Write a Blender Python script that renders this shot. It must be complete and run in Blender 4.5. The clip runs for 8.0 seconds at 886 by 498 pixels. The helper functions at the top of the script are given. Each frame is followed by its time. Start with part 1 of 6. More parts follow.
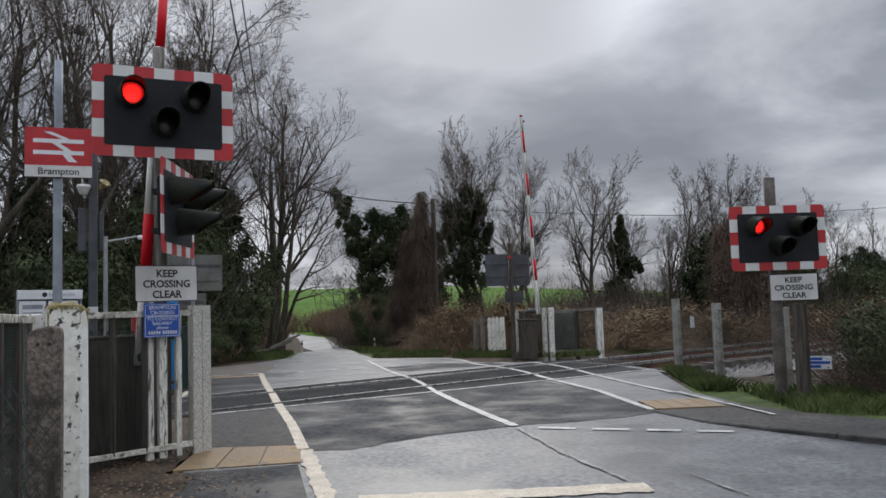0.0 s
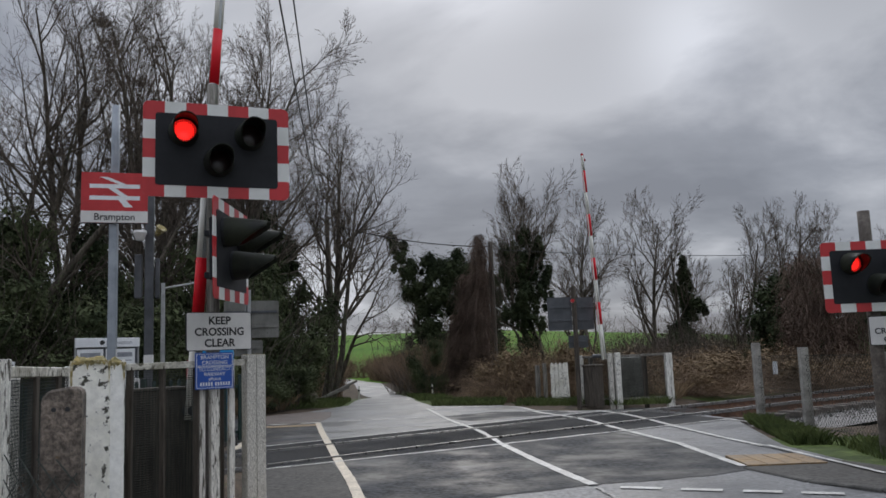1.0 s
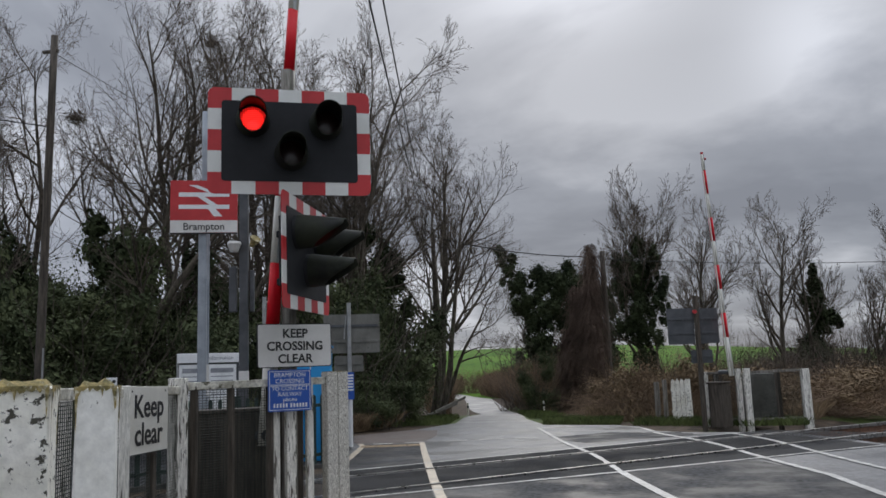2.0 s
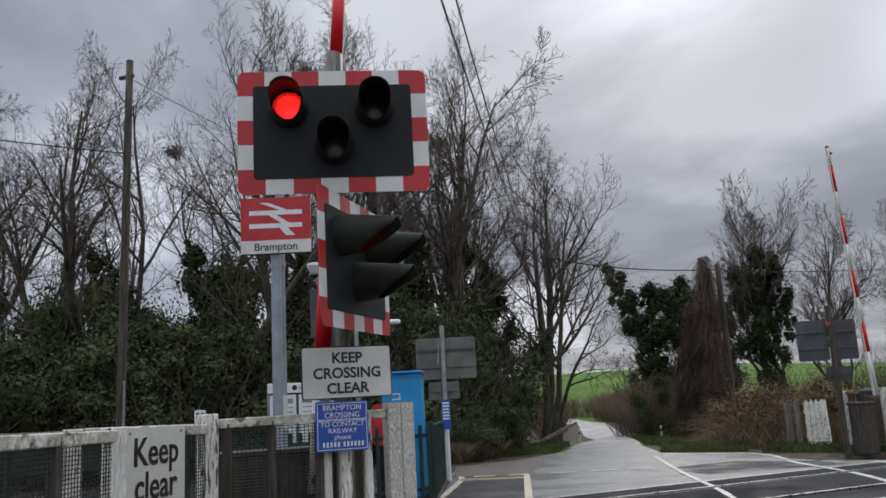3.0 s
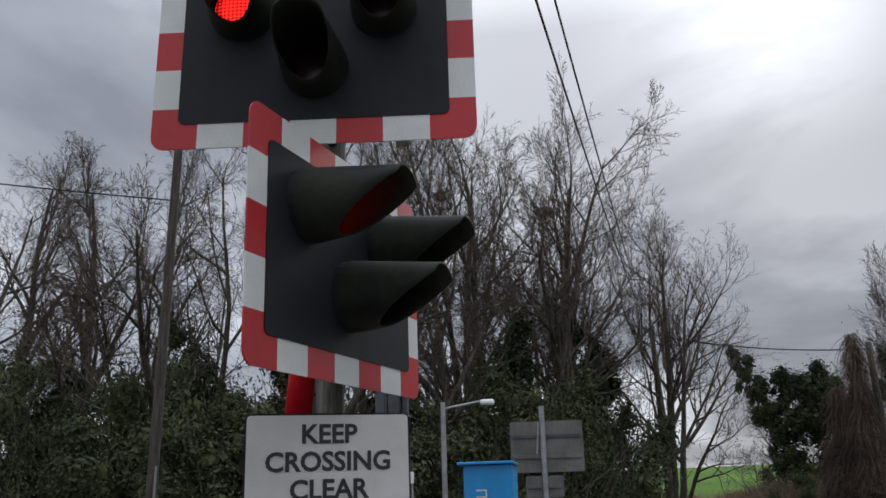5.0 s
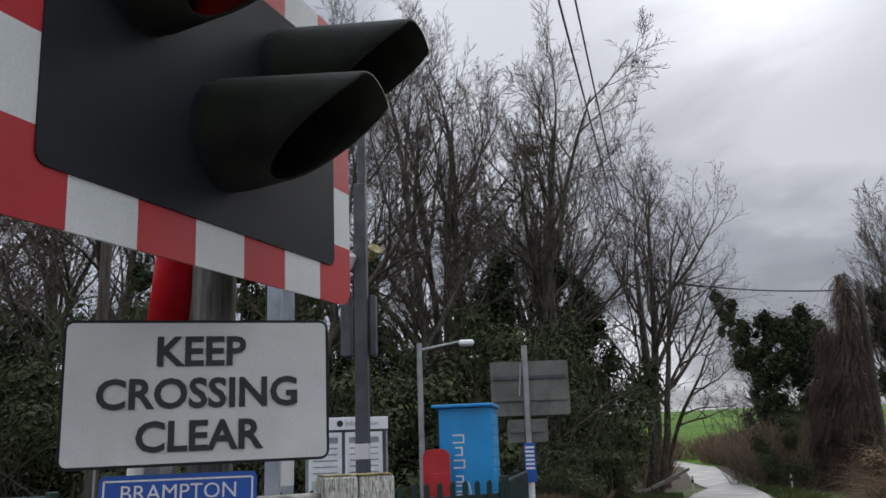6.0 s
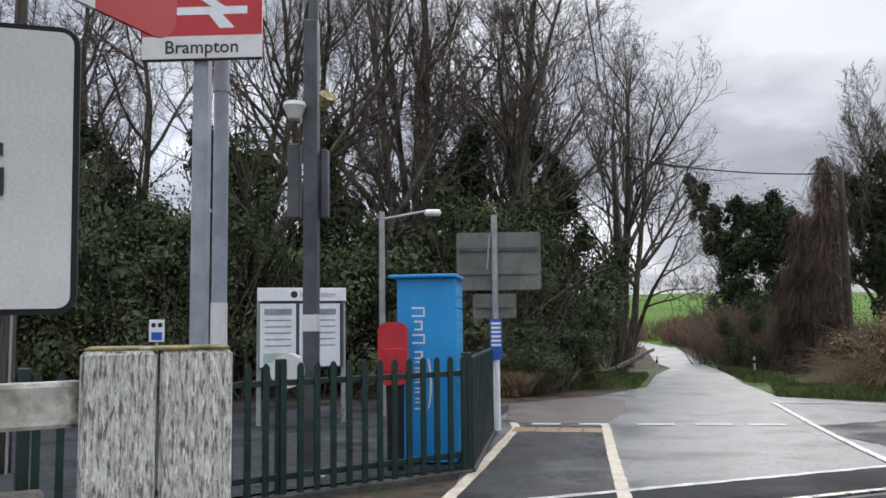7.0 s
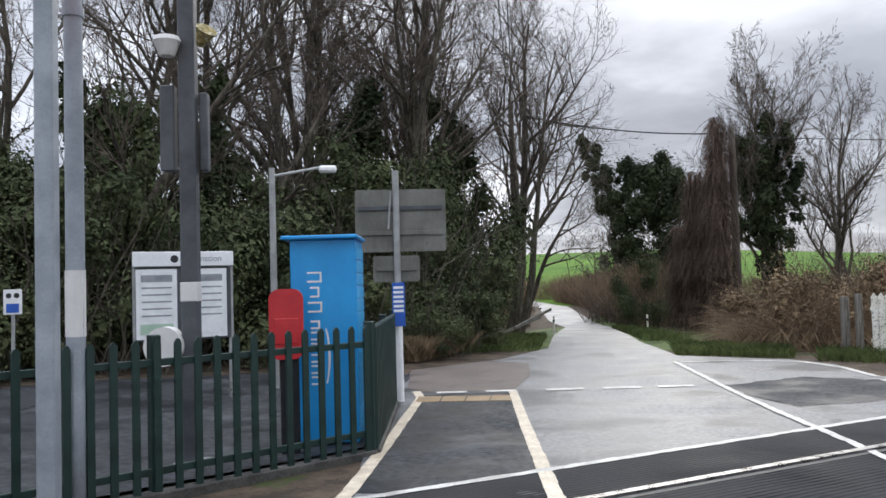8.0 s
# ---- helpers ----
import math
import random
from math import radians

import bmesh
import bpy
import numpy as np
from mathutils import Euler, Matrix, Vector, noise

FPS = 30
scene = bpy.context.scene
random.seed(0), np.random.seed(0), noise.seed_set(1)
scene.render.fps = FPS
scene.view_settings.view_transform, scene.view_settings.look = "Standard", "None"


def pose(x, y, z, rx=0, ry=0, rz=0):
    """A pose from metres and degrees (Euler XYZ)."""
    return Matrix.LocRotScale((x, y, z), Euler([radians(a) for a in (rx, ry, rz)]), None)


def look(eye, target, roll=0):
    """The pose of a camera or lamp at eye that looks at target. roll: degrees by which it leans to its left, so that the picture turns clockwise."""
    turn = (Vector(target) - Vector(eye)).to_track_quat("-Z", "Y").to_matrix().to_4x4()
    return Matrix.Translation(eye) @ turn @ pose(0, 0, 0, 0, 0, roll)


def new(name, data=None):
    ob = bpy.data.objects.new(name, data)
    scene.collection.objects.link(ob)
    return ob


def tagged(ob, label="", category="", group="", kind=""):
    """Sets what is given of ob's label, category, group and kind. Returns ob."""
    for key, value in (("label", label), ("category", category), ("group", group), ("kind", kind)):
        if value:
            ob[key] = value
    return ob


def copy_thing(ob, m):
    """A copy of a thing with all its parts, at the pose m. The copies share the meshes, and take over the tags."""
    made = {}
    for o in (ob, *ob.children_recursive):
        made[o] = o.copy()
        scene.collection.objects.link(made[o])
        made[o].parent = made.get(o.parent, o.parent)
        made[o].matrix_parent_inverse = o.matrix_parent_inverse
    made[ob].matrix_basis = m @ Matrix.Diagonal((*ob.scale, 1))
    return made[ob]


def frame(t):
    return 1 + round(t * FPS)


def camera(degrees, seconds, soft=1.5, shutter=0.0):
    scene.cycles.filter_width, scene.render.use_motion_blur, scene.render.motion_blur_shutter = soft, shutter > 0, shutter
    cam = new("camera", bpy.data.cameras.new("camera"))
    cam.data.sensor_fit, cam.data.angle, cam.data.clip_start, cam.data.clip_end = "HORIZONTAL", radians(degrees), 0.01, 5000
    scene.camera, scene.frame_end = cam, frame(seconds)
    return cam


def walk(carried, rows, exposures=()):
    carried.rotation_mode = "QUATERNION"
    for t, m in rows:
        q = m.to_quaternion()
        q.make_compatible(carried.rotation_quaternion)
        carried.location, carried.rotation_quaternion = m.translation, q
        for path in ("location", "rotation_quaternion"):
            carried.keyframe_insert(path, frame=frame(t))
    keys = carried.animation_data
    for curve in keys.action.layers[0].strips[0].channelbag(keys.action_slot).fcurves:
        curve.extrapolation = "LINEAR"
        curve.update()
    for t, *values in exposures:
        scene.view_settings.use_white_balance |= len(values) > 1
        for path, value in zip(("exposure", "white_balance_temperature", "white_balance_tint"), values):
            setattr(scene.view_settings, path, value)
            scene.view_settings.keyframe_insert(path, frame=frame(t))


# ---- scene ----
cam = camera(56.0, 8.0, soft=1.6)
PATH = [
    (0, (0.234, 0.147, 1.217), (0.156, 2.14, 1.37), -1.8),
    (0.5, (0.19, 0.294, 1.217), (0.089, 2.281, 1.419), -1.4),
    (1, (0.076, 0.716, 1.254), (-0.128, 2.689, 1.517), -2.1),
    (1.5, (0.029, 1.24, 1.266), (-0.327, 3.188, 1.549), -2.5),
    (2, (-0.004, 1.743, 1.278), (-0.464, 3.665, 1.585), -2.0),
    (3.5, (-0.204, 3.446, 1.331), (-0.975, 5.243, 1.751), -3.3),
    (3.7, (-0.274, 3.666, 1.346), (-1.06, 5.451, 1.788), -3.1),
    (4, (-0.385, 4.026, 1.364), (-1.227, 5.776, 1.846), -2.8),
    (5.3, (-0.91, 5.445, 1.417), (-1.819, 7.124, 2.013), -1.5),
    (5.5, (-1.006, 5.636, 1.426), (-1.908, 7.33, 1.989), -1.8),
    (6, (-1.198, 6.157, 1.416), (-2.089, 7.886, 1.883), -2.0),
    (6.5, (-1.456, 6.687, 1.404), (-2.311, 8.467, 1.719), -1.5),
    (7, (-1.596, 7.143, 1.386), (-2.454, 8.941, 1.568), -0.7),
    (7.5, (-1.797, 7.5, 1.421), (-2.61, 9.324, 1.535), -0.9),
    (8, (-1.985, 7.837, 1.422), (-2.61, 9.735, 1.507), -1.6),
]
walk(cam, [(t, look(eye, target, roll)) for t, eye, target, roll in PATH], exposures=[(0.0, 0.0), (1.0, -0.14), (2.2, -0.1), (3.5, 0.16), (4.3, 0.2), (5.5, -0.15), (6.2, 0.25), (7.0, 0.6), (8.0, 0.75)])

# ---- light ----
SUN_BEARING, SUN_HEIGHT = -4.0, 31.0          # degrees to the right of +y, and above the horizon


def make_world():
    w = bpy.data.worlds.new("overcast_sky")
    w.use_nodes = True
    nt = w.node_tree
    nt.nodes.clear()
    N = nt.nodes.new
    L = nt.links.new
    out, bg = N("ShaderNodeOutputWorld"), N("ShaderNodeBackground")
    sky = N("ShaderNodeTexSky")
    sky.sky_type = "NISHITA"
    sky.sun_disc = False
    sky.sun_elevation, sky.sun_rotation = radians(SUN_HEIGHT), radians(SUN_BEARING)
    dim = N("ShaderNodeVectorMath"); dim.operation = "SCALE"; dim.inputs["Scale"].default_value = 0.08
    L(sky.outputs["Color"], dim.inputs[0])
    tc = N("ShaderNodeTexCoord")
    sep = N("ShaderNodeSeparateXYZ")
    L(tc.outputs["Generated"], sep.inputs[0])
    up = N("ShaderNodeMath"); up.operation = "MAXIMUM"; up.inputs[1].default_value = 0.0
    L(sep.outputs["Z"], up.inputs[0])
    lift = N("ShaderNodeMath"); lift.inputs[1].default_value = 0.16
    L(up.outputs[0], lift.inputs[0])
    flat = N("ShaderNodeVectorMath"); flat.operation = "DIVIDE"
    comb = N("ShaderNodeCombineXYZ")
    for s in "XYZ":
        L(lift.outputs[0], comb.inputs[s])
    L(tc.outputs["Generated"], flat.inputs[0]); L(comb.outputs[0], flat.inputs[1])
    big = N("ShaderNodeTexNoise")
    big.inputs["Scale"].default_value, big.inputs["Detail"].default_value, big.inputs["Roughness"].default_value = 0.75, 7.0, 0.52
    big.inputs["Distortion"].default_value = 0.35
    L(flat.outputs[0], big.inputs["Vector"])
    tone = N("ShaderNodeValToRGB")
    e = tone.color_ramp.elements
    e[0].position, e[0].color = 0.39, (0.190, 0.205, 0.243, 1)
    e[1].position, e[1].color = 0.62, (0.520, 0.540, 0.592, 1)
    m = e.new(0.5); m.color = (0.280, 0.299, 0.345, 1)
    L(big.outputs["Fac"], tone.inputs["Fac"])
    # the veiled sun: the cloud is thinner and brighter towards it
    sun = Vector((math.sin(radians(SUN_BEARING)) * math.cos(radians(SUN_HEIGHT)), math.cos(radians(SUN_BEARING)) * math.cos(radians(SUN_HEIGHT)), math.sin(radians(SUN_HEIGHT))))
    dot = N("ShaderNodeVectorMath"); dot.operation = "DOT_PRODUCT"; dot.inputs[1].default_value = sun
    L(tc.outputs["Generated"], dot.inputs[0])
    pos = N("ShaderNodeMath"); pos.operation = "MAXIMUM"; pos.inputs[1].default_value = 0.0
    L(dot.outputs["Value"], pos.inputs[0])
    glow = N("ShaderNodeMath"); glow.operation = "POWER"; glow.inputs[1].default_value = 120.0
    L(pos.outputs[0], glow.inputs[0])
    wisp = N("ShaderNodeMapRange")
    wisp.inputs["From Min"].default_value, wisp.inputs["From Max"].default_value = 0.40, 0.62
    wisp.inputs["To Min"].default_value, wisp.inputs["To Max"].default_value = 0.15, 1.6
    L(big.outputs["Fac"], wisp.inputs["Value"])
    gl = N("ShaderNodeMath"); gl.operation = "MULTIPLY"
    L(glow.outputs[0], gl.inputs[0]); L(wisp.outputs["Result"], gl.inputs[1])
    # a smaller rift in the cloud lower down to the east
    rift = N("ShaderNodeVectorMath"); rift.operation = "DOT_PRODUCT"; rift.inputs[1].default_value = (math.sin(radians(12)) * math.cos(radians(20.5)), math.cos(radians(12)) * math.cos(radians(20.5)), math.sin(radians(20.5)))
    L(tc.outputs["Generated"], rift.inputs[0])
    thin = N("ShaderNodeMath"); thin.operation = "MAXIMUM"; thin.inputs[1].default_value = 0.0
    L(rift.outputs["Value"], thin.inputs[0])
    peak = N("ShaderNodeMath"); peak.operation = "POWER"; peak.inputs[1].default_value = 380.0
    L(thin.outputs[0], peak.inputs[0])
    both = N("ShaderNodeMath"); both.operation = "MULTIPLY_ADD"; both.inputs[1].default_value = 0.75
    L(peak.outputs[0], both.inputs[0]); L(gl.outputs[0], both.inputs[2])
    gain = N("ShaderNodeMath"); gain.operation = "MULTIPLY_ADD"; gain.inputs[1].default_value = 0.72
    L(both.outputs[0], gain.inputs[0])
    high = N("ShaderNodeValToRGB")                     # overcast gradient, brighter overhead: raised above the view to light the ground
    h = high.color_ramp.elements
    h[0].position, h[0].color = 0.0, (0.26, 0.26, 0.26, 1)
    h[1].position, h[1].color = 1.0, (1.25, 1.25, 1.25, 1)
    for at, v in ((0.20, 0.285), (0.36, 0.225), (0.52, 0.255), (0.70, 0.80)):
        q = h.new(at)
        q.color = (v, v, v, 1)
    L(up.outputs[0], high.inputs["Fac"])
    raise_ = N("ShaderNodeMath"); raise_.operation = "MULTIPLY"; raise_.inputs[1].default_value = 4.2
    L(high.outputs["Color"], raise_.inputs[0])
    L(raise_.outputs[0], gain.inputs[2])
    bright = N("ShaderNodeVectorMath"); bright.operation = "SCALE"
    side = N("ShaderNodeMapRange")                     # the cloud thins out towards the west
    side.inputs["From Min"].default_value, side.inputs["From Max"].default_value = -0.75, -0.1
    side.inputs["To Min"].default_value, side.inputs["To Max"].default_value = 1.5, 1.0
    L(sep.outputs["X"], side.inputs["Value"])
    south = N("ShaderNodeMapRange")                    # sky behind the view raised to brighten faces turned to -y
    south.inputs["From Min"].default_value, south.inputs["From Max"].default_value = -0.7, 0.25
    south.inputs["To Min"].default_value, south.inputs["To Max"].default_value = 1.28, 1.0
    L(sep.outputs["Y"], south.inputs["Value"])
    wide = N("ShaderNodeMath"); wide.operation = "MULTIPLY"
    L(side.outputs["Result"], wide.inputs[0]); L(south.outputs["Result"], wide.inputs[1])
    total = N("ShaderNodeMath"); total.operation = "MULTIPLY"
    L(gain.outputs[0], total.inputs[0]); L(wide.outputs[0], total.inputs[1])
    L(tone.outputs["Color"], bright.inputs[0]); L(total.outputs[0], bright.inputs["Scale"])
    # cloud covers nearly all of the clear sky
    mix = N("ShaderNodeMix"); mix.data_type = "RGBA"
    mix.inputs["Factor"].default_value = 0.95
    L(dim.outputs[0], mix.inputs["A"]); L(bright.outputs[0], mix.inputs["B"])
    L(mix.outputs["Result"], bg.inputs["Color"])
    bg.inputs["Strength"].default_value = 1.0
    L(bg.outputs[0], out.inputs[0])
    scene.world = w
    lamp = bpy.data.lights.new("sun", "SUN")
    lamp.energy, lamp.angle, lamp.color = 0.7, radians(25), (1.0, 0.96, 0.9)
    ob = new("sun", lamp)
    ob.matrix_basis = look(sun * 60, (0, 0, 0))


make_world()


# ---- materials ----
def material(name, a, b, rough=0.7, rough2=None, scale=6.0, fine=60.0, bump=0.3, metal=0.0, spots=None, spot_scale=3.0, spot_at=0.6, spot_soft=0.06, stretch=(1, 1, 1), island=0.0, obj=0.0, coat=0.0, bump_dist=0.01, spec=None, grain=0.07):
    """Two-scale noise between colours a and b, optional blotches of a third colour, fine relief, gloss that varies."""
    m = bpy.data.materials.new(name)
    m.use_nodes = True
    nt = m.node_tree
    p = nt.nodes["Principled BSDF"]
    N, L = nt.nodes.new, nt.links.new
    tc, mp = N("ShaderNodeTexCoord"), N("ShaderNodeMapping")
    mp.inputs["Scale"].default_value = stretch
    L(tc.outputs["Object"], mp.inputs["Vector"])

    def tex(s, d=4.0, r=0.6):
        t = N("ShaderNodeTexNoise")
        t.inputs["Scale"].default_value, t.inputs["Detail"].default_value, t.inputs["Roughness"].default_value = s, d, r
        L(mp.outputs[0], t.inputs["Vector"])
        return t.outputs["Fac"]

    def rng(v, lo, hi, o0=0.0, o1=1.0):
        r = N("ShaderNodeMapRange")
        r.inputs["From Min"].default_value, r.inputs["From Max"].default_value = lo, hi
        r.inputs["To Min"].default_value, r.inputs["To Max"].default_value = o0, o1
        L(v, r.inputs["Value"])
        return r.outputs["Result"]

    def blend(f, c0, c1):
        x = N("ShaderNodeMix")
        x.data_type = "RGBA"
        L(f, x.inputs["Factor"])
        for key, c in (("A", c0), ("B", c1)):
            if isinstance(c, tuple):
                x.inputs[key].default_value = (*c, 1)
            else:
                L(c, x.inputs[key])
        return x.outputs["Result"]

    n1, n2 = tex(scale), tex(fine, 3.0)
    mixf = N("ShaderNodeMath"); mixf.operation = "MULTIPLY_ADD"; mixf.inputs[1].default_value = 0.45
    L(n2, mixf.inputs[0])
    half = N("ShaderNodeMath"); half.operation = "MULTIPLY"; half.inputs[1].default_value = 0.55
    L(n1, half.inputs[0]); L(half.outputs[0], mixf.inputs[2])
    col = blend(rng(n1, 0.38, 0.62), a, b)
    fleck = N("ShaderNodeHueSaturation")
    L(rng(n2, 0.32, 0.68, 1 - grain, 1 + grain), fleck.inputs["Value"])
    L(col, fleck.inputs["Color"])
    col = fleck.outputs["Color"]
    if spots:
        col = blend(rng(tex(spot_scale, 6.0, 0.65), spot_at, spot_at + spot_soft), col, spots)
    for amount, node, sock in ((island, "ShaderNodeNewGeometry", "Random Per Island"), (obj, "ShaderNodeObjectInfo", "Random")):
        if amount:
            hs = N("ShaderNodeHueSaturation")
            L(rng(N(node).outputs[sock], 0, 1, 1 - amount, 1 + amount), hs.inputs["Value"])
            L(col, hs.inputs["Color"])
            col = hs.outputs["Color"]
    L(col, p.inputs["Base Color"])
    if rough2 is None:
        p.inputs["Roughness"].default_value = rough
    else:
        L(rng(n1, 0.38, 0.62, rough, rough2), p.inputs["Roughness"])
    p.inputs["Metallic"].default_value = metal
    p.inputs["Coat Weight"].default_value = coat
    if spec is not None:
        p.inputs["Specular IOR Level"].default_value = spec
    if bump:
        bp = N("ShaderNodeBump")
        bp.inputs["Strength"].default_value, bp.inputs["Distance"].default_value = bump, bump_dist
        L(mixf.outputs[0], bp.inputs["Height"])
        L(bp.outputs[0], p.inputs["Normal"])
    return m


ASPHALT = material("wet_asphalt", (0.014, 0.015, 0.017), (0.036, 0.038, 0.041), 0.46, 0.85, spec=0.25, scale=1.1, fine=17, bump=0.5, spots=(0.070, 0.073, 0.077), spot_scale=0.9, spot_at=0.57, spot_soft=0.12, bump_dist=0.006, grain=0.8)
ASPHALT_OLD = material("pale_wet_asphalt", (0.068, 0.071, 0.074), (0.138, 0.141, 0.145), 0.32, 0.58, scale=0.9, fine=20, bump=0.45, spots=(0.045, 0.047, 0.05), spot_scale=0.7, spot_at=0.57, spot_soft=0.14, bump_dist=0.005, grain=0.5)
PAVE = material("damp_footway_asphalt", (0.032, 0.030, 0.028), (0.074, 0.070, 0.064), 0.6, 0.85, spec=0.25, scale=1.4, fine=20, bump=0.5, spots=(0.03, 0.029, 0.027), spot_scale=1.1, spot_at=0.58, spot_soft=0.12, grain=0.55)
APRON = material("brown_gravelly_surface", (0.062, 0.048, 0.041), (0.125, 0.098, 0.083), 0.55, 0.8, scale=1.5, fine=60, bump=0.5, grain=0.26)
PANEL = material("black_rubber_deck", (0.010, 0.011, 0.012), (0.024, 0.025, 0.027), 0.7, 0.85, spec=0.2, scale=1.3, fine=40, bump=0.25)
LINE = material("worn_white_road_paint", (0.34, 0.33, 0.305), (0.56, 0.55, 0.515), 0.4, 0.6, scale=5, fine=50, spots=(0.16, 0.155, 0.15), spot_scale=14, spot_at=0.66, bump=0.2, grain=0.26)
LINE_CREAM = material("worn_cream_road_paint", (0.40, 0.335, 0.245), (0.60, 0.525, 0.41), 0.45, 0.65, scale=5, fine=50, spots=(0.12, 0.11, 0.10), spot_scale=12, spot_at=0.64, bump=0.2, grain=0.26)
LINE_FAINT = material("nearly_worn_away_road_paint", (0.17, 0.168, 0.16), (0.32, 0.315, 0.30), 0.45, 0.65, scale=7, fine=50, spots=(0.11, 0.112, 0.115), spot_scale=9, spot_at=0.52, bump=0.2, grain=0.3)
TACTILE = material("buff_tactile_slab", (0.17, 0.108, 0.05), (0.27, 0.18, 0.088), 0.5, 0.7, scale=3, fine=45, spots=(0.13, 0.10, 0.065), spot_scale=4, spot_at=0.56, spot_soft=0.12, bump=0.3, obj=0.12, grain=0.26)
KERB = material("wet_kerb_concrete", (0.045, 0.044, 0.040), (0.10, 0.096, 0.088), 0.7, 0.85, spec=0.2, scale=3, fine=60, bump=0.4, obj=0.12, grain=0.26)
BALLAST = material("ballast_stone", (0.11, 0.105, 0.10), (0.27, 0.255, 0.235), 0.8, scale=8, fine=70, bump=0.6, island=0.4, grain=0.26)
RAIL = material("rail_head_steel", (0.24, 0.235, 0.23), (0.36, 0.355, 0.35), 0.25, 0.4, metal=1.0, scale=10, fine=60, bump=0.1)
RUST = material("rusty_rail_web", (0.08, 0.042, 0.026), (0.17, 0.09, 0.055), 0.8, scale=6, fine=50, bump=0.4, grain=0.26)
SLEEPER = material("weathered_sleeper", (0.075, 0.062, 0.052), (0.15, 0.13, 0.11), 0.85, scale=4, fine=40, bump=0.5, grain=0.26)
SOIL = material("leaf_littered_soil", (0.040, 0.031, 0.023), (0.105, 0.078, 0.055), 0.85, scale=2.5, fine=30, bump=0.8, spots=(0.05, 0.065, 0.022), spot_scale=1.3, spot_at=0.60, bump_dist=0.03, spec=0.15, grain=0.26)
GRASS = material("winter_grass", (0.040, 0.062, 0.016), (0.095, 0.13, 0.035), 0.8, scale=1.5, fine=14, bump=0.6, spots=(0.09, 0.075, 0.04), spot_scale=2.0, spot_at=0.62, bump_dist=0.04, spec=0.15, grain=0.26)
FIELD = material("green_crop_field", (0.050, 0.118, 0.007), (0.080, 0.162, 0.013), 0.85, scale=0.06, fine=0.9, bump=0.3, spec=0.1, grain=0.26)
WHITEWOOD = material("peeling_white_paint_on_wood", (0.54, 0.53, 0.47), (0.80, 0.78, 0.72), 0.7, scale=9, fine=55, stretch=(5, 5, 0.45), spots=(0.11, 0.10, 0.08), spot_scale=6.5, spot_at=0.555, bump=0.7, bump_dist=0.006, grain=0.26)
GRAINPOST = material("split_grain_under_worn_white_paint", (0.60, 0.585, 0.52), (0.86, 0.84, 0.77), 0.75, scale=3, fine=26, stretch=(18, 18, 2.4), spots=(0.09, 0.082, 0.062), spot_scale=3.6, spot_at=0.54, spot_soft=0.06, bump=0.9, bump_dist=0.005, grain=0.26)
ENDGRAIN = material("fine_split_grain_with_flaking_white_paint", (0.50, 0.485, 0.43), (0.80, 0.78, 0.71), 0.8, scale=2.2, fine=9, stretch=(78, 78, 13), spots=(0.17, 0.155, 0.125), spot_scale=3.2, spot_at=0.50, spot_soft=0.10, bump=1.0, bump_dist=0.004, grain=0.35)
WHITERAIL = material("mossy_weathered_white_rail", (0.38, 0.36, 0.29), (0.70, 0.68, 0.60), 0.75, scale=7, fine=50, spots=(0.10, 0.094, 0.06), spot_scale=10, spot_at=0.54, spot_soft=0.10, bump=0.6, bump_dist=0.005, grain=0.3)
WHITEPOST = material("white_painted_post_with_lichen", (0.70, 0.675, 0.57), (0.86, 0.84, 0.76), 0.65, scale=3, fine=35, spots=(0.06, 0.056, 0.04), spot_scale=30, spot_at=0.575, spot_soft=0.03, bump=0.5, grain=0.12)
WHITECLEAN = material("clean_white_painted_post", (0.76, 0.75, 0.68), (0.88, 0.87, 0.82), 0.6, scale=4, fine=35, spots=(0.09, 0.085, 0.06), spot_scale=22, spot_at=0.685, spot_soft=0.03, bump=0.4, grain=0.1)
MOSS = material("yellow_green_moss", (0.12, 0.11, 0.045), (0.36, 0.28, 0.11), 0.95, scale=22, fine=110, bump=1.0, spots=(0.62, 0.58, 0.44), spot_scale=26, spot_at=0.55, spot_soft=0.08, grain=0.26)
GREYWOOD = material("weathered_grey_timber", (0.10, 0.092, 0.078), (0.24, 0.225, 0.195), 0.85, scale=6, fine=50, stretch=(5, 5, 0.4), bump=0.8, spots=(0.07, 0.075, 0.05), spot_scale=4, spot_at=0.6, grain=0.26)
DARKWOOD = material("dark_creosoted_timber", (0.038, 0.031, 0.024), (0.095, 0.080, 0.062), 0.85, scale=6, fine=45, stretch=(5, 5, 0.4), bump=0.7, grain=0.26)
CONCPOST = material("lichen_covered_concrete", (0.06, 0.05, 0.04), (0.19, 0.155, 0.125), 0.9, scale=14, fine=70, bump=1.0, spots=(0.24, 0.14, 0.035), spot_scale=6, spot_at=0.58, spot_soft=0.12, bump_dist=0.014, grain=0.55)
POSTGREY = material("pale_concrete_post", (0.20, 0.19, 0.17), (0.36, 0.345, 0.31), 0.85, scale=5, fine=55, bump=0.6, grain=0.26)
BLACK = material("matt_black_paint", (0.012, 0.013, 0.0155), (0.022, 0.0235, 0.027), 0.55, 0.68, scale=3, fine=60, bump=0.1, spec=0.25)
HOODMAT = material("black_hood_with_algae", (0.011, 0.012, 0.011), (0.026, 0.030, 0.020), 0.5, 0.7, scale=5, fine=50, bump=0.2, spec=0.2)
RED = material("red_retroreflective_sheet", (0.42, 0.018, 0.022), (0.52, 0.03, 0.035), 0.38, 0.5, scale=3, fine=160, bump=0.08)
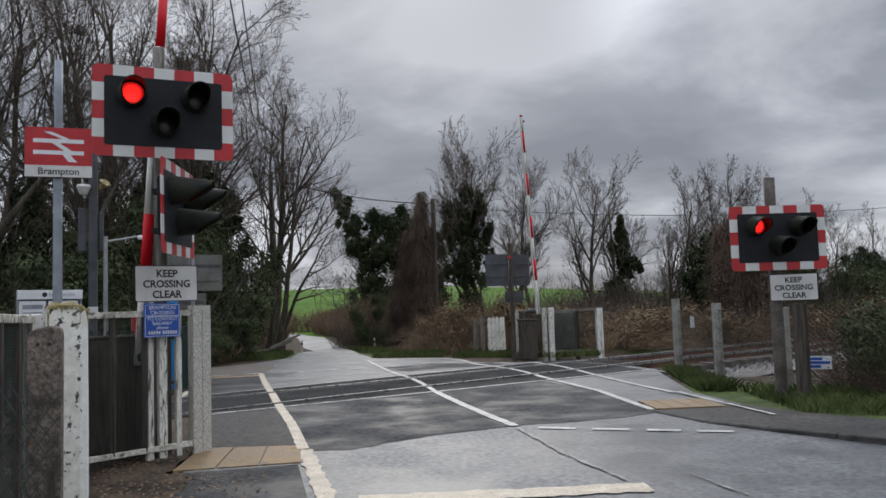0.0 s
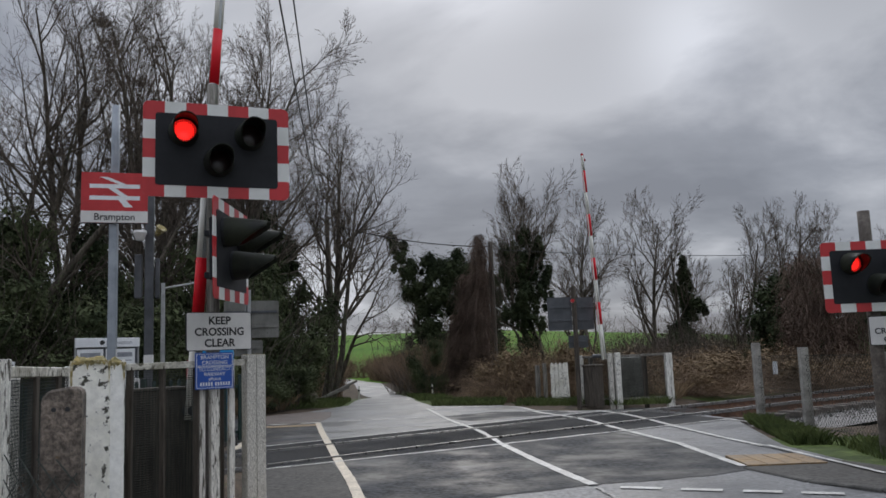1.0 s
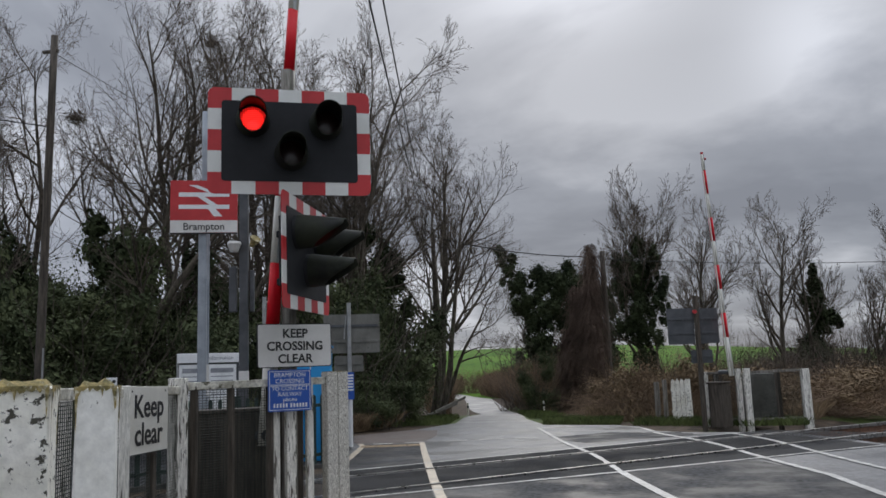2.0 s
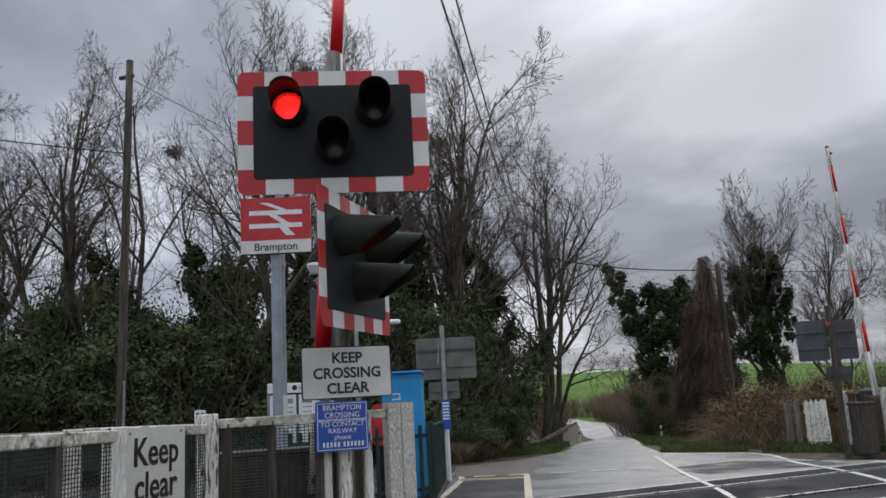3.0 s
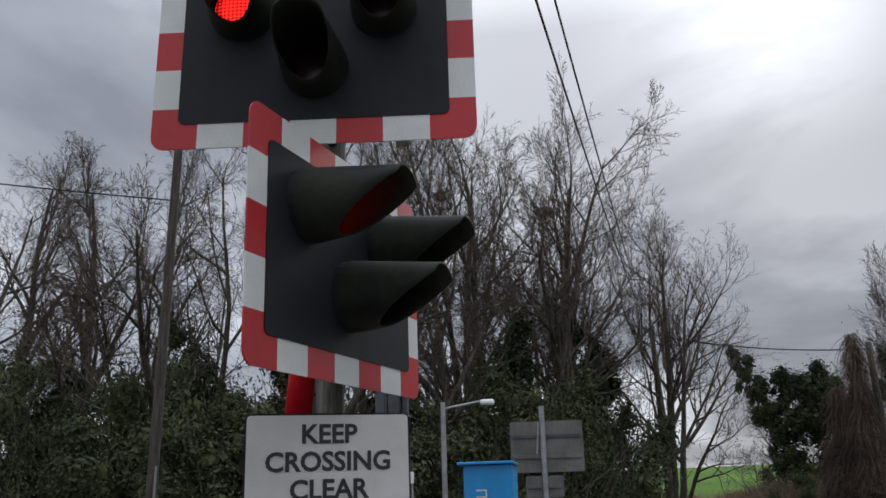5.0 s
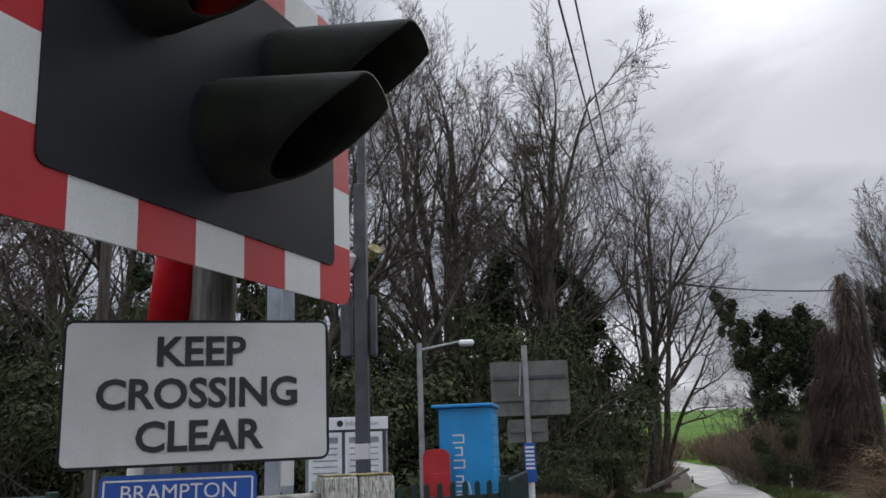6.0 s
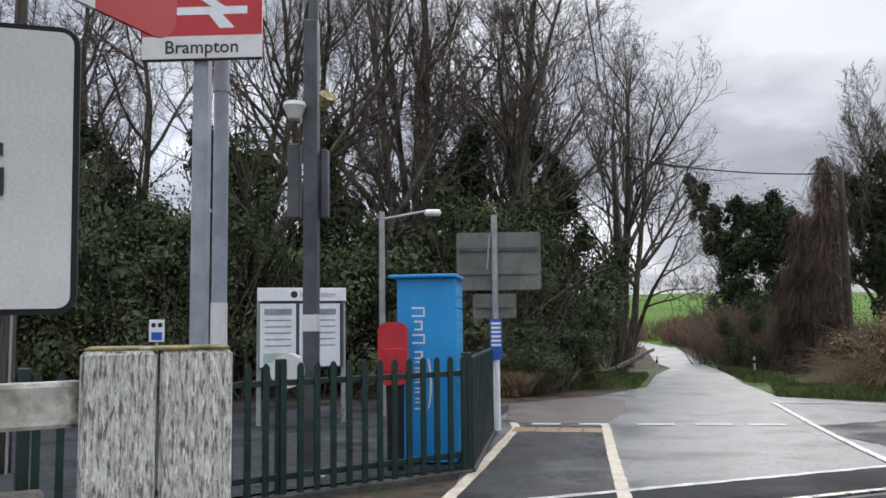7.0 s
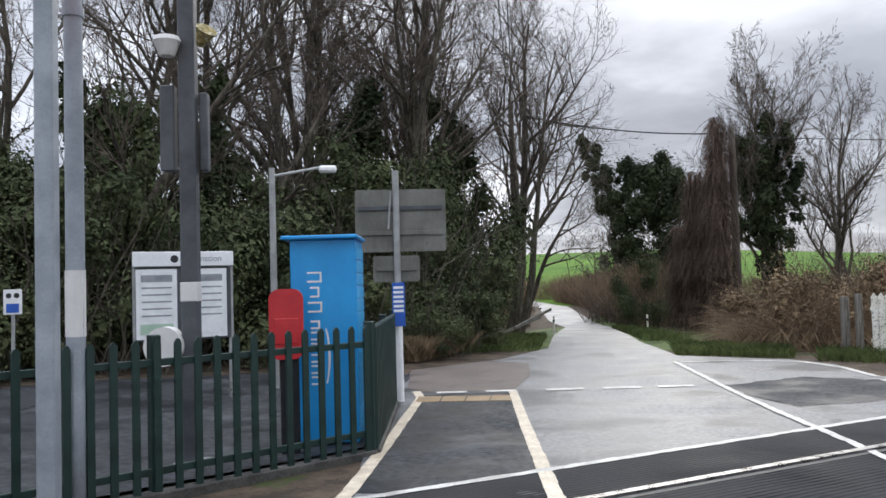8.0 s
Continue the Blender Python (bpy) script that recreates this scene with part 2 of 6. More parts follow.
WHITE = material("white_retroreflective_sheet", (0.62, 0.63, 0.60), (0.74, 0.745, 0.72), 0.4, 0.5, scale=3, fine=160, bump=0.08)
SIGNWHITE = material("white_sign_face", (0.60, 0.59, 0.565), (0.70, 0.69, 0.665), 0.42, 0.5, scale=4, fine=220, bump=0.15)
INK = material("black_sign_ink", (0.012, 0.012, 0.012), (0.02, 0.02, 0.02), 0.45, scale=5, fine=60, bump=0.0)
BLUE = material("blue_sign_face", (0.012, 0.075, 0.36), (0.018, 0.10, 0.45), 0.4, 0.5, scale=4, fine=90, bump=0.08)
INKWHITE = material("white_sign_ink", (0.68, 0.70, 0.72), (0.78, 0.79, 0.80), 0.45, scale=5, fine=60, bump=0.0)
BOOMRED = material("glossy_red_boom_paint", (0.56, 0.006, 0.014), (0.64, 0.010, 0.020), 0.36, 0.46, scale=3, fine=120, bump=0.06, spec=0.22)
BOOMWHITE = material("cream_white_boom_paint", (0.60, 0.585, 0.52), (0.74, 0.725, 0.66), 0.35, 0.5, scale=2.5, fine=90, bump=0.08, spots=(0.36, 0.34, 0.27), spot_scale=6, spot_at=0.67)
BOOMGREY = material("shade_grey_boom_strip", (0.34, 0.36, 0.36), (0.46, 0.475, 0.47), 0.35, 0.5, scale=3, fine=80, metal=0.3, bump=0.08)
BOLT = material("dark_bolt", (0.02, 0.018, 0.016), (0.06, 0.05, 0.04), 0.5, scale=20, fine=90, metal=0.6, bump=0.2)
GALV = material("grey_painted_steel", (0.22, 0.25, 0.28), (0.32, 0.35, 0.385), 0.42, 0.55, scale=3, fine=60, bump=0.1)
DULLGALV = material("dull_galvanised_steel", (0.27, 0.275, 0.27), (0.40, 0.405, 0.395), 0.5, 0.65, metal=0.4, scale=4, fine=50, spots=(0.14, 0.145, 0.12), spot_scale=3, spot_at=0.6, bump=0.15)
DARKSTEEL = material("dark_grey_steel", (0.045, 0.05, 0.055), (0.085, 0.09, 0.098), 0.45, 0.6, scale=3, fine=60, bump=0.1)
SIGNBACK = material("algae_stained_sign_back", (0.10, 0.098, 0.084), (0.19, 0.186, 0.164), 0.6, 0.75, scale=2.5, fine=30, spots=(0.05, 0.055, 0.045), spot_scale=2.6, spot_at=0.58, stretch=(1, 1, 0.6), bump=0.2)
LOCKER = material("bright_blue_locker_paint", (0.010, 0.255, 0.60), (0.016, 0.31, 0.68), 0.35, 0.45, scale=2, fine=70, bump=0.04)
LOCKERSIDE = material("pale_blue_locker_side", (0.03, 0.33, 0.66), (0.05, 0.38, 0.72), 0.35, 0.45, scale=2, fine=70, bump=0.04)
REDBOX = material("red_moulded_plastic", (0.40, 0.014, 0.022), (0.50, 0.025, 0.03), 0.35, 0.45, scale=3, fine=80, bump=0.06)
GREENPAINT = material("dark_green_fence_paint", (0.004, 0.018, 0.014), (0.008, 0.032, 0.026), 0.42, 0.55, scale=4, fine=60, bump=0.12)
PALEPANEL = material("white_board_panel", (0.72, 0.73, 0.73), (0.82, 0.825, 0.82), 0.35, 0.45, scale=3, fine=60, bump=0.03)
PAPER = material("printed_paper", (0.68, 0.70, 0.69), (0.80, 0.81, 0.80), 0.5, scale=6, fine=80, bump=0.0)
PALEGREEN = material("pale_green_print", (0.34, 0.48, 0.36), (0.42, 0.56, 0.44), 0.5, scale=6, fine=80, bump=0.0)
BARGREY = material("grey_print", (0.20, 0.21, 0.23), (0.30, 0.31, 0.33), 0.5, scale=6, fine=80, bump=0.0)
BARK = material("grey_brown_bark", (0.050, 0.043, 0.035), (0.13, 0.112, 0.088), 0.9, scale=3, fine=25, stretch=(3, 3, 0.7), bump=0.8, spots=(0.07, 0.08, 0.05), spot_scale=1.5, spot_at=0.6, bump_dist=0.02, spec=0.15, grain=0.26)
TWIG = material("bare_twigs", (0.060, 0.049, 0.041), (0.140, 0.115, 0.092), 0.9, scale=2, fine=20, bump=0.0, island=0.2, spec=0.15)
IVY = material("dark_ivy_leaves", (0.022, 0.031, 0.016), (0.056, 0.070, 0.034), 0.75, scale=0.8, fine=5, bump=0.0, island=0.08, spots=(0.042, 0.05, 0.022), spot_scale=0.9, spot_at=0.58, spec=0.1)
LAUREL = material("evergreen_leaves", (0.040, 0.052, 0.026), (0.098, 0.114, 0.054), 0.75, scale=0.7, fine=4, bump=0.0, island=0.06, spots=(0.07, 0.066, 0.036), spot_scale=0.5, spot_at=0.60, spot_soft=0.15, spec=0.1)
BRAMBLE = material("dead_brown_stems", (0.105, 0.073, 0.049), (0.26, 0.183, 0.12), 0.9, scale=1.0, fine=8, bump=0.0, island=0.22, spec=0.15)
CREEPER = material("red_brown_creeper", (0.062, 0.043, 0.034), (0.150, 0.108, 0.084), 0.9, scale=1.0, fine=8, bump=0.0, island=0.22, spec=0.15)
REEDGRASS = material("dry_straw_grass", (0.13, 0.092, 0.055), (0.26, 0.19, 0.115), 0.9, scale=1.0, fine=8, bump=0.0, island=0.3, spec=0.15)
BLADES = material("grass_blades", (0.05, 0.070, 0.022), (0.115, 0.14, 0.048), 0.7, scale=0.8, fine=6, bump=0.0, island=0.35, spec=0.15)
CABLE = material("black_cable", (0.012, 0.012, 0.013), (0.02, 0.02, 0.02), 0.6, scale=5, fine=50, bump=0.0)
WIRE = material("rusty_fence_wire", (0.014, 0.020, 0.016), (0.036, 0.042, 0.034), 0.75, metal=0.1, scale=5, fine=60, bump=0.0)


def led_material(name, colour, strength):
    """A lamp lens of many small bright points, lit or dark."""
    m = bpy.data.materials.new(name)
    m.use_nodes = True
    nt = m.node_tree
    p = nt.nodes["Principled BSDF"]
    tc = nt.nodes.new("ShaderNodeTexCoord")
    v = nt.nodes.new("ShaderNodeTexVoronoi")
    v.inputs["Scale"].default_value, v.inputs["Randomness"].default_value = 64, 0.0
    r = nt.nodes.new("ShaderNodeMapRange")
    r.inputs["From Min"].default_value, r.inputs["From Max"].default_value = 0.25, 0.6
    r.inputs["To Min"].default_value, r.inputs["To Max"].default_value = strength, strength * 0.10
    nt.links.new(tc.outputs["Object"], v.inputs["Vector"])
    nt.links.new(v.outputs["Distance"], r.inputs["Value"])
    p.inputs["Base Color"].default_value = (0.03, 0.012, 0.012, 1)
    p.inputs["Roughness"].default_value = 0.25
    if strength:
        p.inputs["Emission Color"].default_value = (*colour, 1)
        nt.links.new(r.outputs["Result"], p.inputs["Emission Strength"])
    return m


LENS_LIT = led_material("lit_red_led_lens", (1.0, 0.018, 0.014), 2.4)
LENS_OFF = led_material("dark_lamp_lens", (0, 0, 0), 0.0)


# ---- mesh helpers ----
def gz(x, y):
    """Height of the ground: level at the crossing, falling gently towards y = 0, dipping along the lane, a hill beyond."""
    z = -0.030 * max(0.0, 9.0 - max(y, -12.0))
    n = (-0.7193 * x + 0.6947 * y - 10.4) / 2.4
    if n * n < 9:
        z += 0.085 * math.exp(-n * n) * max(0.0, 1.0 - max(0.0, abs(x + 0.5) - 6) / 4)   # the crossing is slightly humped
    if y > 24:
        t = min(1.0, (y - 24) / 28)
        z -= 0.7 * t * t * (3 - 2 * t)
    if y > 80:
        t = min(1.0, (y - 80) / 150)
        z += max(4.0, 9.4 - 0.06 * max(0.0, x + 12)) * t * t * (3 - 2 * t)
    return z


def mesh_of(verts, faces, mats, index=None, smooth=False, name="mesh"):
    me = bpy.data.meshes.new(name)
    me.from_pydata([tuple(v) for v in verts], [], faces)
    for m in (mats if isinstance(mats, (list, tuple)) else [mats]):
        me.materials.append(m)
    if index is not None:
        me.polygons.foreach_set("material_index", index)
    if smooth:
        me.polygons.foreach_set("use_smooth", [True] * len(me.polygons))
    me.update()
    return me


def part(name, bm, mats, parent=None, label="", smooth=False):
    """Links a bmesh or a mesh as one object under a thing or under a part."""
    if isinstance(bm, bmesh.types.BMesh):
        me = bpy.data.meshes.new(name)
        bmesh.ops.recalc_face_normals(bm, faces=bm.faces)
        bm.to_mesh(me)
        bm.free()
        for m in (mats if isinstance(mats, (list, tuple)) else [mats]):
            me.materials.append(m)
        if smooth:
            me.polygons.foreach_set("use_smooth", [True] * len(me.polygons))
    else:
        me = bm
    ob = new(name, me)
    if parent is not None:
        ob.parent = parent
    if label:
        ob["label"] = label
    return ob


def thing(name, m, label, category, group="", kind=""):
    """An empty at a thing's base, to which its parts are parented."""
    ob = new(name)
    ob.empty_display_size = 0.1
    ob.matrix_basis = m
    return tagged(ob, label, category, group, kind)


def box(bm, c, s, rot=None, bevel=0.0):
    """A box of size s about c, turned by a rotation matrix, its edges bevelled."""
    m = Matrix.Translation(c) @ (rot.to_4x4() if rot is not None else Matrix()) @ Matrix.Diagonal((*s, 1))
    r = bmesh.ops.create_cube(bm, size=1.0, matrix=m)
    if bevel:
        edges = {e for v in r["verts"] for e in v.link_edges}
        bmesh.ops.bevel(bm, geom=list(edges), offset=bevel, segments=1, affect="EDGES", profile=0.5)
    return bm


def rod(bm, a, b, r0, r1=None, n=10, cap=True):
    """A round tapered bar from a to b."""
    a, b = Vector(a), Vector(b)
    d = b - a
    m = Matrix.Translation((a + b) / 2) @ d.to_track_quat("Z", "Y").to_matrix().to_4x4()
    bmesh.ops.create_cone(bm, cap_ends=cap, segments=n, radius1=r0, radius2=r0 if r1 is None else r1, depth=d.length, matrix=m)
    return bm


def beam(bm, a, b, w, h, bevel=0.0):
    """A square bar from a to b: w wide, h high."""
    a, b = Vector(a), Vector(b)
    d = b - a
    q = d.to_track_quat("X", "Z").to_matrix()
    return box(bm, (a + b) / 2, (d.length, w, h), q, bevel)


def plate(bm, w, h, r, t, seg=5, z0=0.0):
    """A rounded plate in the xz plane, w wide and h high from z0 up, centred in x, its face at y = 0 and its back at y = t."""
    pts = []
    for cx, cz, a0 in ((w / 2 - r, z0 + r, -90), (w / 2 - r, z0 + h - r, 0), (-w / 2 + r, z0 + h - r, 90), (-w / 2 + r, z0 + r, 180)):
        for i in range(seg + 1):
            a = radians(a0 + 90 * i / seg)
            pts.append((cx + r * math.cos(a), cz + r * math.sin(a)))
    f = [bm.verts.new((x, 0, z)) for x, z in pts]
    k = [bm.verts.new((x, t, z)) for x, z in pts]
    bm.faces.new(f)
    bm.faces.new(list(reversed(k)))
    for i in range(len(pts)):
        j = (i + 1) % len(pts)
        bm.faces.new((f[i], f[j], k[j], k[i]))
    return bm


def lettering(name, text, size, mat, parent, x, z, y=-0.003, align="CENTER", rot=0.0, bold=0.0, depth=0.0008):
    """Flat letters on a face in the xz plane."""
    cu = bpy.data.curves.new("letters", "FONT")
    cu.body, cu.size, cu.align_x, cu.align_y, cu.extrude, cu.offset = text, size, align, "CENTER", depth, bold
    cu.resolution_u = 3
    tmp = bpy.data.objects.new("letters", cu)
    scene.collection.objects.link(tmp)
    me = bpy.data.meshes.new_from_object(tmp.evaluated_get(bpy.context.evaluated_depsgraph_get()))
    bpy.data.objects.remove(tmp)
    me.materials.clear()
    me.materials.append(mat)
    ob = part(name, me, mat, parent)
    ob.matrix_basis = Matrix.Translation((x, y, z)) @ pose(0, 0, 0, 90, 0, 0) @ pose(0, 0, 0, 0, 0, rot)
    return ob


def painted_line(name, pts, width, mat, lift, parent, wobble=0.006, seed=1):
    """A road marking along points, with a slightly ragged edge."""
    rnd = random.Random(seed)
    fine = []
    for a, b in zip(pts, pts[1:]):
        n = max(2, int(math.dist(a, b) / 0.05))
        fine += [(a[0] + (b[0] - a[0]) * i / n, a[1] + (b[1] - a[1]) * i / n) for i in range(n)]
    fine.append(pts[-1])
    vs, fs = [], []
    for i, p in enumerate(fine):
        q, o = fine[min(i + 1, len(fine) - 1)], fine[max(i - 1, 0)]
        d = Vector((q[0] - o[0], q[1] - o[1])).normalized()
        n = Vector((-d.y, d.x))
        for s in (-1, 1):
            e = n * s * (width / 2 + wobble * 1.6 * noise.noise((p[0] * 7, p[1] * 7, seed + 9.0 * s)) + rnd.uniform(-wobble, wobble) * 0.5)
            x, y = p[0] + e.x, p[1] + e.y
            vs.append((x, y, gz(x, y) + lift))
    for i in range(len(fine) - 1):
        fs.append((2 * i, 2 * i + 1, 2 * i + 3, 2 * i + 2))
    return part(name, mesh_of(vs, fs, mat, name=name), mat, parent)


def slab(name, outline, mat, lift, thick=0.0, level=None, parent=None, label="", category="", step=0.8, ragged=0.0):
    """A flat piece with the given outline laid on the ground (or at a level), with a skirt of the given thickness, its edge uneven by ragged."""
    bm = bmesh.new()
    if ragged:
        edge = []
        for a, b in zip(outline, outline[1:] + outline[:1]):
            n = max(1, int(math.dist(a, b) / 0.09))
            for i in range(n):
                x, y = a[0] + (b[0] - a[0]) * i / n, a[1] + (b[1] - a[1]) * i / n
                edge.append((x + ragged * noise.noise((x * 5, y * 5, 3.0)) + ragged * 0.7 * noise.noise((x * 17, y * 17, 3.0)), y + ragged * noise.noise((x * 5, y * 5, 8.0)) + ragged * 0.7 * noise.noise((x * 17, y * 17, 8.0))))
        outline = edge
    bm.faces.new([bm.verts.new((x, y, 0)) for x, y in outline])
    bmesh.ops.triangulate(bm, faces=bm.faces[:])
    for axis, k in (((0, 1, 0), 1), ((1, 0, 0), 0)):
        lo, hi = min(p[k] for p in outline), max(p[k] for p in outline)
        v, st = lo + step, step
        while v < hi:
            co = (0, v, 0) if k else (v, 0, 0)
            bmesh.ops.bisect_plane(bm, geom=bm.verts[:] + bm.edges[:] + bm.faces[:], plane_co=co, plane_no=axis)
            v += st if abs(v) < 26 else st * 4
    for v in bm.verts:
        v.co.z = gz(v.co.x, v.co.y) + lift if level is None else level
    bmesh.ops.recalc_face_normals(bm, faces=bm.faces)
    if bm.faces and sum(f.normal.z for f in bm.faces) < 0:
        bmesh.ops.reverse_faces(bm, faces=bm.faces)
    if thick:
        edge = [e for e in bm.edges if e.is_boundary]
        r = bmesh.ops.extrude_edge_only(bm, edges=edge)
        for v in r["geom"]:
            if isinstance(v, bmesh.types.BMVert):
                v.co.z -= thick
    me = bpy.data.meshes.new(name)
    bm.to_mesh(me)
    bm.free()
    me.materials.append(mat)
    ob = part(name, me, mat, parent)
    if label:
        tagged(ob, label, category, kind="structure")
    return ob


# ---- ground, road and track ----
U = Vector((0.6947, 0.7193))          # along the track
V = Vector((-0.7193, 0.6947))         # across the track


def track(along, across):
    p = U * along + V * across
    return (p.x, p.y)


def cutting(x, y):
    """How far the ground lies lower along the track bed, away from the crossing."""
    a, c = U.x * x + U.y * y, abs(V.x * x + V.y * y - 10.5)
    along = min(1.0, max(0.0, (a - 13.6) / 1.0, (3.0 - a) / 1.0))
    return 0.34 * along * min(1.0, max(0.0, (3.9 - c) / 1.0))


def make_ground():
    xs = [-260, -180, -120, -80, -60, -45, -34, -26] + [-20 + 0.8 * i for i in range(51)] + [24, 30, 40, 55, 80, 120, 180, 260]
    ys = [-60, -40, -28, -20, -14] + [-10 + 0.8 * i for i in range(66)] + [44, 48, 52, 58, 66, 74, 80, 88, 98, 110, 125, 140, 155, 170, 185, 200, 215, 230, 300]
    vs = [(x, y, gz(x, y) - 0.012 + (0.03 * noise.noise((x * 0.5, y * 0.5, 0)) - 0.03 if abs(x) > 5 or y > 25 else -0.01) - cutting(x, y)) for y in ys for x in xs]
    w = len(xs)
    fs, idx = [], []
    for j in range(len(ys) - 1):
        for i in range(w - 1):
            fs.append((j * w + i, j * w + i + 1, (j + 1) * w + i + 1, (j + 1) * w + i))
            y, x = ys[j], xs[i]
            idx.append(1 if y >= 80 else (2 if (x > 1.5 and y < 13) or (y > 25 and x > -9) else 0))
    me = mesh_of(vs, fs, [SOIL, FIELD, GRASS], idx, smooth=True, name="ground")
    tagged(part("ground", me, SOIL), "rough grass and soil verges with a green field beyond", "ground", kind="structure")


make_ground()

road = slab("road", [(-2.4, -14), (9, -14), (9, 3.5), (5.6, 5.6), (3.9, 7.4), (3.0, 8.5), (2.3, 9.75), (3.5, 9.7), (3.2, 12), (3.5, 15.9), (2.3, 18.6), (0.6, 19.9), (0.0, 20.6), (-0.3, 22.2), (-0.9, 23.0), (-2.75, 23.7), (-3.74, 27.5), (-6.4, 43), (-8.4, 52), (-14.2, 78), (-20, 92), (-40, 112), (-44, 108), (-24, 90), (-16.7, 78), (-10.9, 53), (-8.2, 43), (-6.6, 32), (-5.5, 25.5), (-5.9, 22.9), (-6.9, 21.0), (-6.2, 18.2), (-4.9, 14.4), (-4.2, 12.6), (-3.0, 9.6), (-2.5, 8.15), (-2.2, 6.8), (-1.6, 3.0)],
            ASPHALT_OLD, 0.004, label="wet pale grey asphalt road over a level crossing", category="road")
slab("asphalt_patch", [(-1.42, 7.97), (-0.97, 7.95), (-0.28, 8.6), (0.55, 9.02), (1.79, 9.5), (2.27, 9.9), (1.98, 12.5), (1.25, 13.95), (-0.41, 12.45), (-1.4, 11.62), (-2.35, 10.85), (-1.86, 9.4)], ASPHALT, 0.009, parent=road, ragged=0.05)
slab("footway_left", [(-2.5, 8.15), (-1.5, 8.2), (-1.9, 9.4), (-2.4, 10.8), (-3.05, 10.2), (-3.02, 9.4)], PAVE, 0.009, parent=road)
slab("verge_dirt", [(-2.3, 3.0), (-0.95, 3.0), (-0.95, 5.9), (-1.35, 7.35), (-2.4, 7.05), (-2.75, 6.6)], ASPHALT, 0.010, parent=road)
slab("verge_soil", [(-2.6, 3.2), (-1.75, 3.2), (-1.95, 5.6), (-2.1, 6.9), (-2.38, 7.08), (-2.46, 8.1), (-2.9, 7.6), (-3.1, 6.9)], SOIL, 0.015, parent=road, ragged=0.07)
slab("footway_far", [(-4.35, 12.95), (-3.02, 13.05), (-3.22, 13.8), (-4.56, 18.38), (-5.65, 18.0), (-5.0, 15.2)], ASPHALT, 0.009, parent=road)
# darker slab laid on the far road to paint in a shadow
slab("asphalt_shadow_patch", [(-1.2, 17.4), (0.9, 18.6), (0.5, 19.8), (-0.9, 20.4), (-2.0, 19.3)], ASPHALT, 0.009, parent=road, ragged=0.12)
slab("apron", [(-6.9, 20.9), (-6.1, 18.6), (-5.75, 18.25), (-4.6, 18.62), (-4.75, 20.3), (-5.2, 22.2), (-6.0, 22.6)], APRON, 0.009, parent=road)
slab("forecourt", [(-5.0, 14.6), (-5.95, 12.9), (-7.0, 10.6), (-12, 8), (-16, 12), (-12, 19), (-8, 21), (-6.6, 20.3), (-6.15, 18.1)], ASPHALT, 0.006, label="damp asphalt station forecourt behind the railings", category="pavement")

# footway on the far side of the road, raised behind a kerb
footway = slab("pavement", [(2.27, 9.95), (2.62, 9.02), (3.05, 8.48), (3.5, 8.0), (4.0, 7.45), (5.2, 6.3), (5.9, 6.9), (4.6, 8.4), (3.75, 9.5), (3.3, 10.5), (2.24, 10.3)], PAVE, 0.0, thick=0.3, level=0.016,
               label="damp asphalt footway with a wet concrete kerb", category="pavement")


def kerbs():
    pts = [(2.24, 9.98), (2.58, 9.0), (3.02, 8.44), (3.47, 7.95), (3.97, 7.4), (5.2, 6.25)]
    for a, b in zip(pts, pts[1:]):
        n = max(1, round(math.dist(a, b) / 0.9))
        for i in range(n):
            p = Vector((*a, 0)).lerp(Vector((*b, 0)), (i + 0.01) / n)
            q = Vector((*a, 0)).lerp(Vector((*b, 0)), (i + 0.99) / n)
            bm = bmesh.new()
            beam(bm, (p.x, p.y, -0.102), (q.x, q.y, -0.102), 0.12, 0.25, 0.012)
            part("kerb", bm, KERB, footway)


kerbs()


def tactile(corners, nx, ny, z, label):
    """A row of buff slabs, each of its own, between four corners."""
    a, b, c, d = [Vector((*p, 0)) for p in corners]
    ob = thing("tactile_paving", Matrix.Translation((0, 0, z)), label, "paving", kind="structure")
    for i in range(nx):
        for j in range(ny):
            g = 0.012
            def at(u, v):
                return a.lerp(b, u).lerp(d.lerp(c, u), v)
            q = [at((i + g * 2) / nx, (j + g) / ny), at((i + 1 - g * 2) / nx, (j + g) / ny), at((i + 1 - g * 2) / nx, (j + 1 - g) / ny), at((i + g * 2) / nx, (j + 1 - g) / ny)]
            vs = [(p.x, p.y, gz(p.x, p.y) + 0.0145) for p in q] + [(p.x, p.y, gz(p.x, p.y) - 0.03) for p in q]
            me = mesh_of(vs, [(0, 1, 2, 3), (4, 5, 1, 0), (5, 6, 2, 1), (6, 7, 3, 2), (7, 4, 0, 3)], TACTILE, name="slab")
            part("slab", me, TACTILE, ob)


tactile([(-2.38, 7.15), (-1.33, 7.42), (-1.5, 8.2), (-2.45, 8.12)], 3, 1, 0, "worn buff tactile slabs across the footway")
tactile([(2.27, 10.05), (3.12, 10.15), (3.05, 11.0), (2.22, 10.92)], 4, 2, 0.016, "worn buff tactile slabs on the raised footway")
tactile([(-5.53, 17.35), (-4.36, 17.62), (-4.45, 18.1), (-5.65, 17.8)], 4, 1, 0, "worn buff tactile slabs beside the far stop line")


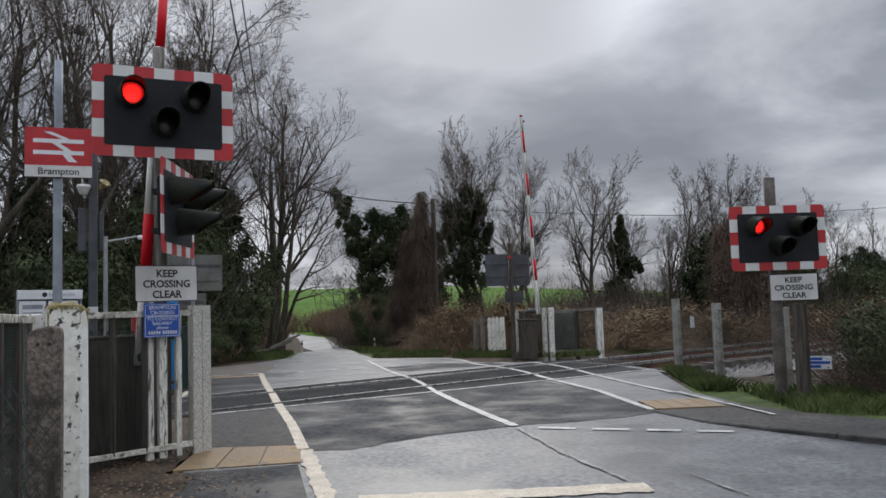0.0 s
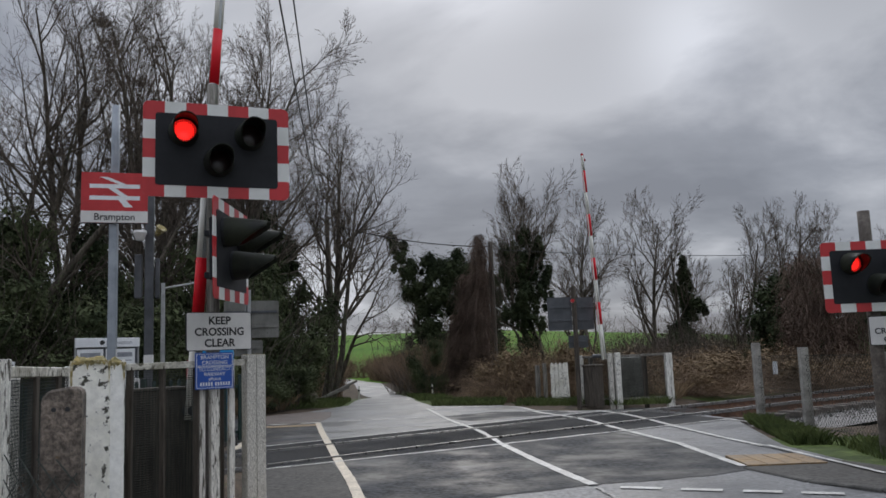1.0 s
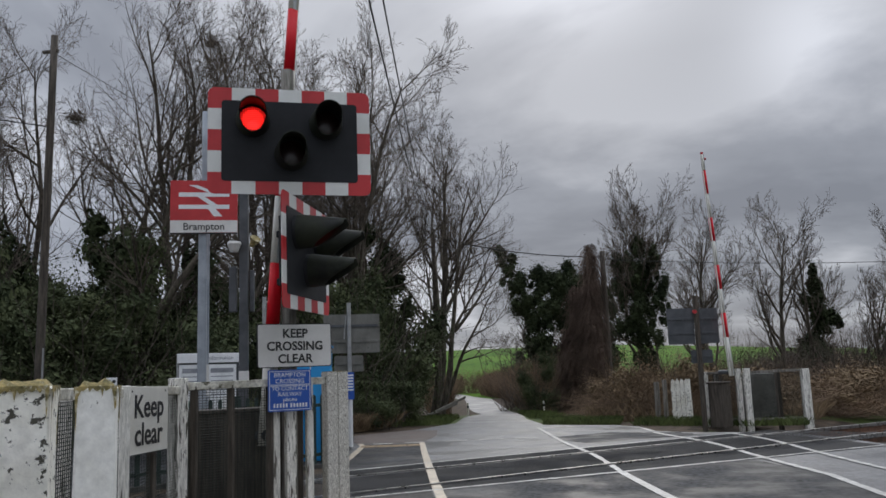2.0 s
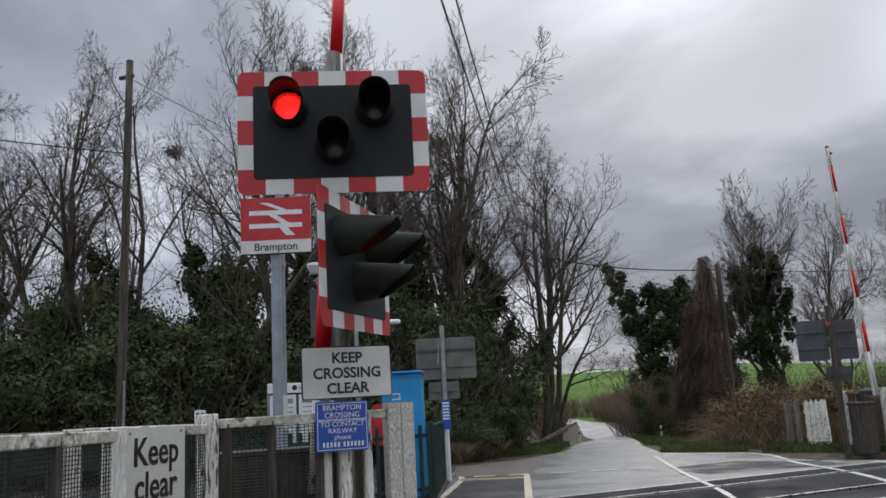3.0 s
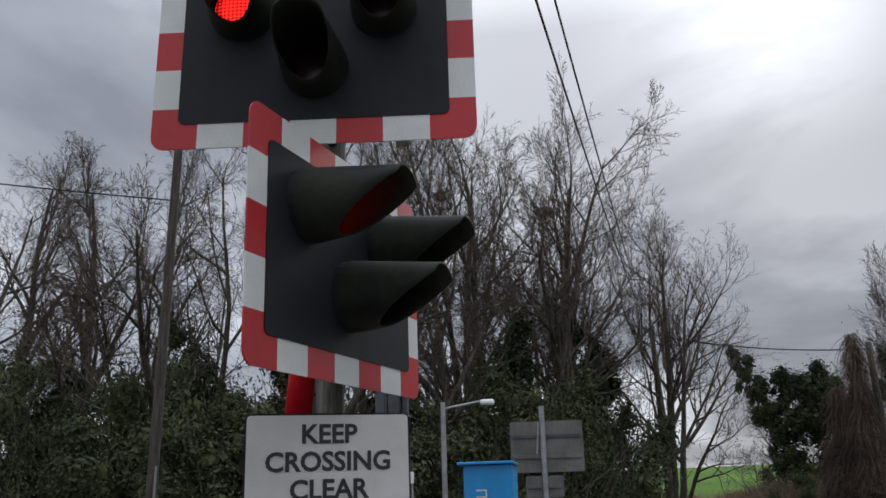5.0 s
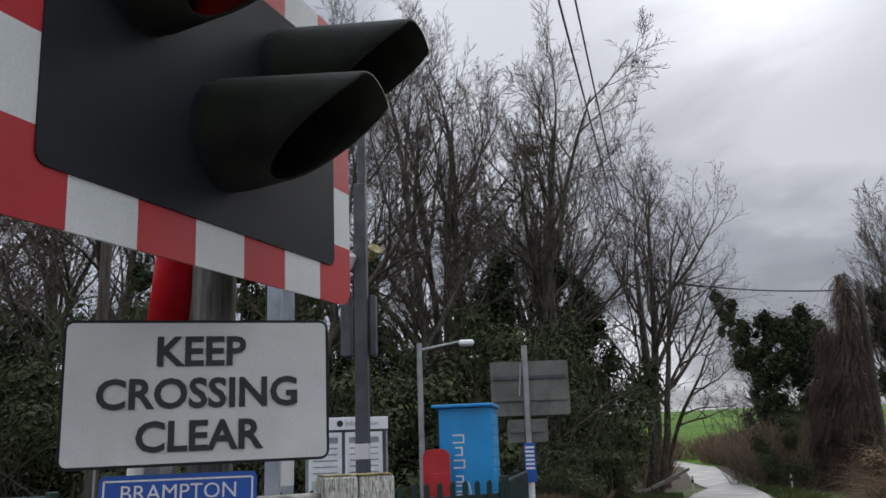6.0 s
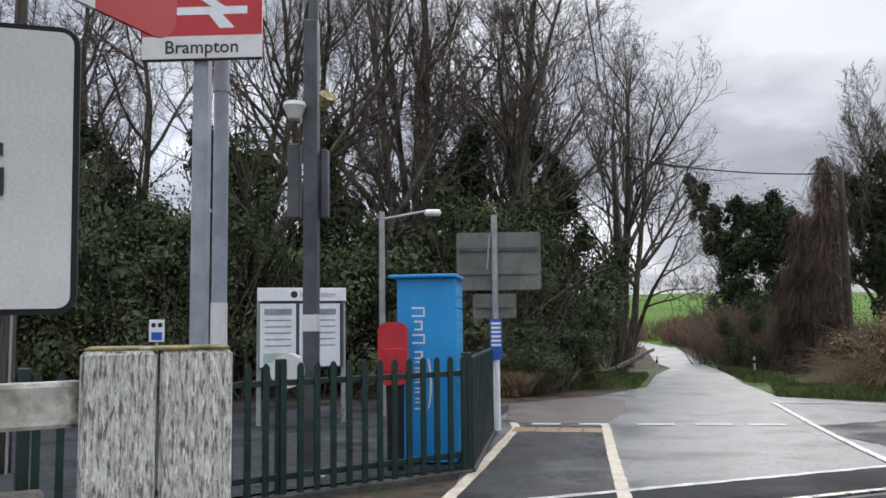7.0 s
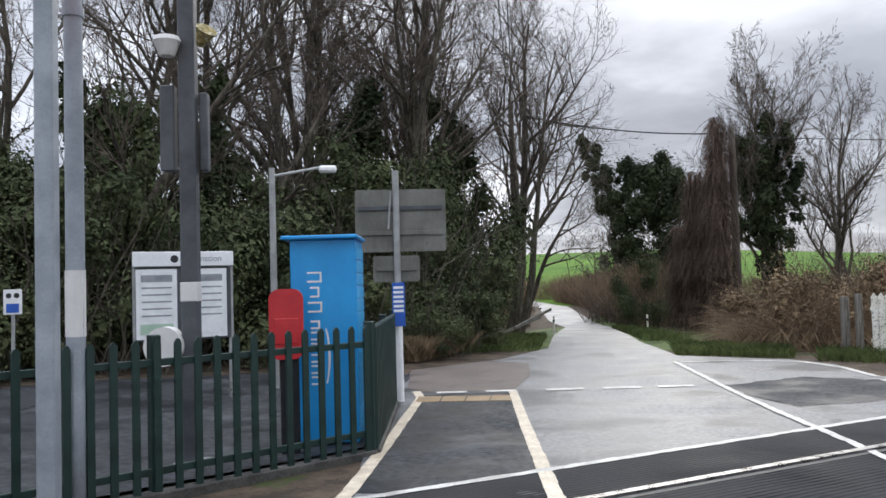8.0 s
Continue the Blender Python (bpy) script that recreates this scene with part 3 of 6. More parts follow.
def deck_and_track():
    deck = slab("crossing_deck", [(-3.07, 10.23), (-0.41, 12.50), (3.36, 15.80), track(14.6, 11.88), track(6.3, 11.88), (-4.35, 12.7)], PANEL, 0.011, label="black ribbed rubber crossing deck between the rails", category="crossing deck")
    # ribs of the rubber panels, along the rails
    vs, fs = [], []
    for across in [9.25 + 0.055 * i for i in range(49)]:
        if min(abs(across - 9.565), abs(across - 11.0)) < 0.09:
            continue
        for k in range(26):
            a0, a1 = 5.0 + k * 0.4, 5.385 + k * 0.4
            if across < 9.75 and across < 9.36 - 0.085 * (a0 - 5.2):
                continue
            b = len(vs)
            for aa, cc, h in ((a0, -.012, .011), (a1, -.012, .011), (a1, -.007, .013), (a0, -.007, .013), (a0, .007, .013), (a1, .007, .013), (a1, .012, .011), (a0, .012, .011)):
                x, y = track(aa, across + cc)
                vs.append((x, y, gz(x, y) + h))
            fs += [(b, b + 1, b + 2, b + 3), (b + 3, b + 2, b + 5, b + 4), (b + 4, b + 5, b + 6, b + 7)]
    part("rib", mesh_of(vs, fs, PANEL, name="rib"), PANEL, deck)["kind"] = "stuff"
    rails = thing("railway_track", Matrix(), "single railway track with polished rail heads on stone ballast", "railway track", kind="structure")
    for across in (9.565, 11.0):
        for name, w, z0, z1, mat in (("rail_head", 0.068, -0.03, 0.03, RAIL), ("rail_web", 0.03, -0.12, -0.03, RUST), ("rail_foot", 0.14, -0.16, -0.12, RUST)):
            vs, fs = [], []
            steps = [-40 + 4 * i for i in range(10)] + [0.5 * i for i in range(48)] + [24 + 5 * i for i in range(26)]
            for i, a in enumerate(steps):
                x, y = track(a, across)
                on = gz(x, y) if 3 < a < 20 else gz(*track(max(3, min(20, a)), across))
                for s, z in ((-1, z0), (-1, z1), (1, z1), (1, z0)):
                    px, py = track(a, across + s * w / 2)
                    vs.append((px, py, on + z))
                if i:
                    k = 4 * (i - 1)
                    fs += [(k + j, k + (j + 1) % 4, k + 4 + (j + 1) % 4, k + 4 + j) for j in range(4)]
            part(name, mesh_of(vs, fs, mat, name=name), mat, rails)
        # flat black strip beside each rail paints in the shaded flangeway groove
        side = 1 if across < 10 else -1
        vs, fs = [], []
        for i in range(40):
            a = 4.6 + i * 0.27
            for c in (0.036, 0.105):
                x, y = track(a, across + side * c)
                vs.append((x, y, gz(x, y) + 0.0135))
            if i:
                k = 2 * (i - 1)
                fs.append((k, k + 1, k + 3, k + 2))
        part("flangeway", mesh_of(vs, fs, CABLE, name="flangeway"), CABLE, rails)
    rnd = random.Random(5)
    bm0 = bmesh.new()
    box(bm0, (0, 0, 0), (0.25, 2.5, 0.13), None, 0.015)
    me = bpy.data.meshes.new("sleeper")
    bm0.to_mesh(me); bm0.free()
    me.materials.append(SLEEPER)
    for a in [14.6 + 0.65 * i for i in range(60)] + [2.2 - 0.65 * i for i in range(30)]:
        x, y = track(a, 10.28)
        ob = part("sleeper", me, SLEEPER, rails)
        ob.matrix_basis = pose(x, y, gz(*track(max(3, min(20, a)), 10.5)) - 0.2, 0, 0, math.degrees(math.atan2(U.y, U.x)))
    # ballast: loose stones
    vs, fs = [], []
    for i in range(26000):
        a = rnd.choice((14.2 + 34 * rnd.random() ** 1.3, 14.2 + 34 * rnd.random() ** 1.3, 3.0 - 25 * rnd.random()))
        c = rnd.gauss(10.5, 1.25)
        if abs(c - 10.5) > 2.9:
            continue
        x, y = track(a, c)
        z = -0.16 - max(0, abs(c - 10.5) - 1.4) * 0.05
        r = rnd.uniform(0.02, 0.05) * (1 + max(0, a - 25) * 0.03)
        b = len(vs)
        o = [Vector((rnd.uniform(-1, 1), rnd.uniform(-1, 1), rnd.uniform(-.8, .8))).normalized() * r * rnd.uniform(.7, 1.2) for _ in range(4)]
        vs += [(x + p.x, y + p.y, z + p.z) for p in o]
        fs += [(b, b + 1, b + 2), (b, b + 2, b + 3), (b, b + 3, b + 1), (b + 1, b + 3, b + 2)]
    ob = part("ballast", mesh_of(vs, fs, BALLAST, name="ballast"), BALLAST)
    tagged(ob, "loose grey ballast stones under the track", "ballast", kind="stuff")
    bed = [track(13.9, 7.6), track(150, 7.6), track(150, 13.4), track(14.4, 13.4)]
    for nm, o in (("ballast_bed", bed), ("ballast_bed", [track(-40, 7.9), track(2.6, 7.9), track(4.2, 13.2), track(-40, 13.2)])):
        tagged(slab(nm, o, BALLAST, 0.0, level=-0.20, step=30), "stony grey track bed", "ballast", kind="structure")


deck_and_track()


def markings():
    m = thing("road_markings", Matrix(), "worn white and cream painted road markings", "road marking", kind="structure")
    P = lambda nm, pts, w, mat, seed, lift=0.013, wob=0.006: painted_line(nm, pts, w, mat, lift, m, wob, seed)
    P("edge_line", [(-0.72, 5.4), (-0.91, 6.25), (-1.42, 7.97)], 0.14, LINE_CREAM, 1, 0.0135, 0.02)
    P("edge_line", [(-1.44, 8.0), (-1.86, 9.4), (-2.5, 11.35), (-3.2, 13.7), (-4.58, 18.45)], 0.11, LINE_CREAM, 2, 0.0158)
    P("bay_line", [(-4.3, 12.65), (-5.60, 17.75), (-5.85, 18.28)], 0.11, LINE_CREAM, 3)
    P("centre_line", [(0.58, 9.02), (-0.41, 12.42)], 0.11, LINE, 4, 0.0158)
    P("centre_line", [(-0.42, 12.46), (-2.75, 22.5)], 0.075, LINE, 41, 0.0158, 0.012)
    P("old_centre_line", [(0.6, 8.9), (0.95, 7.5)], 0.04, LINE_FAINT, 5, 0.014, 0.02)
    P("old_centre_line", [(0.97, 7.45), (1.3, 6.5)], 0.03, LINE_FAINT, 6, 0.014, 0.02)
    P("old_centre_line", [(1.8, 6.7), (2.02, 6.0)], 0.025, LINE_FAINT, 7, 0.014, 0.02)
    P("lane_line", [(0.0, 20.0), (0.27, 18.9), (1.28, 14.6), (1.95, 12.4), (2.24, 10.1)], 0.1, LINE, 8, 0.0158)
    P("pavement_line", [(1.35, 19.0), (2.2, 15.0), (2.93, 11.95)], 0.09, LINE, 9, 0.0158)
    P("pavement_line", [(2.97, 11.9), (3.3, 9.7), (3.36, 9.3)], 0.06, LINE, 10, 0.030)
    P("deck_line", [(-3.07, 10.23), (-0.41, 12.48), (3.36, 15.78)], 0.06, LINE, 12, 0.0162, 0.012)
    P("deck_line", [track(6.2, 11.90), track(14.7, 11.90)], 0.095, LINE, 13, 0.0162, 0.012)
    P("end_line", [(3.36, 15.8), (3.75, 14.9)], 0.07, LINE, 14)
    P("stop_line", [(-0.65, 6.08), (1.42, 6.28)], 0.26, LINE_CREAM, 15, 0.014, 0.02)
    d = Vector((1.84, -0.5))
    for i, (a, b) in enumerate(((0.0, 0.20), (0.29, 0.48), (0.57, 0.74), (0.82, 1.0))):
        P("give_way_dash", [(0.82 + d.x * a, 8.88 + d.y * a), (0.82 + d.x * b, 8.88 + d.y * b)], 0.10, LINE, 20 + i)
    a, b = Vector((-5.75, 18.15)), Vector((-2.35, 19.25))
    for i, (s, e) in enumerate(((0.06, 0.17), (0.24, 0.35), (0.46, 0.60), (0.67, 0.81), (0.87, 1.0))):
        p, q = a.lerp(b, s), a.lerp(b, e)
        P("far_dash", [tuple(p), tuple(q)], 0.17, LINE, 30 + i, 0.013)
    P("junction_edge", [(-2.65, 22.4), (-1.7, 22.75), (-0.75, 22.55), (-0.25, 21.6), (0.0, 20.4)], 0.1, LINE, 40)


markings()


# ---- signals and signs ----
def signal_head(parent, lit=()):
    """A wig-wag head: dark plate with a chequered border, three hooded lamps. Base centre at the origin, facing -y."""
    W, H, B = 1.2, 0.81, 0.108
    bm = bmesh.new()
    plate(bm, W - 2 * B + 0.02, H - 2 * B + 0.02, 0.025, 0.02, z0=B - 0.01)
    part("backing_plate", bm, BLACK, parent, "matt black plate behind the lamps").matrix_basis = pose(0, -0.004, 0)
    # border of squares, red at the corners
    bm = bmesh.new()
    nx, nz = 7, 5
    xs = [-W / 2 + W * i / nx for i in range(nx + 1)]
    zs = [H * i / nz for i in range(nz + 1)]
    xi, zi = (-W / 2 + B, W / 2 - B), (B, H - B)
    r = 0.05

    def quad(pts, mi):
        f = [bm.verts.new((x, 0, z)) for x, z in pts]
        k = [bm.verts.new((x, 0.006, z)) for x, z in pts]
        a = bm.faces.new(f); a.material_index = mi
        bm.faces.new(list(reversed(k))).material_index = 2
        for i in range(len(f)):
            j = (i + 1) % len(f)
            bm.faces.new((f[i], k[i], k[j], f[j])).material_index = mi
    for i in range(1, nx - 1):
        for z0, z1 in ((0, zi[0]), (zi[1], H)):
            quad([(xs[i], z0), (xs[i + 1], z0), (xs[i + 1], z1), (xs[i], z1)], i % 2)
    for i in range(1, nz - 1):
        for x0, x1 in ((-W / 2, xi[0]), (xi[1], W / 2)):
            quad([(x0, zs[i]), (x1, zs[i]), (x1, zs[i + 1]), (x0, zs[i + 1])], i % 2)
    for sx in (-1, 1):
        for sz in (0, 1):
            ox, oz = sx * W / 2, sz * H
            cx, cz = ox - sx * r, oz + (r if sz == 0 else -r)
            arc = [(cx + sx * r * math.sin(radians(90 * i / 4)), cz + (-1 if sz == 0 else 1) * r * math.cos(radians(90 * i / 4))) for i in range(5)]
            zz = zs[1] if sz == 0 else zs[-2]
            xx = xs[-2] if sx > 0 else xs[1]
            inx, inz = xi[1] if sx > 0 else xi[0], zi[0] if sz == 0 else zi[1]
            quad([(xx, oz)] + arc + [(ox, zz), (inx, zz), (inx, inz), (xx, inz)], 0)
    part("border", bm, [RED, WHITE, BLACK], parent, "red and white chequered border")
    for i, (x, z) in enumerate(((-0.276, 0.555), (0.264, 0.545), (0.006, 0.305))):
        bm = bmesh.new()
        rod(bm, (x, 0.0, z), (x, -0.035, z), 0.125, 0.122, 24)
        lamp = part("lamp", bm, BLACK, parent, smooth=False)
        bm = bmesh.new()
        n = 24
        vs = [bm.verts.new((x + 0.1 * math.sin(2 * math.pi * k / n), -0.037, z + 0.1 * math.cos(2 * math.pi * k / n))) for k in range(n)]
        mid = [bm.verts.new((x + 0.06 * math.sin(2 * math.pi * k / n), -0.046, z + 0.06 * math.cos(2 * math.pi * k / n))) for k in range(n)]
        c = bm.verts.new((x, -0.05, z))
        for k in range(n):
            j = (k + 1) % n
            bm.faces.new((vs[k], vs[j], mid[j], mid[k]))
            bm.faces.new((mid[k], mid[j], c))
        part("lens", bm, LENS_LIT if i in lit else LENS_OFF, lamp, "glowing red lamp lens" if i in lit else "dark lamp lens", smooth=True)
        # hood: a tapering tube, long above, cut back below
        bm = bmesh.new()
        n, rings = 26, 5
        def ring(rad0, rad1):
            rows = []
            for s in range(rings + 1):
                row = []
                for k in range(n):
                    a = 2 * math.pi * k / n
                    up = (1 + math.cos(a)) / 2
                    ln = 0.10 + 0.235 * min(1.0, 1.3 * up)
                    rad = rad0 + (rad1 - rad0) * s / rings
                    row.append(bm.verts.new((x + rad * math.sin(a), -0.03 - ln * s / rings, z + rad * math.cos(a) - 0.02 * s / rings)))
                rows.append(row)
            return rows
        o, q = ring(0.126, 0.098), ring(0.120, 0.092)
        for s in range(rings):
            for k in range(n):
                j = (k + 1) % n
                bm.faces.new((o[s][k], o[s][j], o[s + 1][j], o[s + 1][k]))
                bm.faces.new((q[s][j], q[s][k], q[s + 1][k], q[s + 1][j]))
        for k in range(n):
            j = (k + 1) % n
            bm.faces.new((o[rings][k], o[rings][j], q[rings][j], q[rings][k]))
        part("hood", bm, HOODMAT, lamp, "long black sun hood with green algae", smooth=True)
    bm = bmesh.new()
    box(bm, (0, 0.05, H / 2), (0.9, 0.05, 0.5), None, 0.01)
    box(bm, (0, 0.12, H * 0.72), (0.12, 0.2, 0.05), None, 0.005)
    box(bm, (0, 0.12, H * 0.28), (0.12, 0.2, 0.05), None, 0.005)
    part("lamp_housing", bm, BLACK, parent)


def sign_keep_clear(m, name="keep_crossing_clear_sign", w=0.585, h=0.318):
    s = thing(name, m, "white metal sign with black border reading KEEP CROSSING CLEAR", "sign", group="keep clear signs")
    bm = bmesh.new(); plate(bm, w, h, 0.022, 0.012)
    part("back_plate", bm, BLACK, s, "black sign edge")
    bm = bmesh.new(); plate(bm, w - 0.013, h - 0.013, 0.014, 0.003, z0=0.0065)
    part("face", bm, SIGNWHITE, s, "white reflective face").matrix_basis = pose(0, -0.002, 0)
    for text, z in (("KEEP", 0.768), ("CROSSING", 0.478), ("CLEAR", 0.188)):
        lettering("lettering", text, 0.092, INK, s, 0, h * z, -0.0045, bold=0.0024)
    for z in (0.25, 0.75):
        part("bracket", box(bmesh.new(), (0, 0.03, h * z), (0.10, 0.035, 0.03), None, 0.004), BLACK, s)
    return s


def round_post(name, x, y, z0, z1, r0, r1, mat, label, category="post", lean=(0, 0)):
    ob = thing(name, pose(x, y, 0), label, category)
    bm = bmesh.new()
    n = 14
    rows = []
    k = 8
    for i in range(k + 1):
        t = i / k
        rad = r0 + (r1 - r0) * t
        z = z0 + (z1 - z0) * t
        rows.append([bm.verts.new((lean[0] * t + rad * math.cos(2 * math.pi * j / n) * (1 + 0.03 * math.sin(5 * t + j)), lean[1] * t + rad * math.sin(2 * math.pi * j / n), z)) for j in range(n)])
    for a, b in zip(rows, rows[1:]):
        for j in range(n):
            bm.faces.new((a[j], a[(j + 1) % n], b[(j + 1) % n], b[j]))
    bm.faces.new(rows[-1]); bm.faces.new(list(reversed(rows[0])))
    part("shaft", bm, mat, ob, smooth=True)
    return ob


post = round_post("signal_post", -2.70, 7.77, -0.3, 3.80, 0.062, 0.052, GREYWOOD, "weathered grey-green round timber signal post behind the fence")
head = thing("crossing_signal", pose(-2.50, 7.372, 2.668, 0, 0, 26.5), "wig-wag signal with a lit red lamp and chequered border", "traffic signal", group="crossing signals")
signal_head(head, lit=(0,))
head2 = thing("crossing_signal", pose(-2.416, 7.482, 1.799, 0, -1.1, 96.5), "wig-wag signal turned to the side road, one lamp lit", "traffic signal", group="crossing signals")
signal_head(head2, lit=(0,))
for z, q in ((3.2, (0.17, -0.27)), (2.85, (0.17, -0.27)), (2.35, (0.22, -0.33)), (2.0, (0.22, -0.33))):
    part("bracket", rod(bmesh.new(), (0, 0, z), (*q, z), 0.021), BLACK, post)
sign_keep_clear(pose(-2.573, 7.600, 1.400, 0, -0.6, 44.0), h=0.325)


def contact_sign():
    s = thing("contact_sign", pose(-2.612, 7.585, 1.078, 0, 0, 44.0), "blue metal notice with white lettering about the crossing telephone", "sign")
    w, h = 0.335, 0.305
    bm = bmesh.new(); plate(bm, w, h, 0.012, 0.010)
    part("face", bm, BLUE, s, "blue sign face")
    bm = bmesh.new()
    for z0, z1 in ((0.012, 0.187), (0.195, 0.293)):
        for (cx, cz, sx, sz) in ((0, z0, w - 0.02, 0.004), (0, z1, w - 0.02, 0.004), (-(w / 2 - 0.01), (z0 + z1) / 2, 0.004, z1 - z0), (w / 2 - 0.01, (z0 + z1) / 2, 0.004, z1 - z0)):
            box(bm, (cx, -0.0015, cz), (sx, 0.002, sz))
    part("frame_line", bm, INKWHITE, s, "thin white frame")
    for t, z in (("BRAMPTON", 0.265), ("CROSSING", 0.220), ("TO CONTACT", 0.165), ("RAILWAY", 0.124), ("phone", 0.086)):
        lettering("lettering", t, 0.047 if z > 0.2 else 0.043, INKWHITE, s, 0, z, -0.003)
    for x0, n in ((-0.12, 5), (0.01, 6)):
        for i in range(n):
            part("bar", box(bmesh.new(), (x0 + i * 0.0235, -0.0018, 0.043), (0.013, 0.002, 0.030)), INKWHITE, s)


contact_sign()


# ---- barriers ----
def barrier(name, pivot, bearing, raised, length, label, s0=0.78, L=0.543, stripe_mats=(BOOMRED, BOOMWHITE), thick=1.0, shell=BOOMWHITE, side=1):
    """A lifting barrier: housing, and a boom of profiled stripes with a bolted lower flange. It swings in a vertical plane."""
    b = thing(name, pose(pivot[0], pivot[1], 0, 0, 0, bearing), label, "barrier", group="crossing barriers")
    bm = bmesh.new()
    box(bm, (-0.02, 0.34 * side, 0.46 + gz(pivot[0], pivot[1]) / 2), (0.42, 0.34, 0.98), None, 0.02)
    box(bm, (-0.02, 0.34 * side, 0.97), (0.46, 0.38, 0.06), None, 0.02)
    part("housing", bm, shell, b, "steel machine housing")
    bm = bmesh.new()
    rod(bm, (0, 0.30 * side, pivot[2]), (0, -0.04 * side, pivot[2]), 0.05)
    part("axle", bm, DARKSTEEL, b)
    tilt = Matrix.Translation((0, 0, pivot[2])) @ Matrix.Rotation(-radians(raised), 4, "Y")

    def profile(scale):
        half = [(-0.046, 0.024), (-0.043, 0.034), (-0.036, 0.039), (-0.02, 0.0405), (0.0, 0.0405), (0.014, 0.039), (0.026, 0.0355), (0.037, 0.029), (0.046, 0.020), (0.052, 0.010), (0.054, 0.0)]
        pts = [(d, h) for h, d in half] + [(-d, h) for h, d in reversed(half[:-1])]
        return [(d * scale * thick, h * scale * thick) for d, h in pts]

    def piece(nm, x0, x1, scale, mat, lab=""):
        bm = bmesh.new()
        t0 = 1.0 - 0.35 * x0 / length
        t1 = 1.0 - 0.35 * x1 / length
        a = [bm.verts.new((x0, d * t0, h * t0)) for d, h in profile(scale)]
        c = [bm.verts.new((x1, d * t1, h * t1)) for d, h in profile(scale)]
        for i in range(len(a)):
            j = (i + 1) % len(a)
            bm.faces.new((a[i], a[j], c[j], c[i]))
        bm.faces.new(a); bm.faces.new(list(reversed(c)))
        ob = part(nm, bm, mat, b, lab)
        for f in ob.data.polygons:
            f.use_smooth = len(f.vertices) == 4
        ob.matrix_basis = tilt
        return ob

    marks = [(-0.08, s0, 1)]
    x = s0
    k = 0
    while x < length - 0.05:
        marks.append((x, min(x + L, length), k))
        x += L
        k = 1 - k
    for x0, x1, k in marks:
        piece("stripe", x0, x1, 1.0 if k else 1.012, stripe_mats[k], "glossy red band" if k == 0 else "cream white band")
        if k == 1 and x1 > 0:                       # grey strip paints the side face's shade on the pale bands
            bm = bmesh.new()
            t0, t1 = 1.0 - 0.35 * x0 / length, 1.0 - 0.35 * x1 / length
            for s in (-1, 1):
                q = [(x0, s * 0.0418 * t0, -0.014 * t0), (x1, s * 0.0418 * t1, -0.014 * t1), (x1, s * 0.0385 * t1, 0.022 * t1), (x0, s * 0.0385 * t0, 0.022 * t0)]
                f = [bm.verts.new((u, v * thick, w * thick)) for u, v, w in q]
                g = [bm.verts.new((u, v * thick * 0.9, w * thick)) for u, v, w in q]
                bm.faces.new(f)
                for i in range(4):
                    bm.faces.new((f[i], f[(i + 1) % 4], g[(i + 1) % 4], g[i]))
            part("side_strip", bm, BOOMGREY, b, "grey strip painted for the shaded side face").matrix_basis = tilt
    bm = bmesh.new()
    t1 = 0.65
    v = [bm.verts.new(p) for p in ((-0.08, -0.012, -0.066), (-0.08, 0.012, -0.066), (-0.08, 0.012, -0.04), (-0.08, -0.012, -0.04), (length, -0.012 * t1, -0.066 * t1), (length, 0.012 * t1, -0.066 * t1), (length, 0.012 * t1, -0.04 * t1), (length, -0.012 * t1, -0.04 * t1))]
    for f in ((0, 1, 5, 4), (1, 2, 6, 5), (2, 3, 7, 6), (3, 0, 4, 7), (3, 2, 1, 0), (4, 5, 6, 7)):
        bm.faces.new([v[i] for i in f])
    for u in v:
        u.co.y *= thick; u.co.z *= thick
    part("flange", bm, BOOMWHITE, b, "narrow cream flange along the lower edge").matrix_basis = tilt
    x = 0.12
    while x < length - 0.1:
        t = 1.0 - 0.35 * x / length
        bm = bmesh.new()
        rod(bm, (x, -0.017 * thick, -0.055 * t * thick), (x, 0.017 * thick, -0.055 * t * thick), 0.0037 * thick, None, 8)
        part("bolt", bm, BOLT, b).matrix_basis = tilt
        x += 0.135
    bm = bmesh.new()
    box(bm, (length + 0.02, 0, 0), (0.07, 0.08 * t1, 0.10 * t1), None, 0.008)
    rod(bm, (length * 0.98, 0, 0.04), (length * 0.98, 0, 0.12), 0.035, 0.03, 10)
    part("tip_lamp", bm, REDBOX, b, "small red lamp at the tip").matrix_basis = tilt
    return b


barrier("lifting_barrier", (-2.856, 7.676, 0.90), 57.5, 85.5, 5.3, "raised red and white lifting barrier behind the signal post", thick=1.04)
barrier("lifting_barrier", (1.78, 21.55, 1.20), 238, 84.0, 4.95, "raised red and white lifting barrier across the road", thick=1.25, shell=DARKWOOD, side=-1)


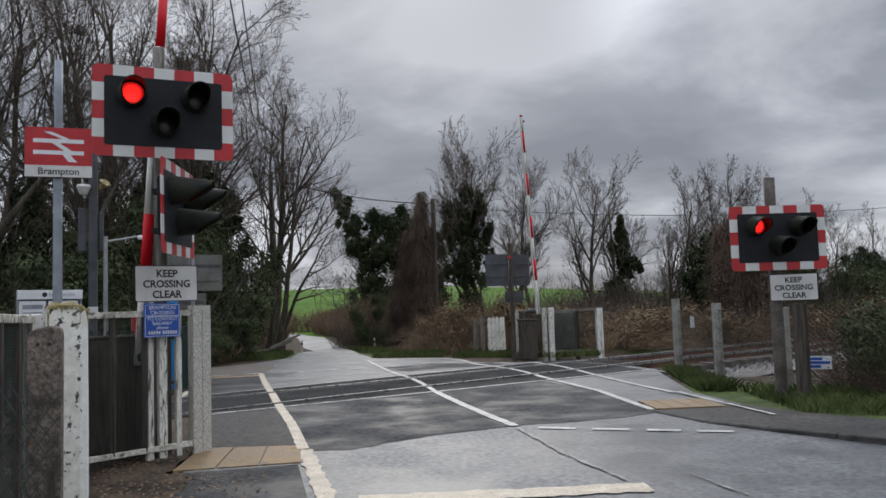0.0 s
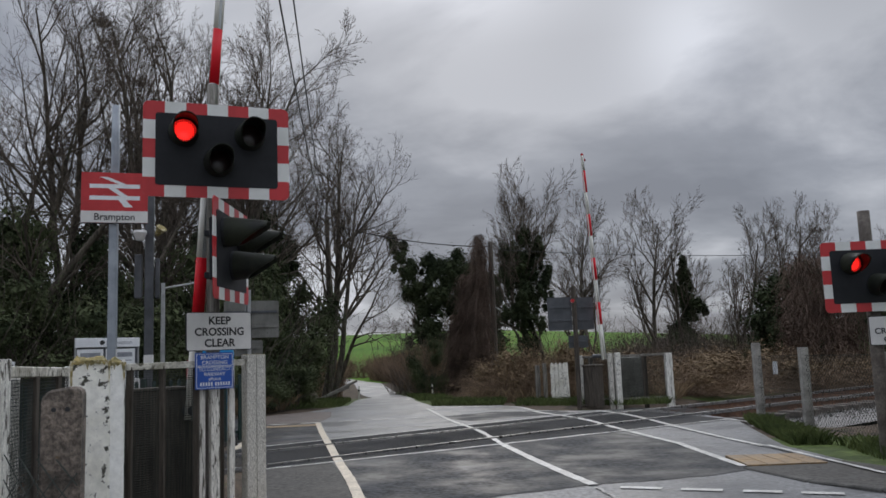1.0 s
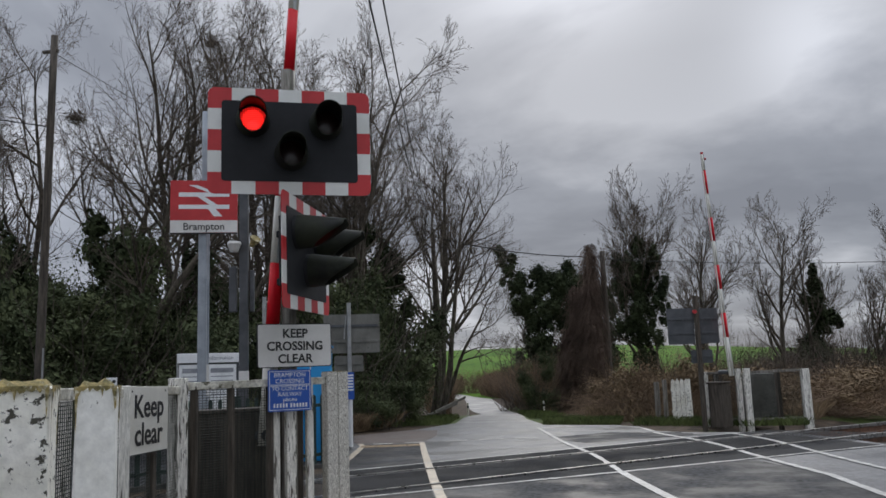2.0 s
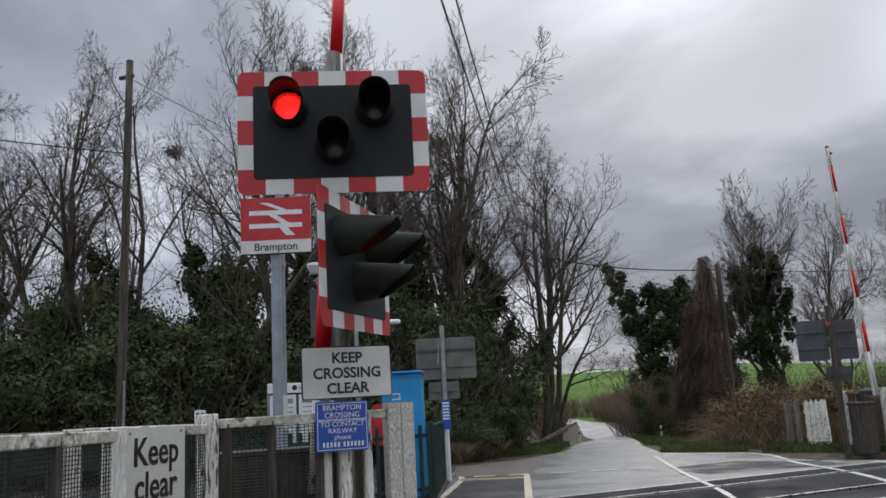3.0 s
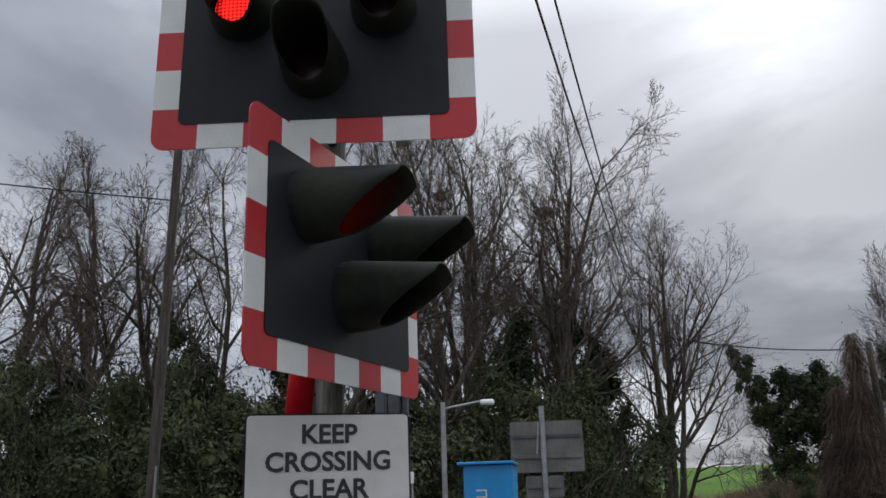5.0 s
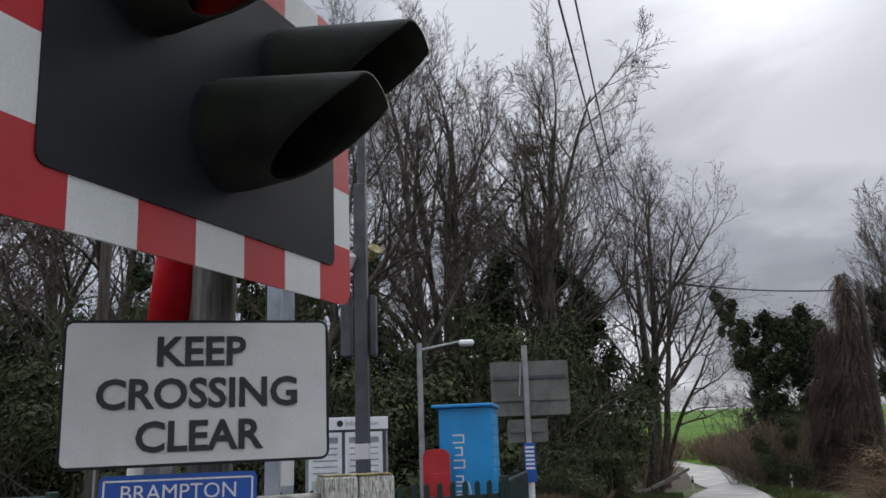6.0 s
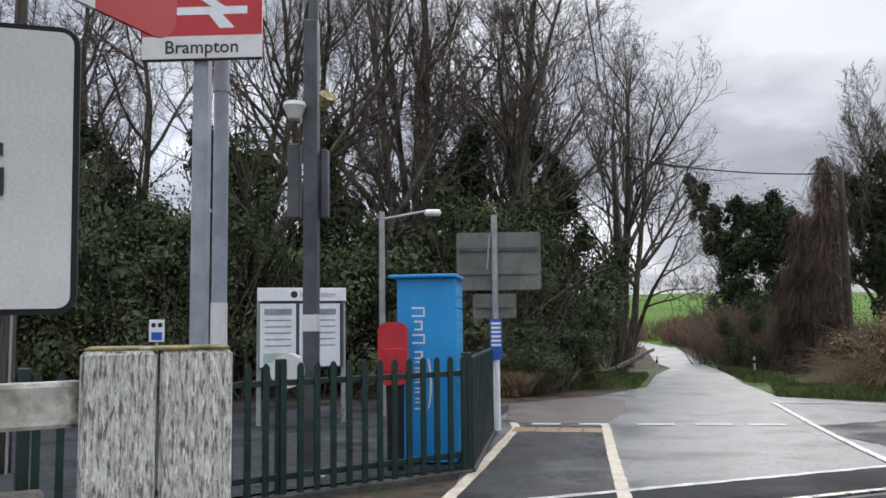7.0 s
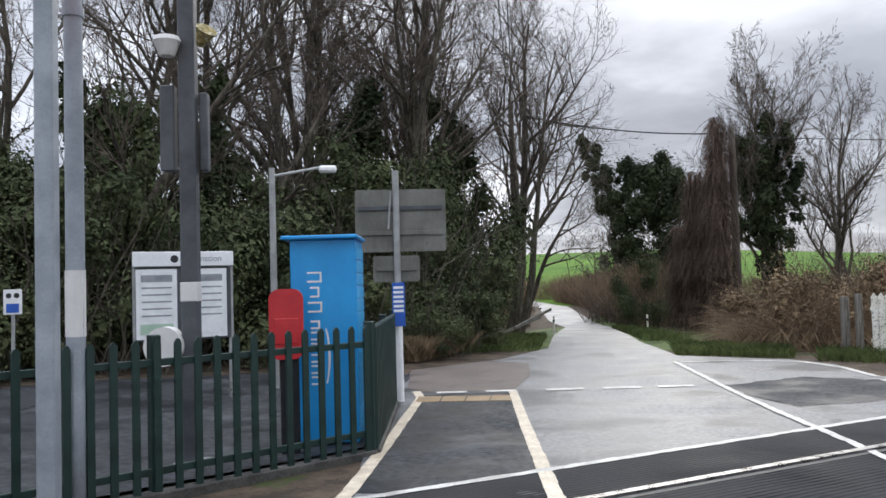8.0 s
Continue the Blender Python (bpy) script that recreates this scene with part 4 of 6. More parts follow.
# ---- white timber fence and its posts ----
def timber_post(name, x, y, w, d, h, yaw, mat, label, category="post", group="", z0=None, cap=None, lean=0.0):
    """A weathered square post with worn, uneven edges."""
    base = gz(x, y) - 0.15 if z0 is None else z0
    ob = thing(name, pose(x, y, 0, lean, 0, yaw), label, category, group)
    bm = bmesh.new()
    box(bm, (0, 0, (base + h) / 2), (w, d, h - base), None, min(w, d) * 0.06)
    rnd = random.Random(int(x * 100 + y * 37))
    bmesh.ops.bisect_plane(bm, geom=bm.verts[:] + bm.edges[:] + bm.faces[:], plane_co=(0, 0, h * 0.55), plane_no=(0, 0, 1))
    bmesh.ops.bisect_plane(bm, geom=bm.verts[:] + bm.edges[:] + bm.faces[:], plane_co=(0, 0, h * 0.93), plane_no=(0, 0.1, 1))
    for v in bm.verts:
        v.co.x += rnd.uniform(-0.004, 0.004)
        v.co.y += rnd.uniform(-0.004, 0.004)
    part("shaft", bm, mat, ob)
    if cap:
        bm = bmesh.new()
        n = 6
        g = [[bm.verts.new(((i / n - .5) * w * 1.01, (j / n - .5) * d * 1.01, h + 0.002 + 0.022 * max(0, noise.noise((i * 0.7 + x * 9, j * 0.7, y)) + 0.35) * (0 if i in (0, n) or j in (0, n) else 1) - (0.012 if i in (0, n) or j in (0, n) else 0))) for j in range(n + 1)] for i in range(n + 1)]
        for i in range(n):
            for j in range(n):
                bm.faces.new((g[i][j], g[i + 1][j], g[i + 1][j + 1], g[i][j + 1]))
        part("moss_cap", bm, cap, ob, "yellow-green moss on the top", smooth=True)
        # moss running down from the top in uneven drips
        bm = bmesh.new()
        for face in range(4):
            turn = Matrix.Rotation(face * math.pi / 2, 4, "Z")
            edge, half = (d, w) if face % 2 == 0 else (w, d)
            prev, n = None, 26
            for i in range(n + 1):
                u = (i / n - 0.5) * half
                near = abs(i / n - 0.5) * 2
                drop = rnd.uniform(0.003, 0.014) + (rnd.uniform(0.0, 0.16) if near > 0.9 else rnd.uniform(0, 0.03) if rnd.random() < 0.25 else 0.0)
                cur = [bm.verts.new(turn @ Vector((u, -edge / 2 - 0.0045, h - t))) for t in (-0.002, drop)]
                if prev:
                    bm.faces.new((prev[0], prev[1], cur[1], cur[0]))
                prev = cur
        part("moss_streak", bm, cap, ob, "yellowish moss running down the sides")
    return ob


# close, thick, dark wires also stand in for the shade behind the fence
def mesh_panel(parent, a, b, z0, z1, pitch=0.026, r=0.0026):
    """Welded wire mesh between two points, as one part."""
    vs, fs = [], []

    def wire(p, q):
        k = len(vs)
        p, q = Vector(p), Vector(q)
        d = (q - p).normalized()
        s = d.cross(Vector((0.3, 0.5, 0.8))).normalized()
        t = d.cross(s)
        for c in (p, q):
            for o in (s, -0.5 * s + 0.87 * t, -0.5 * s - 0.87 * t):
                vs.append(c + o * r)
        for i in range(3):
            j = (i + 1) % 3
            fs.append((k + i, k + j, k + 3 + j, k + 3 + i))
    a, b = Vector((*a, 0)), Vector((*b, 0))
    n = int((b - a).length / pitch)
    for i in range(n + 1):
        p = a.lerp(b, i / max(1, n))
        wire((p.x, p.y, z0), (p.x, p.y, z1))
    m = int((z1 - z0) / (pitch * 0.7))
    for i in range(m + 1):
        z = z0 + (z1 - z0) * i / m
        wire((a.x, a.y, z), (b.x, b.y, z))
    return part("wire_mesh", mesh_of(vs, fs, WIRE, name="wire_mesh"), WIRE, parent)


WEST = "posts of the white crossing fence"
# doubled end post beside the footway
endpost = thing("fence_end_post", pose(-2.405, 7.972, 0, 0, 0, 44), "doubled end post with peeling white paint and worn grain", "post", WEST)
for i, x in enumerate((-0.046, 0.046)):
    bm = bmesh.new()
    box(bm, (x, 0.004 * i, 0.60), (0.088, 0.12, 1.52), None, 0.006)
    part("timber", bm, ENDGRAIN, endpost)
bm = bmesh.new(); box(bm, (0, 0, 1.3612), (0.172, 0.112, 0.004), None, 0.0015)
part("moss_cap", bm, MOSS, endpost, "thin green moss on the top")

timber_post("fence_post", -2.66, 7.70, 0.075, 0.075, 1.30, 40, GRAINPOST, "slim white timber post behind the signs", group=WEST)
timber_post("fence_post", -2.74, 7.60, 0.06, 0.07, 1.28, 40, WHITEWOOD, "slim white timber post behind the signs", group=WEST)
timber_post("fence_post", -2.55, 7.80, 0.05, 0.06, 1.29, 40, WHITEWOOD, "slim white timber post behind the signs", group=WEST)
timber_post("fence_post", -3.18, 6.99, 0.11, 0.11, 1.345, 49, GRAINPOST, "white timber corner post with flaking paint", group=WEST)
timber_post("fence_post", -2.95, 6.00, 0.09, 0.09, 1.30, 70, WHITEWOOD, "white timber fence post with flaking paint", group=WEST)
timber_post("fence_post", -2.42, 4.42, 0.075, 0.075, 1.33, 70, GRAINPOST, "white timber fence post with flaking paint", group=WEST)
timber_post("fence_post", -3.75, 6.55, 0.09, 0.09, 1.30, 60, WHITEWOOD, "white timber fence post with flaking paint", group=WEST)
timber_post("fence_post", -4.6, 5.75, 0.09, 0.09, 1.30, 60, GREYWOOD, "bare grey timber fence post", group=WEST)
timber_post("gate_post", -1.424, 3.43, 0.125, 0.125, 1.292, 30, WHITEPOST, "stout white post spotted with lichen and capped with moss", cap=MOSS)
timber_post("gate_post", -1.70, 4.08, 0.12, 0.12, 1.290, 30, WHITECLEAN, "stout clean white post with a mossy top", cap=MOSS)


def concrete_post():
    ob = thing("concrete_post", pose(-1.330, 3.115, 0, 0, 0, 20), "squat lichen-covered concrete post with two bolt holes, wrapped in chain link", "post")
    bm = bmesh.new()
    w, d, h, z0 = 0.112, 0.09, 1.215, -0.35
    outline = [(-w / 2, z0), (w / 2, z0), (w / 2, h - 0.02), (w / 2 - 0.010, h - 0.004), (0.02, h), (-w / 2 + 0.02, h - 0.010), (-w / 2, h - 0.032)]
    f = [bm.verts.new((x, -d / 2, z)) for x, z in outline]
    k = [bm.verts.new((x, d / 2, z)) for x, z in outline]
    bm.faces.new(f); bm.faces.new(list(reversed(k)))
    for i in range(len(f)):
        bm.faces.new((f[i], f[(i + 1) % len(f)], k[(i + 1) % len(f)], k[i]))
    bmesh.ops.bevel(bm, geom=bm.edges[:], offset=0.007, segments=1, affect="EDGES")
    part("shaft", bm, CONCPOST, ob)
    # holes and slot are dark pieces on the face, their inner shade painted
    for x in (-0.020, 0.018):
        part("bolt_hole", rod(bmesh.new(), (x, -d / 2 - 0.0015, h - 0.066), (x, -d / 2 + 0.01, h - 0.066), 0.007, None, 12), CABLE, ob, "dark disc standing in for a shaded hole")
    part("slot", box(bmesh.new(), (0.02, -d / 2, 0.62), (0.035, 0.004, 0.16), None, 0.001), DARKWOOD, ob, "dark plate standing in for a shaded recess")
    # chain link wrapped about the front
    vs, fs = [], []
    P, R = 0.052, 0.0018
    for s in (-1, 1):
        for i in range(-30, 40):
            z0b = i * P * 1.4
            prev = None
            for j in range(9):
                x = -0.17 + j * 0.055
                z = z0b + s * (x + 0.17) * 1.4
                if not (-0.2 < z < 1.02) or x > 0.09:
                    prev = None
                    continue
                y = -d / 2 - 0.012 - (0.008 if j % 2 else 0.0) + max(0, abs(x) - w / 2) * 0.9
                cur = Vector((x, y, z))
                if prev is not None:
                    b = len(vs)
                    for c in (prev, cur):
                        vs += [c + Vector((R, 0, R)), c + Vector((-R, 0, R)), c + Vector((0, -R, -R))]
                    fs += [(b + a, b + (a + 1) % 3, b + 3 + (a + 1) % 3, b + 3 + a) for a in range(3)]
                prev = cur
    part("chain_link", mesh_of(vs, fs, WIRE, name="chain_link"), WIRE, ob, "rusty chain-link wire")


concrete_post()


def fence_bay(name, a, b, top, panels, label, mat=WHITEWOOD, mesh=True, uprights=()):
    """A bay of the fence: top rail, bottom rail, slim uprights, wire mesh."""
    ob = thing(name, Matrix(), label, "fence", "bays of the white crossing fence")
    A, B = Vector((*a, 0)), Vector((*b, 0))
    for nm, z, w, h in (("top_rail", top, 0.05, 0.055), ("bottom_rail", gz(*a) + 0.12, 0.045, 0.05)):
        part(nm, beam(bmesh.new(), (A.x, A.y, z), (B.x, B.y, z + 0.01), w, h, 0.005), WHITERAIL if mat is WHITEWOOD else mat, ob)
    for t in uprights:
        p = A.lerp(B, t)
        part("upright", beam(bmesh.new(), (p.x, p.y, gz(*a) + 0.12), (p.x, p.y, top), 0.035, 0.05, 0.004), DARKWOOD, ob, "bare dark brown upright")
    if mesh:
        e = A.lerp(B, mesh)
        mesh_panel(ob, a, (e.x, e.y), gz(*a) + 0.15, top - 0.03)
    return ob


fence_bay("fence_bay", (-3.14, 7.05), (-2.435, 7.930), 1.285, 2, "white fence bay with dark wire mesh and mossy rail", mesh=0.56, uprights=(0.04, 0.28, 0.55))
fence_bay("fence_bay", (-3.15, 6.93), (-2.97, 6.06), 1.26, 1, "white fence bay with dark wire mesh", uprights=(0.5,))
fence_bay("fence_bay", (-2.92, 5.95), (-2.43, 4.48), 1.26, 1, "white fence bay with dark wire mesh", uprights=(0.33, 0.66))
fence_bay("fence_bay", (-3.22, 6.97), (-3.70, 6.58), 1.265, 1, "white fence bay with weathered rail", mesh=False, uprights=(0.5,))
fence_bay("fence_bay", (-3.80, 6.52), (-4.55, 5.80), 1.265, 1, "weathered grey fence bay behind the gate posts", mat=GREYWOOD, mesh=True)
fence_bay("fence_bay", (-2.40, 4.36), (-1.6, 2.9), 1.16, 1, "rusty wire fence behind the concrete post", mat=GREYWOOD)
# dark box, added to paint the shade seen through the fence mesh
for a, b in (((-3.05, 7.30), (-2.72, 7.68)),):
    ob = thing("cable_cabinet", pose((a[0] + b[0]) / 2 - 0.22, (a[1] + b[1]) / 2 + 0.22, 0, 0, 0, 49), "dark box added for the shade seen behind the wire mesh", "cabinet")
    part("body", box(bmesh.new(), (0, 0, 0.5), (0.98, 0.3, 1.18), None, 0.015), DARKWOOD, ob)
    part("lid", box(bmesh.new(), (0, 0, 1.09), (1.02, 0.34, 0.03), None, 0.008), DARKWOOD, ob)


def keep_clear_board():
    s = thing("keep_clear_sign", pose(-2.935, 6.267, 0.905, 0, 0, 97.5), "cream hand-lettered board reading Keep clear, fixed to the fence", "sign")
    bm = bmesh.new(); plate(bm, 0.52, 0.385, 0.008, 0.014)
    part("board", bm, BOOMWHITE, s, "cream painted board")
    lettering("lettering", "Keep", 0.185, INK, s, 0, 0.265, -0.003, bold=0.003)
    lettering("lettering", "clear", 0.185, INK, s, 0, 0.105, -0.003, bold=0.003)
    for x in (-0.22, 0.22):
        part("screw", rod(bmesh.new(), (x, -0.003, 0.36), (x, 0.01, 0.36), 0.006, None, 8), BOLT, s)


keep_clear_board()


# ---- station approach ----
def station_sign():
    s = thing("station_sign", pose(-5.665, 11.675, 0, 0, 0, 23.0), "red station sign with white double arrow on a grey post", "sign")
    part("post", box(bmesh.new(), (-0.02, 0.09, 1.75), (0.11, 0.11, 3.6), None, 0.012), GALV, s, "square grey steel post")
    w = 0.875
    bm = bmesh.new(); plate(bm, w, 0.715, 0.004, 0.025)
    part("panel", bm, RED, s, "red panel").matrix_basis = pose(0, 0, 3.318)
    bm = bmesh.new(); plate(bm, w, 0.165, 0.002, 0.002)
    part("name_panel", bm, SIGNWHITE, s, "white name strip").matrix_basis = pose(0, -0.002, 3.320)
    lettering("lettering", "Brampton", 0.135, INK, s, 0, 3.398, -0.004, bold=0.0015)
    part("edge", box(bmesh.new(), (0, 0.012, 3.312), (w, 0.03, 0.010)), BLACK, s)
    # white double arrow: two bars and two slanting strokes
    def bar(pts):
        bm = bmesh.new()
        f = [bm.verts.new((x, -0.0025, z)) for x, z in pts]
        k = [bm.verts.new((x, -0.0005, z)) for x, z in pts]
        bm.faces.new(f)
        for i in range(len(f)):
            bm.faces.new((f[i], f[(i + 1) % len(f)], k[(i + 1) % len(f)], k[i]))
        part("arrow_stroke", bm, INKWHITE, s, "white stroke of the emblem")
    cz, t = 3.755, 0.058
    bar([(-0.33, cz + 0.055), (0.33, cz + 0.055), (0.33, cz + 0.055 + t), (-0.33, cz + 0.055 + t)])
    bar([(-0.33, cz - 0.055 - t), (0.33, cz - 0.055 - t), (0.33, cz - 0.055), (-0.33, cz - 0.055)])
    bar([(-0.20, cz + 0.215), (0.055, cz + 0.113), (0.15, cz + 0.113), (-0.09, cz + 0.215)])
    bar([(-0.09, cz + 0.055), (0.01, cz + 0.055), (0.01, cz + 0.055), (0.06, cz + 0.03), (-0.13, cz - 0.055), (-0.23, cz - 0.055)][:2] + [(0.17, cz - 0.055), (0.07, cz - 0.055)])
    bar([(0.05, cz - 0.113), (0.15, cz - 0.113), (0.20, cz - 0.215), (0.09, cz - 0.215)][:2] + [(0.24, cz - 0.215), (0.13, cz - 0.215)])


station_sign()
p2 = round_post("lamp_column", -5.96, 12.24, -0.1, 5.2, 0.062, 0.058, GALV, "grey round steel lamp column beside the station sign", "lamp post")
part("white_band", rod(bmesh.new(), (0, 0, 1.15), (0, 0, 1.58), 0.064, 0.064, 14), SIGNWHITE, p2, "white painted band")
part("collar", rod(bmesh.new(), (0, 0, 3.25), (0, 0, 3.31), 0.07, 0.07, 14), GALV, p2)


def cctv_post():
    c = thing("camera_post", pose(-6.12, 13.72, 0, 0, 0, 20), "dark grey square post with a dome camera and speaker box", "post")
    part("post", box(bmesh.new(), (0, 0, 2.1), (0.135, 0.135, 4.5), None, 0.012), DARKSTEEL, c)
    part("white_band", box(bmesh.new(), (0, 0, 1.42), (0.141, 0.141, 0.16), None, 0.004), SIGNWHITE, c, "white band")
    part("mast", rod(bmesh.new(), (0.02, 0, 4.3), (0.02, 0, 5.6), 0.05, 0.045), DARKSTEEL, c)
    dome = part("dome_camera", rod(bmesh.new(), (-0.14, -0.1, 3.36), (-0.14, -0.1, 3.48), 0.06, 0.11, 16), SIGNWHITE, c, "white dome camera")
    part("dome_cap", rod(bmesh.new(), (-0.14, -0.1, 3.48), (-0.14, -0.1, 3.52), 0.115, 0.10, 16), SIGNWHITE, dome)
    part("horn", rod(bmesh.new(), (0.12, -0.08, 3.45), (0.2, -0.16, 3.56), 0.03, 0.09, 14), MOSS, c, "weathered yellow-green floodlight")
    part("speaker_box", box(bmesh.new(), (-0.17, 0.02, 2.78), (0.12, 0.10, 0.72), None, 0.01), DARKSTEEL, c)
    part("speaker_box", box(bmesh.new(), (0.12, 0.05, 2.75), (0.07, 0.10, 0.66), None, 0.01), DARKSTEEL, c)
    part("drum", rod(bmesh.new(), (-0.2, -0.12, 0.98), (-0.2, 0.02, 0.98), 0.16, 0.16, 20), SIGNWHITE, c, "round white loudspeaker")
    part("base_plate", box(bmesh.new(), (0, 0, 0.02), (0.3, 0.3, 0.03), None, 0.004), DULLGALV, c)


cctv_post()


def locker():
    b = thing("parcel_locker", pose(-5.66, 14.56, 0.03, 0, 0, 18.5), "bright blue parcel locker with white lettering shapes behind the railings", "locker")
    w, d, h = 0.59, 0.70, 1.83
    part("body", box(bmesh.new(), (w / 2, d / 2, h / 2), (w, d, h), None, 0.008), LOCKER, b)
    bm = bmesh.new(); box(bm, (w / 2 - 0.02, d / 2 - 0.02, h + 0.02), (w + 0.10, d + 0.10, 0.035), None, 0.008)
    part("roof", bm, LOCKER, b, "overhanging blue roof")
    for i in range(14):
        z = 0.14 + i * 0.12
        part("door", box(bmesh.new(), (w + 0.004, d / 2, z), (0.012, d - 0.05, 0.108), None, 0.003), LOCKERSIDE, b)
    # a broken column of pale strokes where the trade name stands
    def glyph(z, tall, wide, mat):
        """A plain open frame standing in for one turned letter of the trade name."""
        bm, t, x = bmesh.new(), 0.017, w * 0.37
        for cx, cz, sx, sz in ((0, -wide / 2, tall, t), (0, wide / 2, tall, t), (tall / 2 - t / 2, 0, t, wide - t)):
            box(bm, (x + cx, -0.0015, z + cz), (sx, 0.002, sz), None, 0.0004)
        part("name_stroke", bm, mat, b)
    for i in range(6):
        glyph(0.56 + i * 0.100, 0.085, 0.062, INKWHITE)
    for i, tall in enumerate((0.13, 0.085, 0.13)):
        glyph(1.22 + i * 0.135, tall, 0.080, PAPER)
    bm = bmesh.new()
    n = 12
    o = [bm.verts.new((w * 0.50 + 0.055 * math.cos(radians(-70 + 140 * i / n)), -0.002, 0.78 + 0.27 * math.sin(radians(-70 + 140 * i / n)))) for i in range(n + 1)]
    q = [bm.verts.new((w * 0.50 + 0.035 * math.cos(radians(-70 + 140 * i / n)), -0.002, 0.78 + 0.25 * math.sin(radians(-70 + 140 * i / n)))) for i in range(n + 1)]
    for i in range(n):
        bm.faces.new((o[i], o[i + 1], q[i + 1], q[i]))
    part("curved_stroke", bm, INKWHITE, b)


locker()


def red_box():
    b = thing("red_dispenser", pose(-5.50, 14.18, 0, 0, 0, 27), "rounded red plastic box on a slim post behind the railings", "box")
    bm = bmesh.new()
    plate(bm, 0.29, 0.60, 0.09, 0.27, 8, 0.82)
    part("shell", bm, REDBOX, b)
    part("hatch", box(bmesh.new(), (0, -0.004, 1.06), (0.20, 0.01, 0.22), None, 0.004), REDBOX, b)
    part("post", box(bmesh.new(), (0.02, 0.10, 0.42), (0.16, 0.14, 0.86), None, 0.012), BLACK, b, "dark square pedestal")


red_box()


def info_board():
    a, b = Vector((-9.09, 16.7)), Vector((-8.16, 17.56))
    yaw = math.degrees(math.atan2(b.y - a.y, b.x - a.x))
    w = (b - a).length
    s = thing("information_board", pose(*((a + b) / 2), 0, 0, 0, yaw), "white station information board with posters in grey frames", "notice board")
    for x in (-w / 2 + 0.03, w / 2 - 0.03):
        part("leg", box(bmesh.new(), (x, 0.03, 0.95), (0.06, 0.06, 1.95), None, 0.005), DULLGALV, s)
    part("header", box(bmesh.new(), (0, 0, 1.85), (w, 0.09, 0.19), None, 0.006), PALEPANEL, s, "white header strip")
    part("backing", box(bmesh.new(), (0, 0.02, 1.27), (w - 0.06, 0.05, 0.95), None, 0.006), DARKSTEEL, s)
    for i, (x, ww) in enumerate(((-w * 0.27, w * 0.40), (w * 0.20, w * 0.46))):
        p = part("poster_frame", box(bmesh.new(), (x, -0.012, 1.27), (ww, 0.02, 0.90), None, 0.004), PALEPANEL, s, "white poster frame")
        part("poster", box(bmesh.new(), (x, -0.025, 1.28), (ww - 0.07, 0.006, 0.80)), PAPER, p)
        part("poster_heading", box(bmesh.new(), (x, -0.029, 1.60), (ww - 0.12, 0.003, 0.09)), BARGREY, p)
        if i == 0:
            part("poster_foot", box(bmesh.new(), (x, -0.029, 0.95), (ww - 0.10, 0.003, 0.13)), PALEGREEN, p)
        for k in range(5):
            part("text_bar", box(bmesh.new(), (x, -0.029, 1.48 - k * 0.09), (ww - 0.14, 0.003, 0.02)), BARGREY, p)
    part("emblem", rod(bmesh.new(), (-0.12, -0.047, 1.85), (-0.12, -0.04, 1.85), 0.05, 0.05, 16), INK, s, "round black symbol")
    lettering("lettering", "Information", 0.11, BARGREY, s, 0.22, 1.85, -0.048)


info_board()


def street_lamp():
    x, y = -8.05, 18.45
    s = thing("street_lamp", pose(x, y, 0, 0, 0, 28), "short grey lamp post with a side arm and lantern", "street lamp")
    part("pole", rod(bmesh.new(), (0, 0, 0), (0, 0, 3.17), 0.055, 0.045), DULLGALV, s)
    part("arm", rod(bmesh.new(), (0, 0, 3.05), (0.72, 0, 3.18), 0.022, 0.02), DULLGALV, s)
    part("lantern", box(bmesh.new(), (0.80, 0, 3.15), (0.26, 0.14, 0.10), None, 0.03), PALEPANEL, s, "pale lantern")


street_lamp()


def sign_backs(name, x, y, yaw, top, plates, label, mat=DULLGALV, r=0.04, back=SIGNBACK):
    s = thing(name, pose(x, y, 0, 0, 0, yaw), label, "road sign")
    part("post", rod(bmesh.new(), (0, 0, gz(x, y) - 0.1), (0, 0, top), r, r, 12), mat, s)
    for x0, x1, z0, z1 in plates:
        bm = bmesh.new(); plate(bm, x1 - x0, z1 - z0, 0.03, 0.012)
        p = part("plate", bm, back, s, "stained grey back of a sign")
        p.matrix_basis = pose((x0 + x1) / 2, 0.045, z0)
        for zz in (z0 + (z1 - z0) * 0.3, z0 + (z1 - z0) * 0.7) if z1 - z0 > 0.5 else (z0 + (z1 - z0) * 0.5,):
            q = part("channel", box(bmesh.new(), (0, -0.012, zz - z0), (x1 - x0 - 0.08, 0.02, 0.05), None, 0.003), DARKSTEEL if zz > z0 + (z1 - z0) * 0.5 and z1 - z0 > .5 else back, p)
    return s


sg = sign_backs("road_sign", -5.62, 17.12, 24, 2.80, ((-0.49, 0.60, 1.83, 2.58), (-0.29, 0.27, 1.47, 1.78)), "back of a grey road sign on a pale post")
part("notice", box(bmesh.new(), (0, -0.05, 1.2), (0.15, 0.008, 0.52), None, 0.002), BLUE, sg, "narrow blue and white notice")
for k in range(6):
    part("notice_bar", box(bmesh.new(), (0, -0.056, 1.40 - k * 0.055), (0.12, 0.003, 0.03)), PAPER, sg)
part("white_band", rod(bmesh.new(), (0, 0, 0.05), (0, 0, 0.95), 0.043, 0.043, 12), PALEPANEL, sg)
part("cable", rod(bmesh.new(), (-0.1, -0.02, 2.1), (-0.06, -0.02, 2.55), 0.012, 0.012, 8), DULLGALV, sg)


